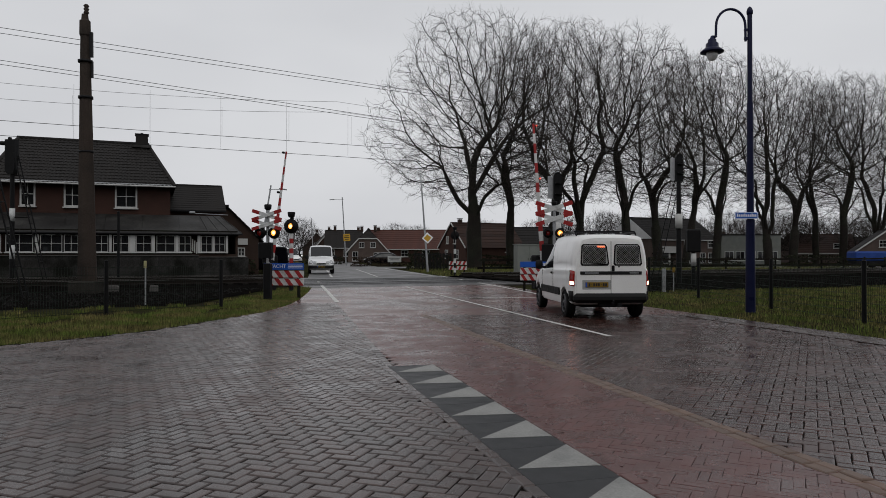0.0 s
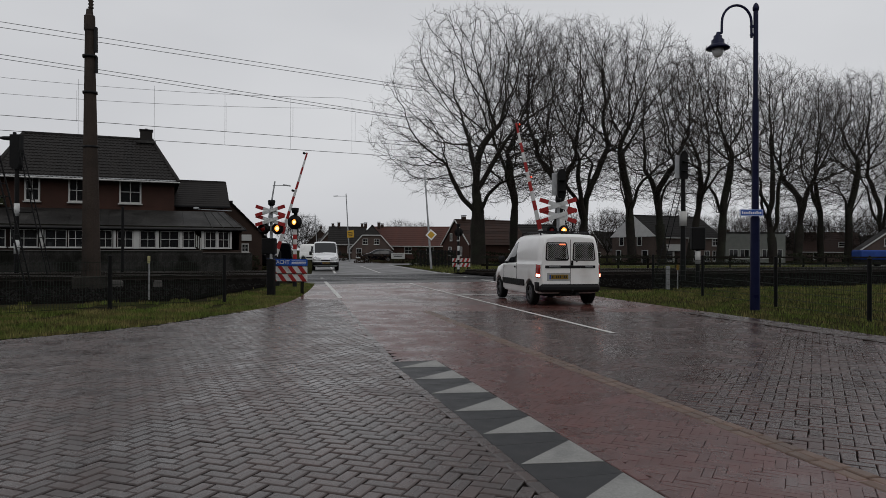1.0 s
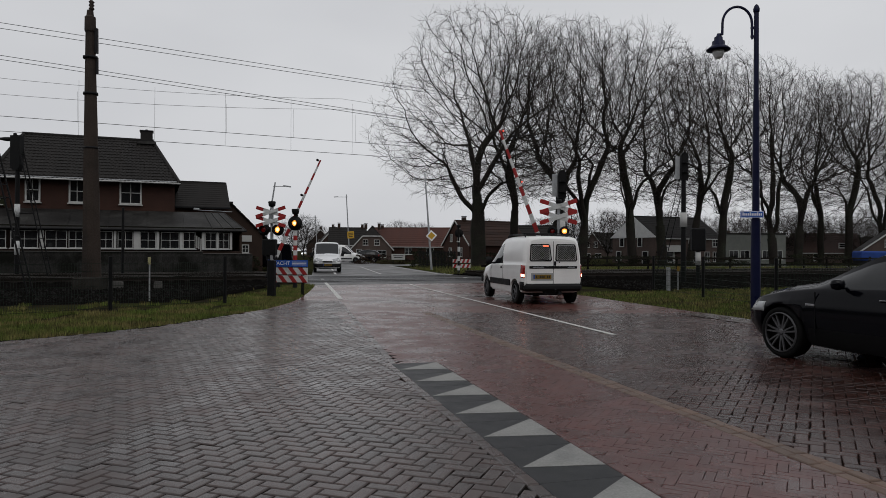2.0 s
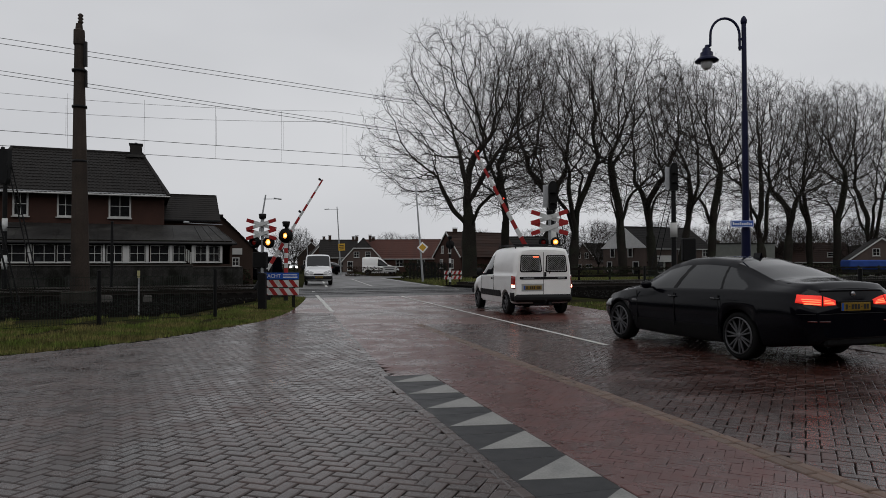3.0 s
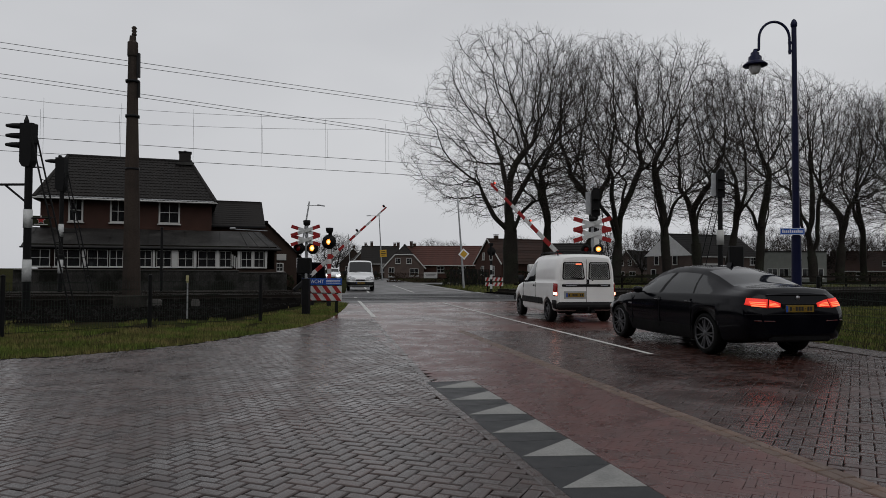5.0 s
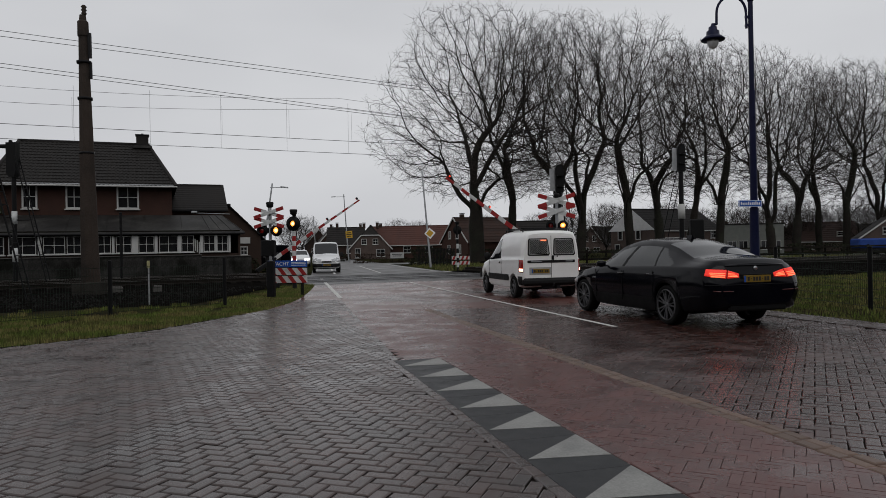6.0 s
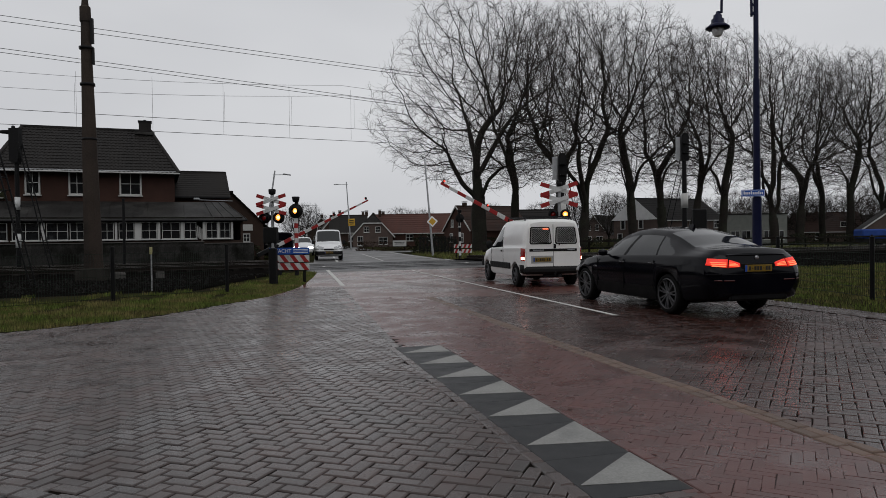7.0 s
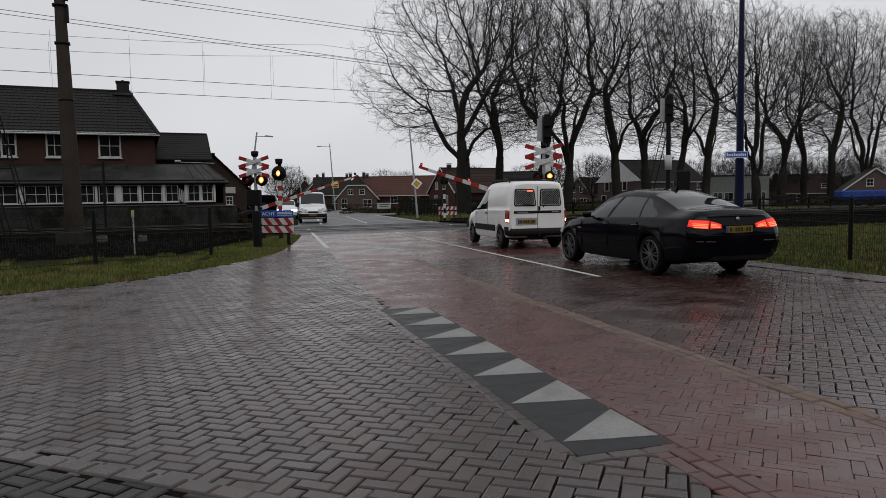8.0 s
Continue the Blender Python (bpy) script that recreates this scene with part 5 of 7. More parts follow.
street_sign = thing("street_sign", "small blue street name sign with white lettering", "street sign", pose(7.18, 16.41, 2.30, 0, 0, -3))
part("sign_plate", Build().box((0, 0, 0), (0.54, 0.012, 0.16), None, 0.004), M["sign_blue"], street_sign)
part("sign_border", Build().box((0, -0.007, 0.068), (0.52, 0.003, 0.008)).box((0, -0.007, -0.068), (0.52, 0.003, 0.008)).box((-0.256, -0.007, 0), (0.008, 0.003, 0.14)).box((0.256, -0.007, 0), (0.008, 0.003, 0.14)), M["letter"], street_sign)
bars_ = Build()
for k in range(11):
    bars_.box((-0.21 + 0.042 * k, -0.007, 0.006 if k % 4 == 0 else -0.004), (0.026, 0.003, 0.075 if k % 4 == 0 else 0.055))
part("name_bar", bars_, M["letter"], street_sign, "plain pale bars")


def mast(x, y, h, label, lean):
    p = thing("catenary_mast", label, "mast", pose(x, y, 0, 0, lean, 0))
    b = Build()
    pr = [(0.0, 0.34), (1.5, 0.31), (4.0, 0.27), (6.5, 0.22), (9.2, 0.165), (9.25, 0.20), (9.75, 0.19), (9.8, 0.13), (h, 0.11)]
    b.lathe([(r, z) for z, r in pr], 8, None, False)
    part("shaft", b, M["mast"], p, "tapered weathered shaft")
    part("footing", Build().box((0, 0, 0.16), (0.95, 0.95, 0.52), None, 0.05), M["concrete_pale"], p, "worn concrete footing")
    for z in (5.05, 7.0, 8.3):
        part("band", Build().lathe([(0.275 - z * 0.002, -0.04), (0.275 - z * 0.002, 0.04)], 8, pose(0, 0, z)), M["steel_dark"], p)
    part("insulator", Build().lathe([(0.06, 0), (0.10, 0.06), (0.06, 0.12), (0.10, 0.18), (0.06, 0.24), (0.10, 0.3), (0.05, 0.36)], 12, pose(0.05, -0.0, h)), M["mast"], p)
    part("feeder_bracket", Build().box((0.22, 0.0, 8.9), (0.10, 0.10, 0.9)).box((0.24, 0, 8.0), (0.07, 0.07, 0.6)), M["steel_dark"], p)
    return p


mast(-12.75, 24.9, 10.0, "tall tapered overhead line mast, dark and weathered", -0.7)


def wire(name, pts, r, label):
    solid(name, Build().path(pts, r, 5), M["steel_dark"], label, "cable")


def sag(u0, z0, u1, z1, v, drop, n=14):
    return [uv(u0 + (u1 - u0) * k / n, v, z0 + (z1 - z0) * k / n - drop * 4 * (k / n) * (1 - k / n)).translation for k in range(n + 1)]


for v0, zl, zr in ((0.0, 6.6, 6.47), (0.6, 6.1, 5.98)):
    s_ = (zr - zl) / 16.3
    wire("contact_wire", sag(-60, zl - 43.4 * s_, 60, zr + 60 * s_, v0, 0.0), 0.011, "taut dark overhead contact wire")
top_wires = (((-16.6, 10.28), (0.71, 9.36), 0.0), ((-16.6, 10.06), (0.71, 9.22), 0.0), ((-16.6, 9.0), (0.71, 7.84), 0.0), ((-16.6, 8.85), (0.71, 7.72), 0.05))
for (u0, z0), (u1, z1), v0 in top_wires:
    k_ = (z1 - z0) / (u1 - u0)
    wire("feeder_cable", sag(-34, z0 - 17.4 * k_, 26, z1 + 25.3 * k_, v0, 0.05), 0.011, "slack dark overhead feeder cable")
for v0, z_l, z_m, z_c in ((0.0, 7.45, 7.9, 6.53), (0.6, 8.2, 8.5, 6.03)):
    pts = sag(-16.6, z_l, -3.0, z_m + 0.1, v0, 0.15)
    wire("support_wire", [uv(-50, v0, z_l + 1.5).translation] + pts + sag(-3.0, z_m + 0.1, 40, z_m + 1.0, v0, 1.0), 0.007, "thin support wire of the overhead line")
    for k in range(-5, 7):
        u = -11.2 + k * 2.9
        wire("dropper", [uv(u, v0, z_c).translation, uv(u, v0, z_m - 0.1).translation], 0.0045, "thin dark vertical dropper wire")


def pole_light(x, y, h, lean, arm, label):
    p = thing("pole_light", label, "street lamp", pose(x, y, 0, 0, lean, 0))
    part("pole", Build().tube((0, 0, 0), (0, 0, h), 0.085, 0.05, 12), M["galv"], p)
    if arm:
        part("arm", Build().tube((-arm * 0.12, 0, h - 0.3 - arm * 0.12 * math.tan(radians(lean))), (arm, 0, h - 0.30 + arm * math.tan(radians(lean))), 0.025), M["galv"], p)
        part("lamp_head", Build().box((arm, 0, h - 0.29 + arm * math.tan(radians(lean))), (0.55, 0.2, 0.09), None, 0.03), M["galv"], p)
    return p


diamond_pole = pole_light(-1.14, 52, 7.3, -4.2, 0, "pale grey lamp pole with a priority sign")
dm = part("priority_sign", Build().box((0, 0, 0), (0.60, 0.02, 0.60), pose(0.17, -0.12, 2.55, 0, 45, 0), 0.01), M["letter"], diamond_pole, "white diamond with a yellow middle")
part("yellow_field", Build().box((0, -0.013, 0), (0.40, 0.01, 0.40), pose(0.17, -0.12, 2.55, 0, 45, 0)), M["yellow"], dm)
yp = pole_light(-11.3, 81, 8.0, -3.4, -1.2, "grey lamp pole with a yellow sign")
ys_ = part("yellow_sign", Build().box((0.28, -0.12, 3.25), (0.78, 0.03, 0.82), None, 0.02), M["yellow"], yp, "yellow sign with illegible bars")
part("sign_bars", Build().box((0.28, -0.14, 3.45), (0.5, 0.01, 0.09)).box((0.28, -0.14, 3.25), (0.6, 0.01, 0.09)).box((0.28, -0.14, 3.05), (0.45, 0.01, 0.09)), M["plate_ink"], ys_)
pole_light(-13.4, 50, 6.4, 9, 0.9, "leaning grey lamp pole with a flat lamp head")
pole_light(-20.5, 110, 7.0, -3, -1.4, "far grey street lamp pole")


def rail_signal(x, y, h, label, box, ladder_dx, turn=0):
    s = thing("railway_signal", label, "railway signal", pose(x, y, 0, 0, 0, turn))
    part("mast", Build().tube((0, 0, 0), (0, 0, h - 0.4), 0.13, 0.10, 12), M["black"], s)
    part("lamp_case", Build().prism([(-0.16, h - box), (0.18, h - box), (0.18, h - 0.16), (0.12, h - 0.04), (0.0, h), (-0.10, h - 0.04), (-0.16, h - 0.16)], -0.14, 0.14), M["black"], s)
    for dz in (0.5, 0.95):
        part("hood", Build().box((0.01, -0.26, h - dz), (0.24, 0.26, 0.05)), M["black"], s)
    part("white_side", Build().box((-0.285, 0.02, h - box * 0.55), (0.22, 0.03, box * 0.8), None, 0.01), M["galv"], s, "pale side plate")
    part("white_band", Build().lathe([(0.17, 0), (0.17, 0.7)], 12, pose(0, 0, h * 0.42)), M["trim"], s)
    lad = Build()
    for dx in (0.0, 0.30):
        lad.tube((ladder_dx + dx, 0.2, 0), (0.0 + dx * 0.8, 0.1, h - 0.6), 0.02)
    for k in range(12):
        f_ = (k + 0.5) / 12
        lad.tube((ladder_dx * (1 - f_), 0.2 - 0.1 * f_, (h - 0.6) * f_), (ladder_dx * (1 - f_) + 0.3 - 0.06 * f_, 0.2 - 0.1 * f_, (h - 0.6) * f_), 0.012)
    part("ladder", lad, M["black"], s)


rail_signal(11.35, 33.4, 6.2, "black railway signal mast with a ladder", 1.35, -1.3)


def hooded_signal(x, y, h, label, r, case, hoods, bands, ladder_dx, bracket=0.0):
    """A banded signal mast with a lamp case, long lamp hoods to one side, a pointed top and a leaning ladder."""
    s = thing("railway_signal", label, "railway signal", pose(x, y, 0))
    part("mast", Build().tube((0, 0, 0), (0, 0, h - 0.5), r, r * 0.9, 14), M["black"], s)
    w, z0, z1 = case
    part("lamp_case", Build().prism([(-w / 2 - 0.05, z0 + 0.15), (-w / 2 + 0.05, z0), (w / 2 - 0.08, z0), (w / 2 - 0.02, z0 + 0.2), (w / 2, z1), (-w / 2 - 0.05, z1)], -0.16, 0.16), M["black"], s)
    part("finial", Build().lathe([(0.08, z1), (0.075, z1 + 0.1), (0.015, h)], 10, pose(-w * 0.3, 0, 0)), M["steel_dark"], s)
    for z in hoods:
        part("hood", Build().lathe([(0.10, 0), (0.085, 0.35), (0.05, 0.55)], 12, pose(-w / 2 - 0.02, -0.05, z, 0, -87, 0)), M["black"], s)
    for lo, hi in bands:
        part("white_band", Build().lathe([(r + 0.012, lo), (r + 0.012, hi)], 14), M["cross_white"], s, "scuffed white band")
    lad = Build()
    top = h - 0.7
    for dy in (-0.15, 0.15):
        lad.tube((ladder_dx, 0.1 + dy, 0), (0.15, dy, top), 0.028)
    for k in range(14):
        f_ = (k + 0.5) / 14
        px_ = ladder_dx + (0.15 - ladder_dx) * f_
        lad.tube((px_, 0.1 * (1 - f_) - 0.15, top * f_), (px_, 0.1 * (1 - f_) + 0.15, top * f_), 0.014)
    part("ladder", lad, M["black"], s)
    for z in (3.0, top - 1.0):
        part("ladder_stay", Build().tube((0, 0, z), (0.15 + (ladder_dx - 0.15) * (1 - z / top), 0, z), 0.025), M["black"], s)
    if bracket:
        part("bracket", Build().box((-bracket / 2, 0, 4.09), (bracket, 0.08, 0.07)).tube((-bracket * 0.8, 0, 4.06), (-0.05, 0, 3.5), 0.035), M["black"], s)


hooded_signal(-19.0, 30.6, 6.55, "black railway signal with white bands, one lamp hood and a ladder", 0.10, (0.38, 4.9, 6.42), (6.25,), ((2.82, 3.39), (1.15, 1.77)), 1.45)
hooded_signal(-14.6, 21.7, 6.35, "black railway signal with three lamp hoods and white bands", 0.125, (0.36, 4.66, 6.07), (5.98, 5.66, 5.36), ((2.68, 3.28), (0.95, 1.66)), 1.5, 0.95)
rail_signal(4.9, 29.8, 4.9, "dark railway signal behind the saltire", 1.2, 0.6)


def banded_box(x, y, label):
    s = thing("signal_box", label, "railway equipment", pose(x, y, 0))
    part("post", Build().tube((0, 0, 0), (0, 0, 1.5), 0.09, 0.09, 10), M["black"], s)
    part("white_band", Build().lathe([(0.115, 0), (0.115, 0.55)], 12, pose(0, 0, 0.85)), M["trim"], s)
    part("back_board", Build().box((0, 0, 1.95), (0.60, 0.30, 1.0), None, 0.05), M["black"], s)


banded_box(10.9, 30.2, "black box on a post with a white band")
cab = thing("relay_cabinet", "grey-green relay cabinet beside the railway", "cabinet", pose(5.48, 45.2, 0, 0, 0, 12))
part("body", Build().box((0, 0, 1.0), (1.60, 0.8, 1.9), None, 0.02), M["cabinet_grey"], cab)
part("roof", Build().box((0, 0, 1.98), (1.70, 0.9, 0.07), None, 0.015), M["cabinet_grey"], cab)
part("plinth", Build().box((0, 0, 0.02), (1.55, 0.75, 0.16)), M["concrete"], cab)
for sx in (-0.39, 0.39):
    dr = part("door", Build().box((sx, -0.405, 1.02), (0.75, 0.02, 1.75), None, 0.006), M["cabinet_grey"], cab)
    part("handle", Build().box((sx * 0.2, -0.425, 1.05), (0.03, 0.03, 0.16)), M["steel_dark"], dr)


def marker(x, y, h, w, mat, label, cap=None):
    s = thing("marker_post", label, "post", pose(x, y, 0))
    part("stake", Build().box((0, 0, h / 2), (w, w, h), None, 0.01), mat, s)
    if cap:
        part("cap", Build().box((0, -0.02, h), (w * 2.2, w, 0.2), None, 0.01), cap, s)


line_post = thing("line_post", "tall thin black post beside the track", "post", uv(-12.58, 4.6))
part("post", Build().tube((0, 0, 0), (0, 0, 3.35), 0.07, 0.06, 10), M["black"], line_post)
part("cap", Build().lathe([(0.075, 3.33), (0.05, 3.40)], 10), M["black"], line_post)
for bx_, by_, bw_ in ((-12.1, 25.3, 0.55), (-10.55, 25.35, 0.30)):
    block = thing("cable_cover", "weathered pale concrete cable cover beside the track", "concrete block", pose(bx_, by_, 0, 0, 0, 20))
    part("body", Build().box((0, 0, 0.10), (bw_, 0.26, 0.22), None, 0.03), M["coping"], block)
    part("lid", Build().box((0, 0, 0.225), (bw_ * 0.86, 0.22, 0.03), None, 0.01), M["coping"], block)
marker(-8.1, 18.9, 1.1, 0.035, M["galv"], "thin stake with a yellow-white cap in the grass", M["pale_yellow"])
marker(8.05, 25.3, 0.85, 0.12, M["galv"], "stubby white marker post", None)
marker(8.5, 25.6, 0.8, 0.04, M["galv"], "thin stake with a yellow tag", M["plate"])
marker(9.0, 49.5, 0.75, 0.09, M["trim"], "small white post by the cabinet", M["plate"])


# ---- wire mesh fences ----
def fence(pts, h, label, extend=0.0):
    f = thing("mesh_fence", label, "fence")
    for k, (x, y) in enumerate(pts):
        part("post", Build().tube((x, y, 0), (x, y, h), 0.045, 0.045, 10).lathe([(0.055, 0), (0.02, 0.03)], 10, pose(x, y, h)), M["black"], f)
    for (x0, y0), (x1, y1) in zip(pts, pts[1:]):
        a, b = Vector((x0, y0, 0)), Vector((x1, y1, 0))
        panel = Build()
        n = int((b - a).length / 0.06)
        for k in range(1, n):
            p = a.lerp(b, k / n)
            panel.tube(p + Vector((0, 0, 0.05)), p + Vector((0, 0, h - 0.12)), 0.0036, 0.0036, 3, False)
        for k in range(7):
            z = 0.06 + (h - 0.2) * k / 6
            panel.tube(a + Vector((0, 0, z)), b + Vector((0, 0, z)), 0.0055, 0.0055, 3, False)
        part("mesh_panel", panel, M["fence_green"], f, "thin green wire mesh")
    return f


M["fence_green"] = material("fence_green", (0.010, 0.018, 0.012), 0.6, vary=0.2, bump=0.0)
fence([(-13.6, 11.3), (-11.6, 12.0), (-9.65, 13.6), (-7.71, 15.9), (-5.85, 18.3)], 1.22, "green wire mesh fence with dark posts along the railway verge")
fence([(8.75, 10.5), (8.43, 13.9), (8.27, 17.5), (8.02, 21.8), (7.6, 25.6)], 1.24, "green wire mesh fence with dark posts beside the grass")


# ---- houses ----
def window(parent, x, z, w, h, y, bars=(1, 1), lintel=False, t=0.07, bar=0.035):
    """A window on a wall whose face is at y (towards -y): frame, pane and glazing bars."""
    fr = Build()
    fr.box((x - w / 2 + t / 2, y - 0.03, z), (t, 0.10, h), None, 0.008).box((x + w / 2 - t / 2, y - 0.03, z), (t, 0.10, h), None, 0.008)
    fr.box((x, y - 0.03, z + h / 2 - t / 2), (w - 2 * t, 0.10, t), None, 0.008).box((x, y - 0.03, z - h / 2 + t / 2), (w - 2 * t, 0.10, t), None, 0.008)
    f = part("window_frame", fr, M["trim"], parent, "white painted window frame")
    part("pane", Build().box((x, y - 0.008, z), (w - 2 * t, 0.012, h - 2 * t)), M["pane"], f)
    g_ = Build()
    for k in range(bars[0]):
        g_.box((x - w / 2 + t + (w - 2 * t) * (k + 1) / (bars[0] + 1), y - 0.03, z), (bar, 0.04, h - 2 * t))
    for k in range(bars[1]):
        g_.box((x, y - 0.032, z - h / 2 + t + (h - 2 * t) * (k + 1) / (bars[1] + 1)), (w - 2 * t, 0.04, bar))
    if bars[0] or bars[1]:
        part("glazing_bar", g_, M["trim"], f)
    part("sill", Build().box((x, y - 0.07, z - h / 2 - 0.03), (w + 0.12, 0.16, 0.06), None, 0.01), M["trim"], f)
    if lintel:
        part("lintel", Build().box((x, y - 0.04, z + h / 2 + 0.09), (w + 0.2, 0.10, 0.14), None, 0.01), M["trim"], f)


def courses(x0, x1, y0, z0, y1, z1, n, mat, parent, name="tile_course", waves=0, taper=(0, 0)):
    """Overlapping courses of roof tiles from the eave (y0, z0) to the ridge (y1, z1)."""
    dy, dz = (y1 - y0) / n, (z1 - z0) / n
    slope = math.atan2(z1 - z0, y1 - y0)
    ln = math.hypot(dy, dz)
    b = Build()
    if waves:
        m_ = int((x1 - x0) / 0.11)
        vs = [(x0 + (x1 - x0) * k / m_, yy, (0.032 * abs(math.sin(k * math.pi / 2))) + zz) for yy, zz in ((-ln * 0.62, 0.034), (ln * 0.5, 0.0)) for k in range(m_ + 1)]
        vs += [(x0 + (x1 - x0) * k / m_, -ln * 0.62, -0.045) for k in range(m_ + 1)]
        q = m_ + 1
        fs = [(k, k + 1, q + k + 1, q + k) for k in range(m_)] + [(2 * q + k, 2 * q + k + 1, k + 1, k) for k in range(m_)]
        b.add(vs, fs)
    else:
        b.box(((x0 + x1) / 2, 0, 0), (x1 - x0, ln * 1.12, 0.045), pose(0, 0, 0, -2.5))
    me = b.mesh(name, mat)
    for k in range(n):
        if taper != (0, 0):
            f0, f1 = max(0, (k - 0.1) / n), min(1, (k + 1.0) / n)
            me = b.mesh(name, mat)
            co = np.array([v.co for v in me.vertices])
            f_ = f0 + (f1 - f0) * (co[:, 1] + ln * 0.62) / (ln * 1.12)
            lo, hi = x0 + taper[0] * f_, x1 - taper[1] * f_
            co[:, 0] = np.minimum(np.maximum(co[:, 0], lo), hi)
            me.vertices.foreach_set("co", co.astype(np.float32).ravel())
        part(name, me, None, parent, m=pose(0, y0 + dy * (k + 0.5), z0 + dz * (k + 0.5), math.degrees(slope), 0, 0))


def gable_house(name, label, m_, w, deep, eave, ridge, wall, roof, wins=(), gwins=(), chimneys=(), overhang=0.3, front_gable=False, barge=True, tiles=9, hip=0.0):
    """Ridge along x, front face at y = 0 towards -y; with front_gable the ridge runs along y."""
    h = thing(name, label, "house", m_)
    d = deep
    if not front_gable:
        out = [(0, 0), (d, 0), (d, eave), (d / 2, ridge - 0.1), (0, eave)]
        vs = [(x, y, z) for x in (-w / 2, w / 2) for y, z in out]
        part("wall", Build().add(vs, [(0, 1, 2, 3, 4), (9, 8, 7, 6, 5)] + [(i, i + 5, (i + 1) % 5 + 5, (i + 1) % 5) for i in range(5)]), wall, h)
        rf = part("roof", Build().prism([(-w / 2 - 0.05, ridge - 0.12), (w / 2 + 0.05, ridge - 0.12), (w / 2 + 0.05, ridge + 0.05), (-w / 2 - 0.05, ridge + 0.05)], d / 2 - 0.12, d / 2 + 0.12), roof, h, "ridge")
        run = d / 2 + overhang
        dz = (ridge - eave) * overhang / (d / 2)
        courses(-w / 2 - 0.15, w / 2 + 0.15, -overhang, eave - dz, d / 2, ridge, tiles, roof, rf)
        courses(-w / 2 - 0.15, w / 2 + 0.15, d + overhang, eave - dz, d / 2, ridge, max(3, tiles // 2), roof, rf)
        part("gutter", Build().box((0, -overhang - 0.05, eave - dz - 0.06), (w + 0.35, 0.12, 0.12), None, 0.02), M["trim"], rf)
    else:
        zh, back = ridge - hip * (ridge - eave), 1.6 * bool(hip)
        part("wall", Build().prism([(-w / 2, 0), (w / 2, 0), (w / 2, eave), (w * hip / 2, zh - 0.1), (-w * hip / 2, zh - 0.1), (-w / 2, eave)] if hip else [(-w / 2, 0), (w / 2, 0), (w / 2, eave), (0, ridge - 0.1), (-w / 2, eave)], 0, d), wall, h)
        rf = part("roof", Build().box((0, (d + back) / 2, ridge), (0.25, d + 0.4 - back, 0.14)), roof, h, "ridge")
        ex = w / 2 + overhang
        run = w / 2
        ez = eave - (ridge - eave) * overhang / run
        for s_ in (-1, 1):
            me_m = pose(0, 0, 0, 0, 0, 90 * s_)
            hold = part("roof_slope", Build().box(((d + back) / 2 * s_, 0, ridge - 0.04), (d + 0.3 - back, 0.1, 0.08)), roof, rf, m=me_m)
            n_ = tiles
            y0_, z0_, y1_, z1_ = -(run + overhang), ez, 0.0, ridge
            ln = math.hypot(y1_ - y0_, z1_ - z0_) / n_
            sl = math.degrees(math.atan2(z1_ - z0_, y1_ - y0_))
            b = hold.data
            bb = Build()
            for k in range(n_):
                zk = z0_ + (z1_ - z0_) * (k + 0.5) / n_
                off = back * max(0.0, (zk - zh) / max(ridge - zh, 0.01)) if hip else 0.0
                bb.box((0, 0, 0), (d + 0.4 - off, ln * 1.12, 0.045), pose((d + off) / 2 * s_, y0_ + (y1_ - y0_) * (k + 0.5) / n_, z0_ + (z1_ - z0_) * (k + 0.5) / n_, sl - 2.5, 0, 0))
            part("slope_tiling", bb, roof, rf, m=me_m, kind="stuff")
            if barge:
                xh = w * hip / 2
                L_ = math.hypot(run + overhang - xh, zh - ez)
                part("bargeboard", Build().box((0, 0, 0), (L_, 0.06, 0.17), pose(s_ * (xh + run + overhang) / 2, -0.20, (zh + ez) / 2 - 0.03, 0, s_ * math.degrees(math.atan2(zh - ez, run + overhang - xh)), 0)), M["trim"], rf, "white bargeboard")
        if hip:
            part("bargeboard", Build().box((0, -0.20, zh - 0.03), (w * hip, 0.06, 0.17)), M["trim"], rf, "white bargeboard")
            part("hip_slope", Build().add([(-w * hip / 2 - 0.05, -0.22, zh), (w * hip / 2 + 0.05, -0.22, zh), (0, back, ridge + 0.06), (0, back, zh)], [(0, 1, 2), (0, 3, 1), (1, 3, 2), (0, 2, 3)]), roof, rf)
    for x, z, ww, hh in wins:
        window(h, x, z, ww, hh, 0.0)
    for x, y, hh in chimneys:
        c = part("chimney", Build().box((x, y, ridge + hh / 2 - 0.25), (0.48, 0.5, hh + 0.4), None, 0.02), M["brick_brown"], h)
        part("chimney_cap", Build().box((x, y, ridge + hh + 0.05), (0.58, 0.60, 0.08), None, 0.02), M["steel_dark"], c)
    return h


# the inn beside the track: red brick, tiled roof, glazed veranda
HV = 11.5
inn = thing("inn", "two-storey red brick house with a dark tiled roof and white windows", "house", uv(-14.6, HV))
W2 = 4.45
part("wall", Build().box((0, 4.1, 2.72), (2 * W2, 8.2, 5.44)), M["brick_wall"], inn, "red brick wall")
RX0, RX1 = -3.75, 3.2
roof = part("roof", Build().lathe([(0.14, RX0 - 0.1), (0.14, RX1 + 0.1)], 10, pose(0, 4.1, 8.20, 0, 90, 0)), M["tile_dark"], inn, "dark ridge tiles")
courses(-W2 - 0.25, W2 + 0.25, -0.55, 5.22, 4.1, 8.22, 15, M["tile_dark"], roof, waves=1, taper=(RX0 + W2 + 0.25, W2 + 0.25 - RX1))
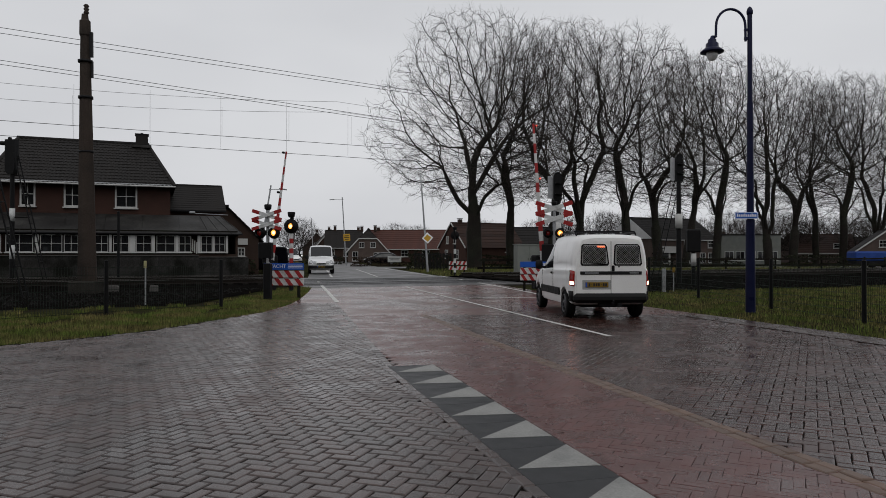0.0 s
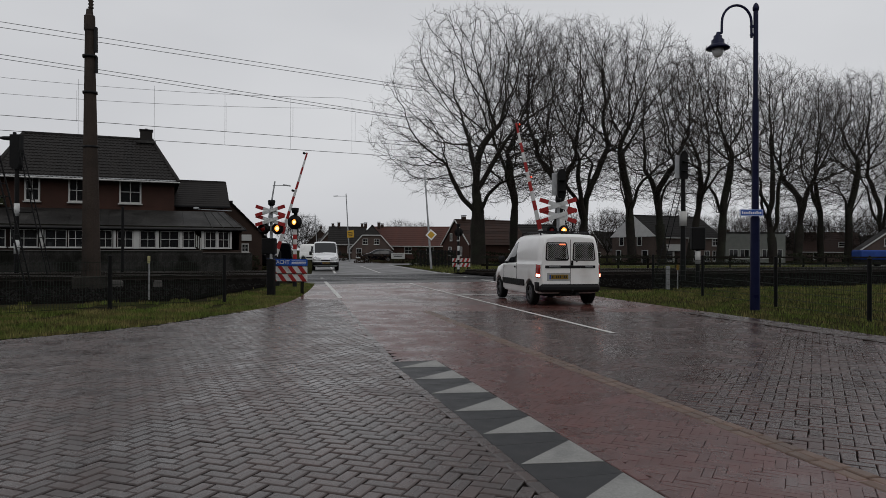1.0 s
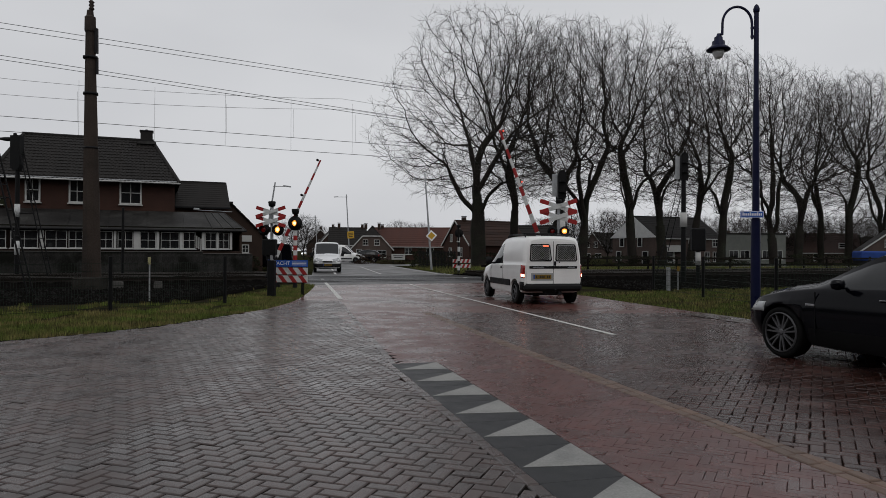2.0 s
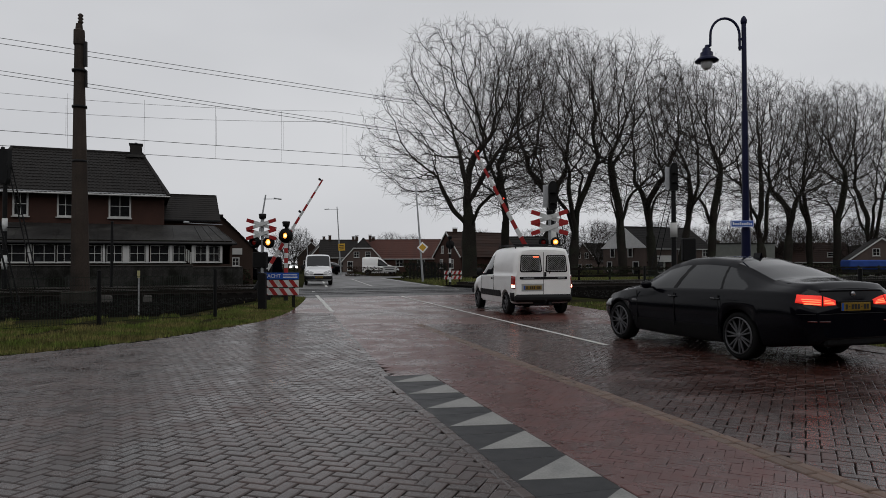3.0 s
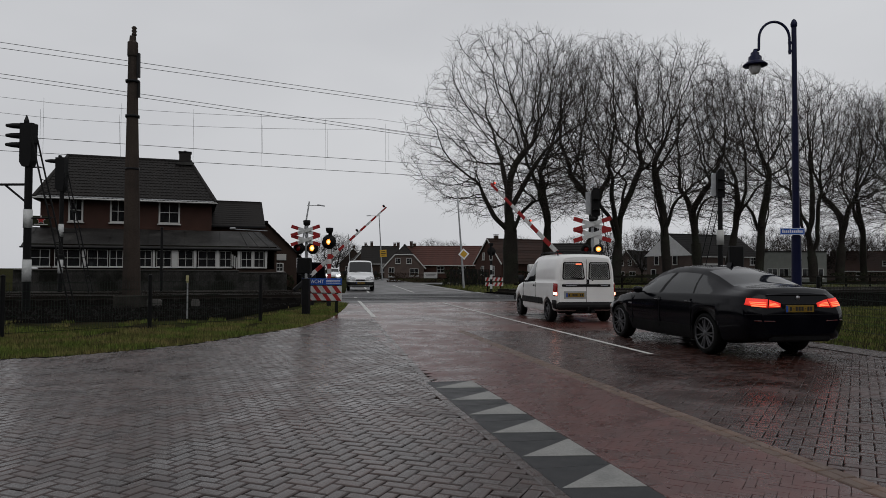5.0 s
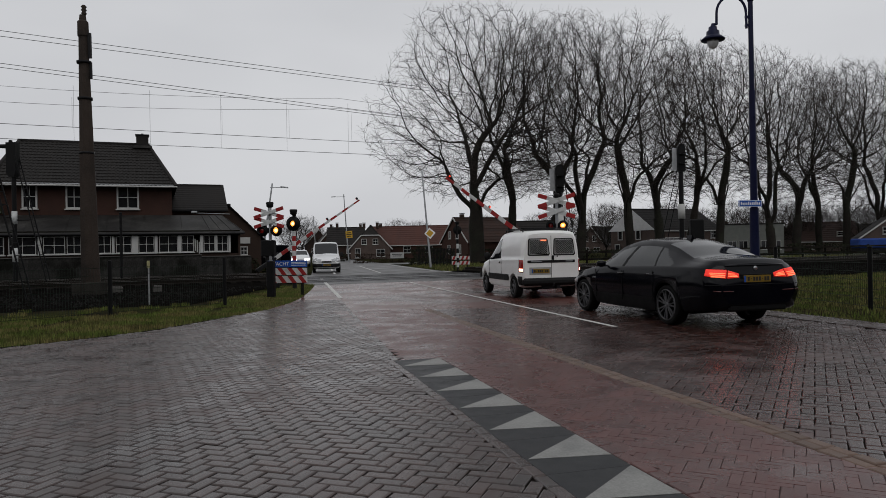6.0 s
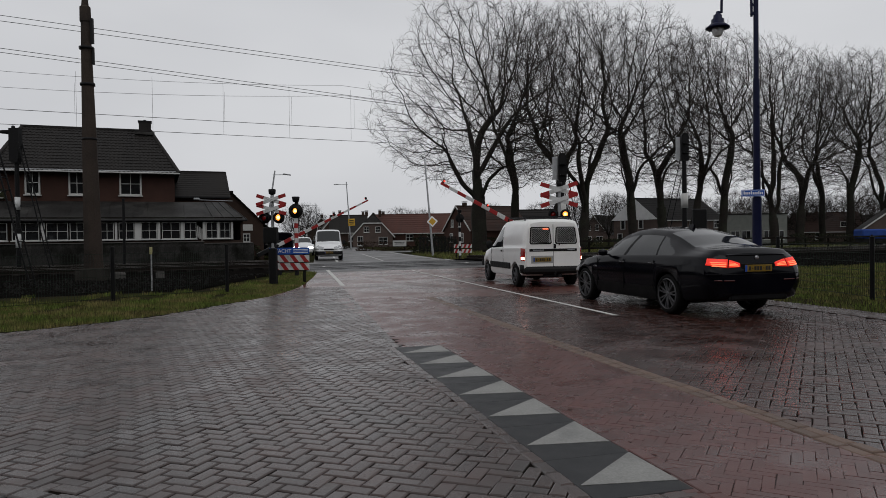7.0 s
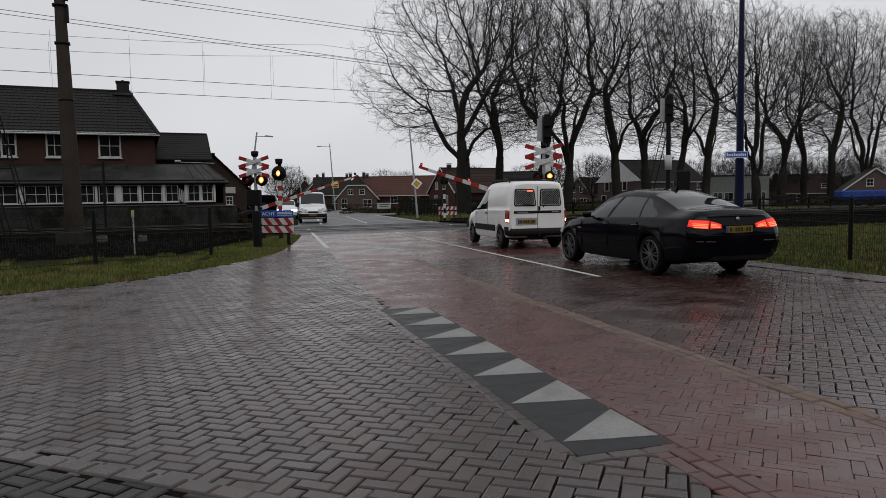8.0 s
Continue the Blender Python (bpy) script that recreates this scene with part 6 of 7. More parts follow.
for s_, rx in ((-1, RX0), (1, RX1)):
    e = s_ * (W2 + 0.25)
    part("hip_slope", Build().add([(e, -0.55, 5.20), (e, 8.75, 5.20), (rx, 4.1, 8.20), (e, -0.55, 5.12), (e, 8.75, 5.12), (rx, 4.1, 8.12)], [(0, 1, 2), (3, 5, 4), (0, 3, 4, 1), (1, 4, 5, 2), (2, 5, 3, 0)]), M["tile_dark"], roof)
    part("hip_ridge", Build().tube((e, -0.55, 5.24), (rx, 4.1, 8.24), 0.11, 0.11, 8), M["tile_dark"], roof)
part("back_slope", Build().add([(-W2 - 0.25, 8.75, 5.2), (W2 + 0.25, 8.75, 5.2), (RX1, 4.1, 8.2), (RX0, 4.1, 8.2)], [(0, 1, 2, 3)]), M["tile_dark"], roof)
part("gutter", Build().box((0, -0.62, 5.20), (2 * W2 + 0.6, 0.12, 0.08), None, 0.03), M["trim"], roof)
part("soffit", Build().box((0, -0.28, 5.28), (2 * W2 + 0.2, 0.5, 0.10), None, 0.02), M["galv"], roof)
for x0, x1 in ((-17.68, -16.94), (-15.59, -14.76), (-13.05, -11.9)):
    window(inn, (x0 + x1) / 2 + 14.6, 4.62, x1 - x0, 1.32, 0.0, (1, 1), True, 0.09)
chim = part("chimney", Build().box((2.88, 4.1, 8.28), (0.70, 0.7, 1.0), None, 0.02), M["tile_dark"], inn)
part("chimney_cap", Build().box((2.88, 4.1, 8.80), (0.80, 0.80, 0.08), None, 0.02).lathe([(0.10, 8.83), (0.08, 8.93)], 10, pose(2.88, 4.1, 0)), M["steel_dark"], chim)
part("flashing", Build().box((2.88, 3.9, 8.02), (1.1, 1.0, 0.16)), M["zinc"], chim)
star = part("sign_board", Build().box((-4.35, -0.3, 3.95), (0.9, 0.06, 0.55), None, 0.02), M["hedge"], inn, "dark green board with a plain red shape")
for nm_, rad_, dy_, mt_ in (("pale_outline", 0.27, -0.335, "trim"), ("red_shape", 0.21, -0.345, "red")):
    pts_ = [(-4.35 + rad_ * (1 if k % 2 == 0 else 0.42) * math.sin(math.pi * k / 5), 4.0 + rad_ * (1 if k % 2 == 0 else 0.42) * math.cos(math.pi * k / 5)) for k in range(10)]
    part(nm_, Build().prism(pts_[::-1], dy_, dy_ + 0.012), M[mt_], star)
part("text_bars", Build().box((-4.35, -0.336, 3.76), (0.66, 0.01, 0.035)), M["trim"], star)

ver = thing("veranda", "glazed veranda with a weathered sheet roof and white window frames", "veranda", uv(-12.6, 9.0))
VX0, VX1 = -6.6, 5.95
part("low_wall", Build().box(((VX0 + VX1) / 2, 0.1, 0.68), (VX1 - VX0, 0.22, 1.36)), M["brick_brown"], ver)
part("beam", Build().box(((VX0 + VX1) / 2, 0.08, 2.52), (VX1 - VX0, 0.24, 0.28), None, 0.02), M["wood_dark"], ver)
RY0, RZ0, RY1, RZ1 = -0.22, 2.46, 2.46, 3.56
rc = [(VX0 - 0.2, RY0, RZ0), (VX1 + 0.25, RY0, RZ0), (VX1 - 0.75, RY1, RZ1), (VX0 - 0.2, RY1, RZ1)]
vr = part("sheet_roof", Build().add([(x, y, z + h_) for h_ in (0.0, 0.06) for x, y, z in rc], [(3, 2, 1, 0), (4, 5, 6, 7)] + [(k, (k + 1) % 4, (k + 1) % 4 + 4, k + 4) for k in range(4)]), M["zinc"], ver, "dark weathered sheet roof")
for k, (xa, xb) in enumerate([(VX0 + 1.9 * j, VX0 + 1.9 * j) for j in range(6)] + [(VX1 - 1.55, VX1 - 1.9), (VX1 - 0.95, VX1 - 1.5), (VX1 - 0.35, VX1 - 1.12), (VX1 + 0.22, VX1 - 0.77)]):
    rr_ = 0.022 if k > 5 else 0.010
    part("roof_seam", Build().tube((xa, RY0, RZ0 + 0.07), (xb, RY1, RZ1 + 0.07), rr_, rr_, 6), M["zinc"], vr)
part("roof_gutter", Build().box(((VX0 + VX1) / 2, RY0 - 0.05, RZ0 + 0.01), (VX1 - VX0 + 0.5, 0.11, 0.09), None, 0.03), M["steel_dark"], vr)
part("hip_end", Build().add([(VX1 + 0.25, RY0, RZ0), (VX1 + 0.25, RY1, RZ0), (VX1 - 0.75, RY1, RZ1)], [(0, 1, 2)]), M["zinc"], vr)
part("back_wall", Build().box(((VX0 + VX1) / 2, 2.4, 1.6), (VX1 - VX0 - 0.2, 0.1, 3.2)), M["brick_brown"], ver)
part("side_wall", Build().box((VX1 - 0.05, 1.2, 1.3), (0.12, 2.4, 2.5)), M["brick_brown"], ver)
for x0, x1 in ((-6.4, -5.5), (-5.3, -4.1), (-3.78, -2.79), (-2.71, -2.05), (-2.0, -1.36), (-1.30, -0.65), (-0.41, 0.34), (0.69, 1.46), (1.71, 2.64), (2.84, 3.47), (3.99, 4.58), (4.69, 5.26)):
    window(ver, (x0 + x1) / 2, 1.925, x1 - x0, 0.90, -0.02, (1, 1), False, 0.030, 0.022)
for x0, x1 in ((-4.02, -3.84), (-0.60, -0.48), (0.36, 0.67), (1.48, 1.63), (2.66, 2.82), (3.80, 3.96), (4.59, 4.68), (5.30, 5.42)):
    part("white_post", Build().box(((x0 + x1) / 2, -0.05, 1.90), (x1 - x0, 0.1, 0.98), None, 0.01), M["trim"], ver)
drop = Build()
for k in range(4):
    drop.box((3.51 + 0.075 * k, 0.02, 1.82 - 0.02 * k), (0.06, 0.03, 0.66), pose(0, 0, 0, 0, -2 + k, 0))
part("curtain", drop, M["trim"], ver, "pale hanging blind slats")
fl = part("floodlight", Build().box((3.6, 1.55, 3.75), (0.32, 0.2, 0.12), None, 0.03).tube((3.7, 1.6, 3.7), (5.6, 1.9, 3.66), 0.02), M["galv"], ver)
wing = gable_house("inn_wing", "lower wing with a dark tiled roof behind the inn", uv(-8.6, 14.5), 3.3, 5.0, 4.3, 5.9, M["brick_wall"], M["tile_dark"], tiles=12)
for o_ in wing.children_recursive:
    if o_.name.startswith("gutter"):
        o_.data.materials[0] = M["steel_dark"]
barn = gable_house("gabled_annex", "dark gabled annex with a small white window", uv(-6.5, 17.0, 0, 0), 4.2, 8.0, 2.5, 4.6, M["brick_brown"], M["tile_dark"], wins=((0.95, 1.5, 0.5, 0.6),), front_gable=True, chimneys=((-0.6, 4.0, 0.5),), barge=False, tiles=8)

part("wall_sign", Build().box((1.0, -0.05, 2.2), (0.75, 0.05, 0.42), None, 0.01), M["trim"], barn, "small white sign board")
fen = thing("board_fence", "long dark weathered wall of boards with a coping beside the track", "fence", uv(0, 7.5))
plank = Build().box((0, 0, 0.64), (0.285, 0.03, 1.28), None, 0.006).mesh("plank", M["fence_grey"])
for k in range(46):
    part("plank", plank, None, fen, m=pose(-19.3 + 0.287 * k, 0.002 * (k % 2), -0.10 if k > 36 else 0.0))
part("coping", Build().box((-14.1, 0.0, 1.30), (10.6, 0.13, 0.05), None, 0.015).box((-7.55, 0.0, 1.20), (2.5, 0.13, 0.05), None, 0.015), M["coping"], fen, "paler coping")


def at(px, d):
    """Ground point by bearing (tangent from straight ahead) and distance ahead."""
    return (px - 784) / 1230 * d, d


def far_house(name, label, px, d, turn, **kw):
    x, y = at(px, d)
    return gable_house(name, label, pose(x, y, 0, 0, 0, turn), **kw)


BR, BB, BG = M["brick_wall"], M["brick_brown"], M["brick_grey"]
far_house("farmhouse", "brown brick farmhouse with white bargeboards and a dark roof", 651, 110, 4, w=6.3, deep=11, eave=1.9, ridge=5.4, wall=BG, roof=M["tile_dark"], front_gable=True, hip=0.46, overhang=0.35, tiles=12,
          wins=((-1.0, 2.75, 0.85, 0.9), (0.8, 2.75, 0.85, 0.9), (-2.0, 0.95, 0.9, 1.5), (1.6, 0.95, 1.4, 1.2)), chimneys=((-1.1, 3, 0.4), (1.0, 5, 0.6)))
far_house("terraced_house", "brick house with a dark tiled roof", 607, 122, 6, w=6.5, deep=8, eave=2.6, ridge=5.6, wall=BB, roof=M["tile_dark"], wins=((-2, 1.5, 1.0, 1.2), (0.6, 1.5, 1.0, 1.2)), chimneys=((-1.6, 4, 0.8), (2.6, 4, 0.6)))
far_house("terraced_house", "dark brick house with a steep roof and white gable edge", 585, 138, 14, w=6, deep=9, eave=2.8, ridge=6.2, wall=BB, roof=M["tile_dark"], front_gable=True, wins=((-0.8, 3.5, 0.8, 1.0), (1.0, 3.5, 0.8, 1.0), (-1.4, 1.4, 1.0, 1.2)), chimneys=((0, 4, 0.6),))
far_house("terraced_house", "brick house with a dark roof and white dormer", 560, 150, 8, w=6, deep=8, eave=2.8, ridge=6.0, wall=BB, roof=M["tile_dark"], front_gable=True, wins=((0, 3.4, 1.0, 0.9), (-1.2, 1.4, 1.0, 1.2), (1.3, 1.4, 1.0, 1.2)), chimneys=((0, 3, 0.7),))
far_house("bungalow", "low brick house with a red tiled roof and skylights", 716, 112, -4, w=12.5, deep=9, eave=2.3, ridge=5.3, wall=BR, roof=M["tile_red"], wins=((-4, 1.4, 1.2, 1.1), (0, 1.4, 1.2, 1.1), (3.5, 1.4, 1.2, 1.1)), chimneys=((-5, 4.5, 0.5),))
far_house("bungalow", "low brick house with a red-brown roof", 755, 118, 0, w=11, deep=9, eave=2.4, ridge=5.0, wall=BR, roof=M["tile_red"], wins=((-2, 1.4, 1.2, 1.1), (2, 1.4, 1.2, 1.1)))
fh = far_house("gabled_house", "brick house with a steep red-brown roof and white gable edge", 800, 92, -62, w=7.2, deep=9, eave=2.4, ridge=5.5, wall=BR, roof=M["tile_brown"], front_gable=True, wins=((-1.2, 3.2, 0.6, 1.0), (0.8, 3.2, 0.6, 1.0), (-1.5, 1.3, 0.8, 1.2), (1.4, 1.3, 0.8, 1.2)), chimneys=((0, 1.2, 0.5),))
far_house("barn", "long low barn with a dark roof behind the trees", 902, 92, -3, w=11, deep=10, eave=1.8, ridge=5.0, wall=BB, roof=M["tile_dark"], wins=((-2, 1.0, 1.2, 0.9),), barge=False)
far_house("brick_house", "grey-brown brick house with white windows and bargeboards", 1042, 140, -35, w=5.6, deep=8, eave=1.85, ridge=5.4, wall=BG, roof=M["tile_dark"], front_gable=True, wins=((-1.0, 2.9, 0.8, 1.2), (0.7, 2.9, 0.8, 1.2), (-1.0, 0.4, 1.1, 1.5), (1.2, 0.4, 1.3, 1.5)))
far_house("brick_house", "grey-brown brick wing with a dark roof and a white window", 1070, 146, -8, w=6.4, deep=8, eave=2.1, ridge=5.5, wall=BG, roof=M["tile_dark"], wins=((0.5, 0.6, 1.5, 1.5),), tiles=8)
GW, GD = 10.8, 8.1
wg = gable_house("gabled_house", "two-storey brick house with a white boarded gable and dark roof", pose(30.1, 86.3, 0, 0, 0, 25), w=GW, deep=GD, eave=3.3, ridge=5.95, wall=BG, roof=M["tile_dark"], tiles=12,
                 wins=((-3.6, 0.85, 2.4, 1.3), (1.2, 0.85, 1.2, 1.3), (2.9, 0.85, 0.9, 1.3), (4.3, 0.85, 0.9, 1.3), (4.3, 2.65, 1.1, 1.1), (0.4, 2.55, 1.2, 1.0)))
part("gable_cladding", Build().prism([(-GD / 2 - 0.3, 3.2), (GD / 2 + 0.3, 3.2), (0, 6.0)], -0.05, 0.03, pose(-GW / 2 - 0.12, GD / 2, 0, 0, 0, -90)), M["white"], wg, "white painted gable boards")
for gx, gz, gw, gh in ((-2.0, 2.65, 0.8, 1.1), (1.4, 2.65, 0.8, 1.1), (-2.6, 0.9, 0.9, 1.2), (0.2, 0.9, 0.9, 1.2), (2.4, 0.7, 1.0, 1.6), (0.0, 4.6, 0.9, 0.9)):
    gm = pose(-GW / 2 - 0.13, GD / 2, 0, 0, 0, -90) @ pose(gx, 0, gz)
    gf = part("gable_window", Build().box((-gw / 2, -0.03, 0), (0.09, 0.08, gh)).box((gw / 2, -0.03, 0), (0.09, 0.08, gh)).box((0, -0.03, gh / 2), (gw + 0.09, 0.08, 0.09)).box((0, -0.03, -gh / 2), (gw + 0.09, 0.08, 0.09)), M["trim"], wg, "white window frame", gm)
    part("pane", Build().box((0, 0.0, 0), (gw, 0.03, gh)), M["pane"], gf)
bm_ = pose(30.1, 86.3, 0, 0, 0, 25)
balc = thing("balcony", "white balcony parapet on the brick house", "balcony", bm_ @ pose(-3.4, -0.9, 1.55))
part("parapet", Build().box((0, 0, 0.3), (3.8, 0.10, 0.8), None, 0.02), M["trim"], balc)
part("slab", Build().box((0, 0.45, -0.12), (3.8, 0.9, 0.12)), M["concrete"], balc)
for sx in (-1.8, 0.0, 1.8):
    part("balcony_post", Build().box((sx, 0, -0.85), (0.12, 0.12, 1.4)), M["trim"], balc)
hx, hy = at(1330, 90)
hall = thing("flat_hall", "low flat-roofed pale grey hall with a row of windows", "building", pose(hx, hy, 0, 0, 0, -2))
part("wall", Build().box((0, 4, 1.9), (7.6, 8, 3.8)), M["cabinet_grey"], hall)
part("roof_edge", Build().box((0, 4, 3.85), (7.8, 8.2, 0.2), None, 0.03), M["zinc"], hall)
for k in range(5):
    window(hall, -2.8 + 1.4 * k, 1.1, 1.2, 1.2, 0.0, (1, 0))
far_house("thatched_house", "house with a broad brown roof and white gable edges", 1472, 100, -8, w=9.0, deep=9, eave=1.6, ridge=4.3, wall=BG, roof=M["tile_brown"], wins=((1.2, 2.5, 1.8, 0.7), (-2.4, 0.8, 1.4, 1.0)), tiles=10)
far_house("gabled_house", "small gabled house with white bargeboards", 1402, 112, -22, w=6.4, deep=8, eave=1.7, ridge=4.0, wall=BB, roof=M["tile_dark"], front_gable=True, wins=((0, 2.5, 0.8, 1.1), (-1.5, 0.7, 1.2, 1.3), (0.0, 0.7, 1.2, 1.3), (2.2, 0.7, 0.9, 1.5)))
far_house("gabled_house", "brick house with white bargeboards and a dark roof", 1574, 84, -25, w=6.8, deep=9, eave=1.75, ridge=4.35, wall=BG, roof=M["tile_dark"], front_gable=True, wins=((-0.6, 2.6, 0.8, 0.9), (-1.8, 0.9, 1.0, 1.1), (1.2, 0.9, 1.0, 1.1)))
far_house("brick_house", "brick house with a dark tiled roof", 1535, 104, 0, w=8, deep=9, eave=1.8, ridge=3.9, wall=BG, roof=M["tile_dark"], wins=((-2, 1.0, 1.0, 1.1),))
far_house("low_house", "low house with a dark tiled roof behind the hall", 1342, 118, 0, w=11, deep=9, eave=2.6, ridge=4.8, wall=BB, roof=M["tile_dark"], wins=((-2, 1.0, 1.0, 1.1),), chimneys=((-4.0, 4.5, 0.5), (3.5, 4.5, 0.4)))
tx, ty = at(1548, 66)
tarp = thing("covered_trailer", "trailer under a blue tarpaulin", "trailer", pose(tx, ty, 0, 0, 0, -6))
part("cover", Build().box((0, 0, 1.15), (4.2, 1.9, 0.9), None, 0.12), M["tarp_blue"], tarp)
part("chassis", Build().box((0, 0, 0.55), (4.0, 1.7, 0.3)), M["black"], tarp)
for sx in (-0.6, 0.5):
    part("tyre", Build().lathe([(0.3, -0.1), (0.3, 0.1)], 16, pose(sx, -0.9, 0.3, 90)), M["tyre"], tarp)
lx, ly = at(698, 74)
board = thing("notice_board", "low white notice board by the verge", "sign", pose(lx, ly, 0))
part("panel", Build().box((0, 0, 0.78), (1.45, 0.06, 0.62), None, 0.02), M["trim"], board)
part("text_bars", Build().box((0, -0.035, 0.9), (1.1, 0.01, 0.07)).box((0, -0.035, 0.72), (0.9, 0.01, 0.07)), M["steel_dark"], board)
for sx in (-0.5, 0.5):
    part("leg", Build().box((sx, 0.04, 0.3), (0.09, 0.06, 0.6)), M["wood_dark"], board)


# ---- bare trees ----
def tubes(segs, n, name, mat):
    """Tapered n-sided tubes from arrays of (p, q, r0, r1)."""
    S = np.array(segs)
    p, q, r0, r1 = S[:, 0:3], S[:, 3:6], S[:, 6], S[:, 7]
    d = q - p
    d /= np.linalg.norm(d, axis=1)[:, None] + 1e-9
    ref = np.where(np.abs(d[:, 2:3]) > 0.9, np.array([[1.0, 0, 0]]), np.array([[0, 0, 1.0]]))
    a = np.cross(d, ref)
    a /= np.linalg.norm(a, axis=1)[:, None]
    b = np.cross(d, a)
    V = np.zeros((len(S), 2 * n, 3))
    for k in range(n):
        t = 2 * math.pi * k / n
        o = a * math.cos(t) + b * math.sin(t)
        V[:, k] = p + o * r0[:, None]
        V[:, n + k] = q + o * r1[:, None]
    f = np.array([(k, (k + 1) % n, n + (k + 1) % n, n + k) for k in range(n)])
    F = (f[None] + (np.arange(len(S)) * 2 * n)[:, None, None]).reshape(-1, 4)
    me = bulk_mesh(name, V.reshape(-1, 3), F, mat)
    me.polygons.foreach_set("use_smooth", np.ones(len(me.polygons), dtype=bool))
    return me


def grow_tree(seed, height, reach, girth, fork, lean=(0, 0), low=5.0, limbs=4, open_=0.5, points=5200, wide=0.42, step=0.40, clear=0.60, tip=0.012, sprays=2.5):
    """Segments (trunk and limbs, fine twigs) of a bare broadleaved tree whose branches grow towards points spread through a
    rounded crown; every branch is as thick as what it carries."""
    r_ = np.random.default_rng(seed)
    P = []
    waist = low + (height - low) * wide
    while len(P) < points:
        q = r_.uniform(-1, 1, 3)
        s = q[0] ** 2 + q[1] ** 2 + q[2] ** 2
        if s > 1 or r_.random() > 0.30 + 0.70 * s:
            continue
        z = waist + q[2] * ((height - waist) if q[2] > 0 else (waist - low))
        spread = reach * (1 + 0.22 * noise.noise((q[0] * 1.7 + seed, q[1] * 1.7, q[2] * 2.0)))
        P.append((q[0] * spread + lean[0] * z, q[1] * spread + lean[1] * z, z))
    A = np.array(P)
    nodes, parent = [np.array((0, 0, -0.2))], [-1]

    def run(start, d, length, wob):
        k, p, n = start, nodes[start], max(2, int(length / step))
        d = np.array(d) / np.linalg.norm(d)
        for _ in range(n):
            d = d + r_.normal(0, wob, 3)
            d /= np.linalg.norm(d)
            p = p + d * step
            nodes.append(p)
            parent.append(k)
            k = len(nodes) - 1
        return k

    top = run(0, (lean[0], lean[1], 1), height * fork, 0.035)
    turn = r_.uniform(0, 6.3)
    for k in range(limbs):
        a = turn + 2 * math.pi * k / limbs + r_.normal(0, 0.3)
        t = (0.15 if k == 0 else r_.uniform(0.6, 1.25)) * open_
        run(max(5, top - 2 * k), (math.cos(a) * t, math.sin(a) * t, 1), height * r_.uniform(0.16, 0.30), 0.10)
    near = np.full(len(A), 1e9)
    who = np.zeros(len(A), dtype=int)
    fresh, alive = list(range(len(nodes))), np.ones(len(A), dtype=bool)
    grown = {}
    for _ in range(170):
        D = np.linalg.norm(A[:, None, :] - np.array([nodes[k] for k in fresh])[None], axis=2)
        j = D.argmin(axis=1)
        d = D[np.arange(len(A)), j]
        who = np.where(d < near, np.array(fresh)[j], who)
        near = np.minimum(d, near)
        alive &= near > clear
        if not alive.any():
            break
        fresh = []
        for k in np.unique(who[alive]):
            v = A[alive & (who == k)] - nodes[k]
            v = (v / np.linalg.norm(v, axis=1)[:, None]).mean(axis=0)
            back = nodes[k] - nodes[parent[k]] if parent[k] >= 0 else np.array((0, 0, 1.0))
            v = v / (np.linalg.norm(v) + 1e-6) + 0.85 * back / np.linalg.norm(back) + r_.normal(0, 0.30, 3)
            grown[k] = grown.get(k, 0) + 1
            if grown[k] > 3:
                alive &= who != k
                continue
            if v @ back < 0.25 * np.linalg.norm(v) * np.linalg.norm(back) and grown[k] == 1 and len(nodes) > 400:
                v = v + 0.5 * back / np.linalg.norm(back)
            nodes.append(nodes[k] + v / np.linalg.norm(v) * step)
            parent.append(int(k))
            fresh.append(len(nodes) - 1)
        if not fresh:
            break
    N, par = np.array(nodes), np.array(parent)
    load = np.zeros(len(N))
    kids = np.zeros(len(N), dtype=int)
    for k in range(len(N) - 1, 0, -1):
        if kids[k] == 0:
            load[k] = tip ** 1.95
        load[par[k]] += load[k]
        kids[par[k]] += 1
    R = load ** (1 / 1.95)
    R *= 1 + (girth / R[1] - 1) * np.clip((R - 0.03) / (R[1] - 0.03), 0, 1)
    R[0] = R[1] * 1.4
    S = N.copy()
    S[1:] = 0.5 * N[1:] + 0.5 * N[par[1:]]
    S[kids == 0] = N[kids == 0]
    big, small = [], []
    for k in range(1, len(N)):
        a, b = (S[par[k]] if par[k] else N[0]), S[k]
        (big if R[k] > 0.035 else small).append((*a, *b, max(R[k], R[par[k]] * 0.75) if kids[par[k]] < 2 else R[k] * 1.05, R[k]))
        if R[k] > 0.035:
            continue
        for _ in range(r_.poisson(sprays if kids[k] == 0 else sprays * 0.42)):
            d = (b - a) / (np.linalg.norm(b - a) + 1e-6) + r_.normal(0, 0.62, 3) + np.array((0, 0, 0.12))
            p, rr = b, 0.0105
            for _ in range(3):
                d = d / np.linalg.norm(d) + r_.normal(0, 0.22, 3)
                q = p + d / np.linalg.norm(d) * r_.uniform(0.20, 0.42)
                small.append((*p, *q, rr, rr * 0.75))
                p, rr = q, rr * 0.75
    return big, small


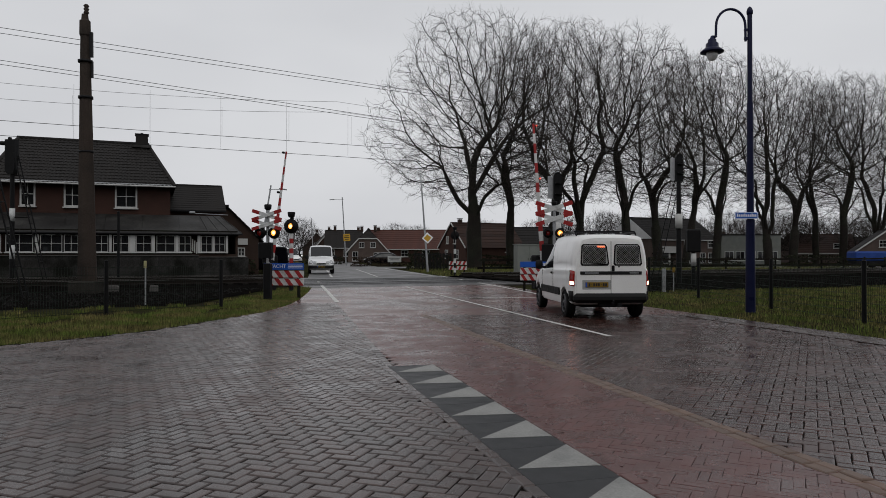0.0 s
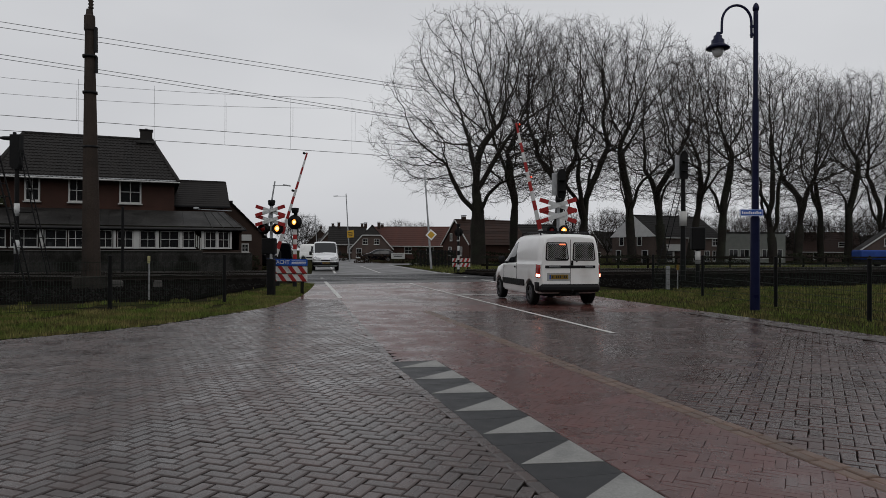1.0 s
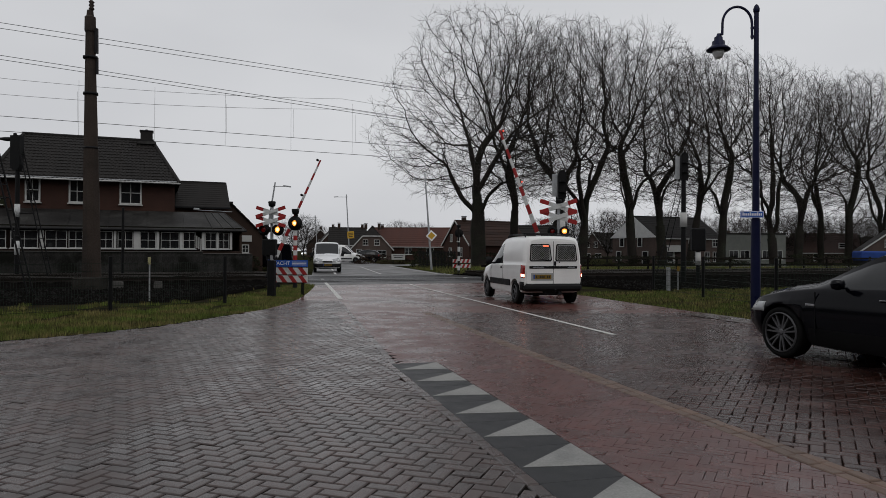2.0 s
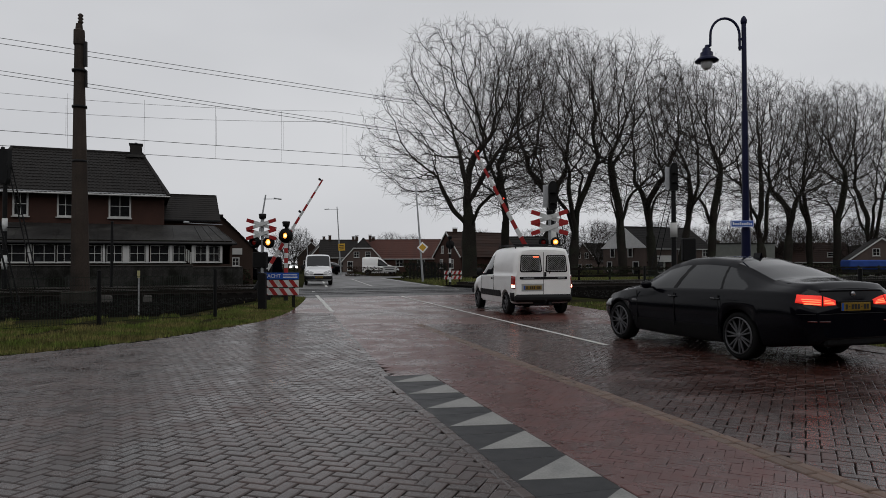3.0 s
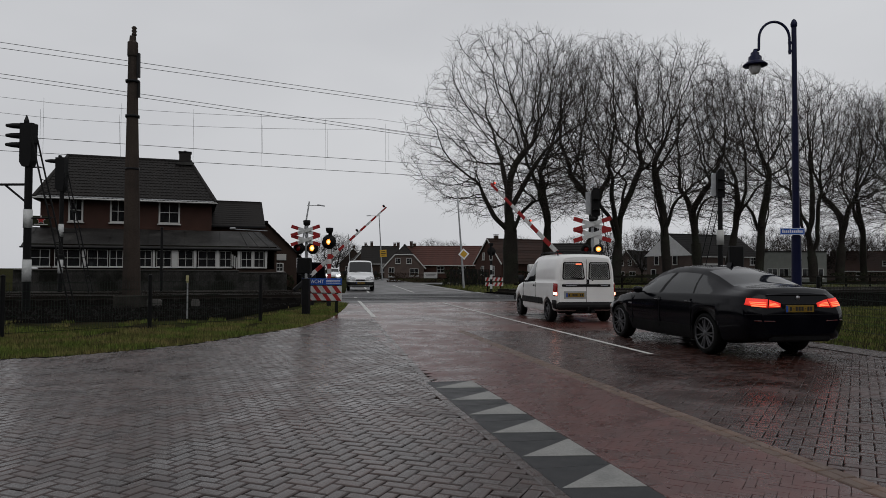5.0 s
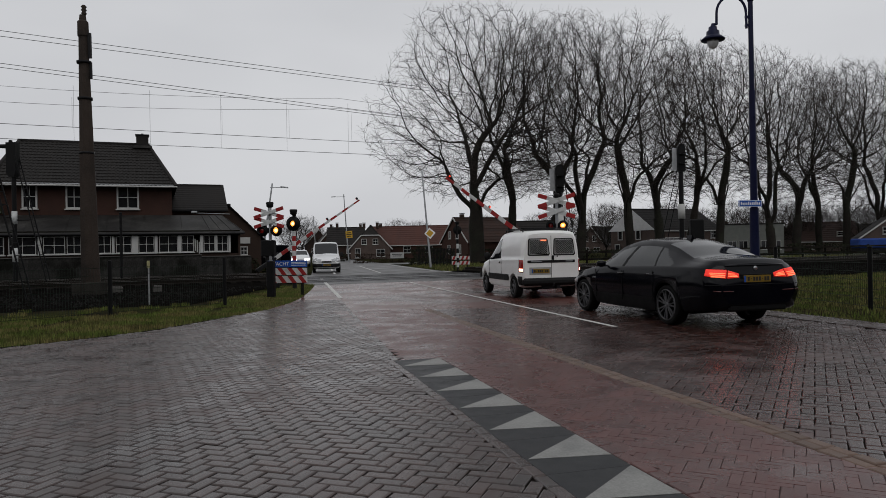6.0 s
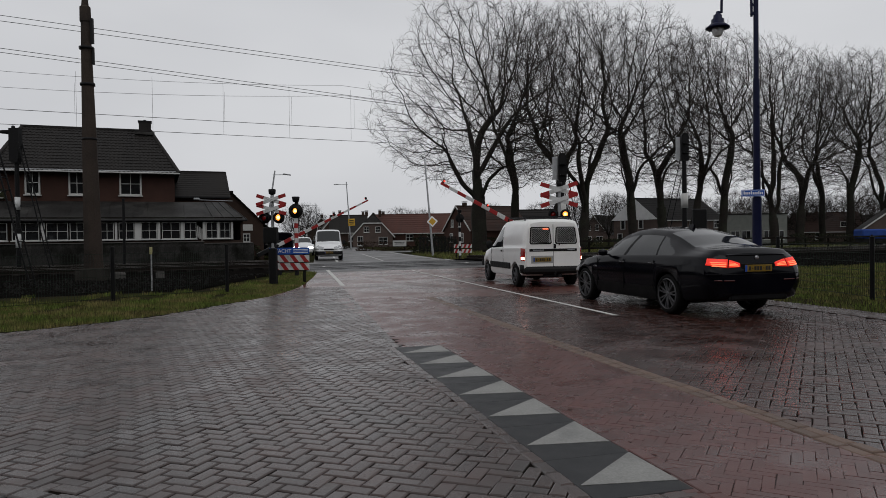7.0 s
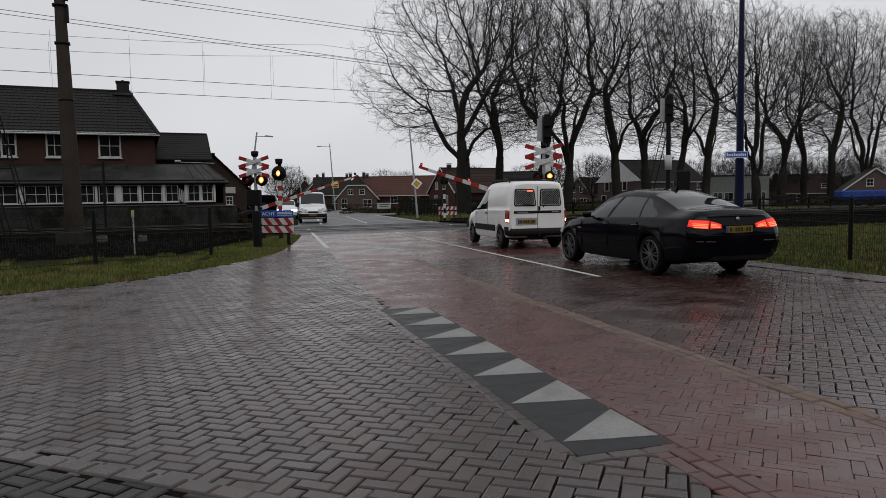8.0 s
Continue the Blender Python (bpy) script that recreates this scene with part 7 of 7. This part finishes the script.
def tree_thing(name, label, seed, m_, **kw):
    big, small = grow_tree(seed, **kw)
    t = thing(name, label, "tree", m_, group="row of bare trees")
    thick = [s for s in big if s[6] > 0.15]
    limbs = [s for s in big if s[6] <= 0.15]
    part("trunk", tubes(thick or limbs[:40], 9, "trunk", M["bark"]), None, t, "dark furrowed bark")
    part("branch_mass", tubes(limbs, 5, "branch_mass", M["bark"]), None, t, "dark bare branches of the crown", kind="stuff")
    part("twig_mass", tubes(small, 3, "twig_mass", M["twig"]), None, t, "fine bare twigs", kind="stuff")
    return t


big_tree = tree_thing("bare_tree", "large bare broadleaved tree with a thick trunk and wide crown", 11, pose(3.0, 66, 0), height=24.6, reach=9.8, girth=0.72, fork=0.34, low=5.6, limbs=6, open_=0.70, points=6200, wide=0.32)
proto = [tree_thing("bare_tree", "tall bare tree with several upright stems", 20 + k, pose(*at(px, d), 0, 0, 0, 40 * k), height=h, reach=rc, girth=gi, fork=fk, lean=ln, low=6.0, limbs=lb, open_=op, points=4700, wide=0.50)
         for k, (px, d, h, rc, gi, fk, ln, lb, op) in enumerate(((903, 71, 24.6, 6.2, 0.42, 0.28, (0.06, 0), 3, 0.30), (978, 70, 25.0, 7.2, 0.54, 0.27, (0, 0), 4, 0.34), (1022, 72, 26.2, 7.8, 0.54, 0.23, (0.08, 0), 4, 0.36), (1112, 75, 25.8, 7.4, 0.48, 0.26, (-0.03, 0), 4, 0.32)))]
for k, (px, d, a) in enumerate(((1165, 78, 200), (1213, 80, 75), (1268, 82, 300), (1362, 86, 130), (1405, 89, 20), (1445, 95, 330), (1492, 92, 250), (1562, 96, 170), (1630, 98, 60))):
    x, y = at(px, d)
    copy_thing(proto[(k * 3 + 1) % 4], pose(x, y, 0, 0, 0, a))
sx_, sy_ = at(1068, 100)
small_tree = tree_thing("small_tree", "small bushy bare tree behind the houses", 51, pose(sx_, sy_, 0), height=7.5, reach=3.2, girth=0.15, fork=0.2, low=1.2, limbs=5, open_=0.8, points=900, wide=0.5, step=0.25, clear=0.38, sprays=4.0)
for px, d, a in ((700, 140, 40), (740, 150, 100), (560, 170, 10), (530, 120, 70), (515, 130, 190), (1400, 105, 240), (1010, 128, 80), (1120, 122, 150), (1240, 120, 310), (1300, 135, 20), (1350, 128, 100), (1440, 124, 260), (1500, 118, 45), (1560, 126, 190), (860, 130, 130), (950, 126, 220), (1165, 104, 15), (1195, 98, 95), (1290, 100, 160), (1330, 108, 280), (1375, 98, 60), (1425, 104, 205), (1470, 112, 330), (1520, 100, 120), (1545, 110, 20), (1590, 102, 250), (1085, 106, 40), (995, 100, 300)):
    copy_thing(small_tree, pose(*at(px, d), 0, 0, 0, a))


# ---- hedges and shrubs ----
def leaf_clumps(name, label, boxes, count, size, mat, seed, lumps=1.0, category="hedge"):
    r_ = np.random.default_rng(seed)
    V, F = [], []
    for (x, y, turn, w, dp, h) in boxes:
        n = int(count * w * h)
        P = r_.uniform(-0.5, 0.5, (n, 3))
        axis = r_.integers(0, 3, n)
        P[np.arange(n), axis] = np.sign(P[np.arange(n), axis]) * (0.5 - np.abs(r_.normal(0, 0.06, n)))
        P = P * np.array([w, dp, h]) * (1 + 0.16 * lumps * np.sin(P[:, :1] * 5 + P[:, 2:3] * 7))
        c, s = math.cos(radians(turn)), math.sin(radians(turn))
        for px, py, pz in P:
            z = pz + h / 2
            if z < 0.0:
                z = abs(z)
            wx, wy = x + px * c - py * s, y + px * s + py * c
            t = r_.normal(0, size, (3, 3))
            k = len(V)
            V += [(wx + t[i][0], wy + t[i][1], max(z + t[i][2], 0)) for i in range(3)]
            F.append((k, k + 1, k + 2))
    return solid(name, bulk_mesh(name, np.array(V), np.array(F), mat), None, label, category, kind="stuff")


def hb(px0, px1, d, dp, h):
    x0, x1 = at(px0, d)[0], at(px1, d)[0]
    return ((x0 + x1) / 2, d, 0, x1 - x0, dp, h)


leaf_clumps("hedge", "low reddish-brown winter hedge along the garden", [hb(628, 715, 76, 1.2, 0.9)], 420, 0.06, M["hedge_brown"], 3)
leaf_clumps("hedge", "dark evergreen hedge behind the crossing", [hb(724, 776, 62, 2.0, 1.25), hb(776, 800, 64, 1.6, 1.2), hb(835, 905, 70, 1.5, 1.2)], 380, 0.07, M["hedge"], 5)
# the 432-484 clump is made up: it covers ground that came out too pale
leaf_clumps("hedge", "dark shrubs in front of the far houses, one clump added over pale ground", [hb(540, 610, 90, 1.5, 1.0), hb(735, 780, 84, 2, 1.6), hb(1030, 1090, 70, 1.2, 1.0), hb(1100, 1300, 74, 1.2, 0.9), hb(1400, 1600, 72, 1.4, 1.1), hb(432, 484, 52, 1.6, 1.25), hb(395, 450, 47, 1.0, 1.0)], 240, 0.07, M["hedge"], 6)
dk = thing("picket_fence", "dark garden fence of thin bars behind the crossing", "fence")
bar = Build().box((0, 0, 0.72), (0.06, 0.04, 1.44)).mesh("picket", M["black"])
fx0, fx1 = at(733, 58)[0], at(800, 56)[0]
for k in range(28):
    part("picket", bar, None, dk, m=pose(fx0 + (fx1 - fx0) * k / 27, 58 - 2 * k / 27, 0))
part("fence_rail", Build().tube((fx0, 58, 1.3), (fx1, 56, 1.3), 0.03).tube((fx0, 58, 0.3), (fx1, 56, 0.3), 0.03), M["black"], dk)

# long dark timber fence on the far side of the track, beyond the grass
tf = thing("rail_fence", "low dark timber fence along the far side of the railway", "fence", uv(0, 9.4))
pp = Build().box((0, 0, 0.55), (0.12, 0.12, 1.1), None, 0.015).mesh("post", M["wood_dark"])
for k in range(18):
    part("post", pp, None, tf, m=pose(9.0 + 2.6 * k, 0, 0))
for z in (0.45, 0.95):
    part("rail_board", Build().box((31, -0.07, z), (45, 0.04, 0.14)), M["wood_dark"], tf)

# ---- grass on the verges ----
def grass(name, label, inside, x0, x1, y0, y1, count, seed, h=0.036):
    r_ = np.random.default_rng(seed)
    P = np.column_stack([r_.uniform(x0, x1, count * 3), r_.uniform(y0, y1, count * 3)])
    ok = np.array([inside(x, y) for x, y in P])
    P = P[ok][:count]
    n = len(P)
    a = r_.uniform(0, 2 * math.pi, n)
    ln = h * r_.uniform(0.4, 1.5, n)
    wd = r_.uniform(0.004, 0.011, n)
    bend = r_.uniform(0.2, 1.0, n) * ln
    V = np.zeros((n, 3, 3))
    V[:, 0, 0], V[:, 0, 1] = P[:, 0] - np.sin(a) * wd, P[:, 1] + np.cos(a) * wd
    V[:, 1, 0], V[:, 1, 1] = P[:, 0] + np.sin(a) * wd, P[:, 1] - np.cos(a) * wd
    V[:, 2, 0], V[:, 2, 1], V[:, 2, 2] = P[:, 0] + np.cos(a) * bend, P[:, 1] + np.sin(a) * bend, ln
    V[:, :2, 2] = -0.06
    F = np.arange(3 * n).reshape(-1, 3)
    return solid(name, bulk_mesh(name, V.reshape(-1, 3), F, M["grass"]), None, label, "grass", kind="stuff")


def off_track(x, y):
    u_, v_ = (x - TO[0]) * TC + (y - TO[1]) * TS, -(x - TO[0]) * TS + (y - TO[1]) * TC
    if v_ < -2.6 and -5.3 + 0.45 * v_ < u_ < 0:
        return True
    return v_ < -10.9 + 1.0 * noise.noise((x * 0.5, y * 0.5, 9))


def lush(x, y):
    """Thick grass along the kerb; towards the ballast only scattered tufts."""
    v_ = -(x - TO[0]) * TS + (y - TO[1]) * TC
    return x > -6.3 or v_ < -13.6 + 1.6 * noise.noise((x * 0.7, y * 0.7, 4)) or noise.noise((x * 1.5, y * 1.5, 7)) > 0.30


grass("verge_grass", "short damp winter grass on the verge by the crossing", lambda x, y: x < kerb_x(y) - 0.02 + 0.1 * noise.noise((x * 2, y * 2, 0)) and off_track(x, y) and lush(x, y) and noise.noise((x * 0.8, y * 0.8, 3)) > -0.42, -16, -4.0, 8, 31, 75000, 1)
grass("verge_grass", "short green grass behind the mesh fence", lambda x, y: x > right_edge(y) + 0.02 and off_track(x, y) and noise.noise((x * 0.8, y * 0.8, 5)) > -0.5, 2.5, 24, 8, 38, 85000, 2)
grass("far_grass", "rough grass beyond the railway", lambda x, y: x > right_edge(y) + 0.2 and not off_track(x, y) and (-(x - TO[0]) * TS + (y - TO[1]) * TC) > 8.2, -3, 40, 40, 72, 30000, 3, 0.16)


# ---- what moves ----
def glide(keys, t):
    """Smooth value between (t, value) keys, monotone between them."""
    ts = [k[0] for k in keys]
    vs = [np.array(k[1:], dtype=float) for k in keys]
    if t <= ts[0]:
        return vs[0]
    if t >= ts[-1]:
        return vs[-1]
    i = max(k for k in range(len(ts)) if ts[k] <= t)
    d = [(vs[k + 1] - vs[k]) / (ts[k + 1] - ts[k]) for k in range(len(ts) - 1)]

    def slope(k):
        if k == 0:
            return d[0]
        if k == len(ts) - 1:
            return d[-1]
        return np.where(d[k - 1] * d[k] > 0, 2 * d[k - 1] * d[k] / np.where(np.abs(d[k - 1] + d[k]) < 1e-9, 1, d[k - 1] + d[k]), 0)
    h = ts[i + 1] - ts[i]
    s = (t - ts[i]) / h
    a, b = slope(i) * h, slope(i + 1) * h
    return (2 * s**3 - 3 * s**2 + 1) * vs[i] + (s**3 - 2 * s**2 + s) * a + (3 * s**2 - 2 * s**3) * vs[i + 1] + (s**3 - s**2) * b


def drive(car, wheels, keys, r, spin=True):
    """keys: (t, x, y, heading): the point under the rear axle; heading in degrees to the left of +y."""
    times = [i / 10 for i in range(81)]
    poses = [glide(keys, t) for t in times]
    walk(car, [(t, pose(p[0], p[1], 0, 0, 0, p[2])) for t, p in list(zip(times, poses))[::2]])
    way, last, ang = 0.0, poses[0], []
    for p in poses:
        way += math.hypot(p[0] - last[0], p[1] - last[1])
        ang.append(-math.degrees(way / r))
        last = p
    if not spin:
        return
    fine = [(i / 30, np.interp(i / 30, times, ang)) for i in range(0, 241, 2)]
    for w in wheels:
        c = w.location.copy()
        rows, mark = [], None
        for t, a in fine:
            if mark is None or abs(a - mark) > 35 or t >= 8.0:
                rows.append((t, pose(c.x, c.y, c.z, a, 0, 0)))
                mark = a
        walk(w, rows)


def motions():
    drive(van, van_wheels, [(0, 3.53, 15.45, 4.2), (0.3, 3.44, 16.20, 7.6), (0.5, 3.25, 16.95, 10.5), (1.0, 2.97, 18.13, 12.4), (1.6, 2.75, 18.80, 13.0), (2.3, 2.64, 19.15, 13.0), (8, 2.64, 19.15, 13.0)], 0.305)
    drive(sedan, sedan_wheels, [(0, 11.2, -4.0, 27), (1.2, 7.85, 3.3, 23), (2.3, 5.92, 8.05, 20.0), (2.5, 5.69, 8.75, 19.6), (3.0, 5.16, 10.32, 19), (3.5, 4.86, 11.50, 18.3), (4.0, 4.69, 12.06, 17.3), (4.5, 4.64, 12.22, 16.6), (8, 4.63, 12.25, 16.5)], 0.335)
    drive(oncoming, oncoming_wheels, [(0, -9.0, 51.1, 190.5), (1.0, -8.72, 49.8, 190.5), (2.3, -8.22, 47.6, 190.5), (8, -8.2, 47.4, 190.5)], 0.32)
    drive(turning, turning_wheels, [(0, -19.0, 84.0, 212), (1.2, -15.4, 80.0, 245), (2.3, -11.8, 79.0, 272), (3.0, -8.0, 79.4, 275), (3.7, -3.2, 79.8, 275), (4.7, 4.2, 80.4, 275), (5.6, 9.2, 80.8, 275), (8, 9.6, 80.84, 275)], 0.32)
    drive(dark_car, dark_wheels, [(0, -6.3, 84, 96), (1.2, -7.3, 84, 95), (2.3, -9.6, 84.3, 90), (3.0, -12.9, 85, 60), (3.6, -15.7, 87.5, 20), (4.6, -17.6, 97, 11), (8, -26, 138, 11)], 0.305)
    drive(late_car, late_wheels, [(0, -44, 220, 191), (3.0, -29, 140, 191), (4.7, -18.6, 88, 191), (5.8, -14.0, 67, 191), (6.6, -12.6, 60.6, 191), (8, -12.2, 58.6, 191)], 0.305)
    for ob, base, sign, keys in ((boom_left, BOOM_L, 1, ((0, 82.5), (0.5, 78), (1.0, 73), (2.5, 61.5), (3.0, 57.8), (3.5, 53.5), (4.0, 49.3), (4.5, 45.3), (4.7, 43.8), (5.8, 34.5), (6.5, 29), (8.0, 17))),
                                 (boom_right, BOOM_R, -1, ((0, 85), (1.0, 73.5), (2.5, 60), (3.5, 51), (4.5, 42.8), (6.0, 31.5), (6.5, 27.6), (7.0, 23.8), (8.0, 15)))):
        times = sorted({*(k[0] for k in keys), 1.5, 2.0, 5.3})
        walk(ob, [(t, Matrix.Translation(base) @ pose(0, 0, 0, 0, 0, BOOM_TURN if sign > 0 else BOOM_TURN + 180) @ pose(0, 0, 0, 0, -glide(keys, t)[0], 0)) for t in times])


motions()
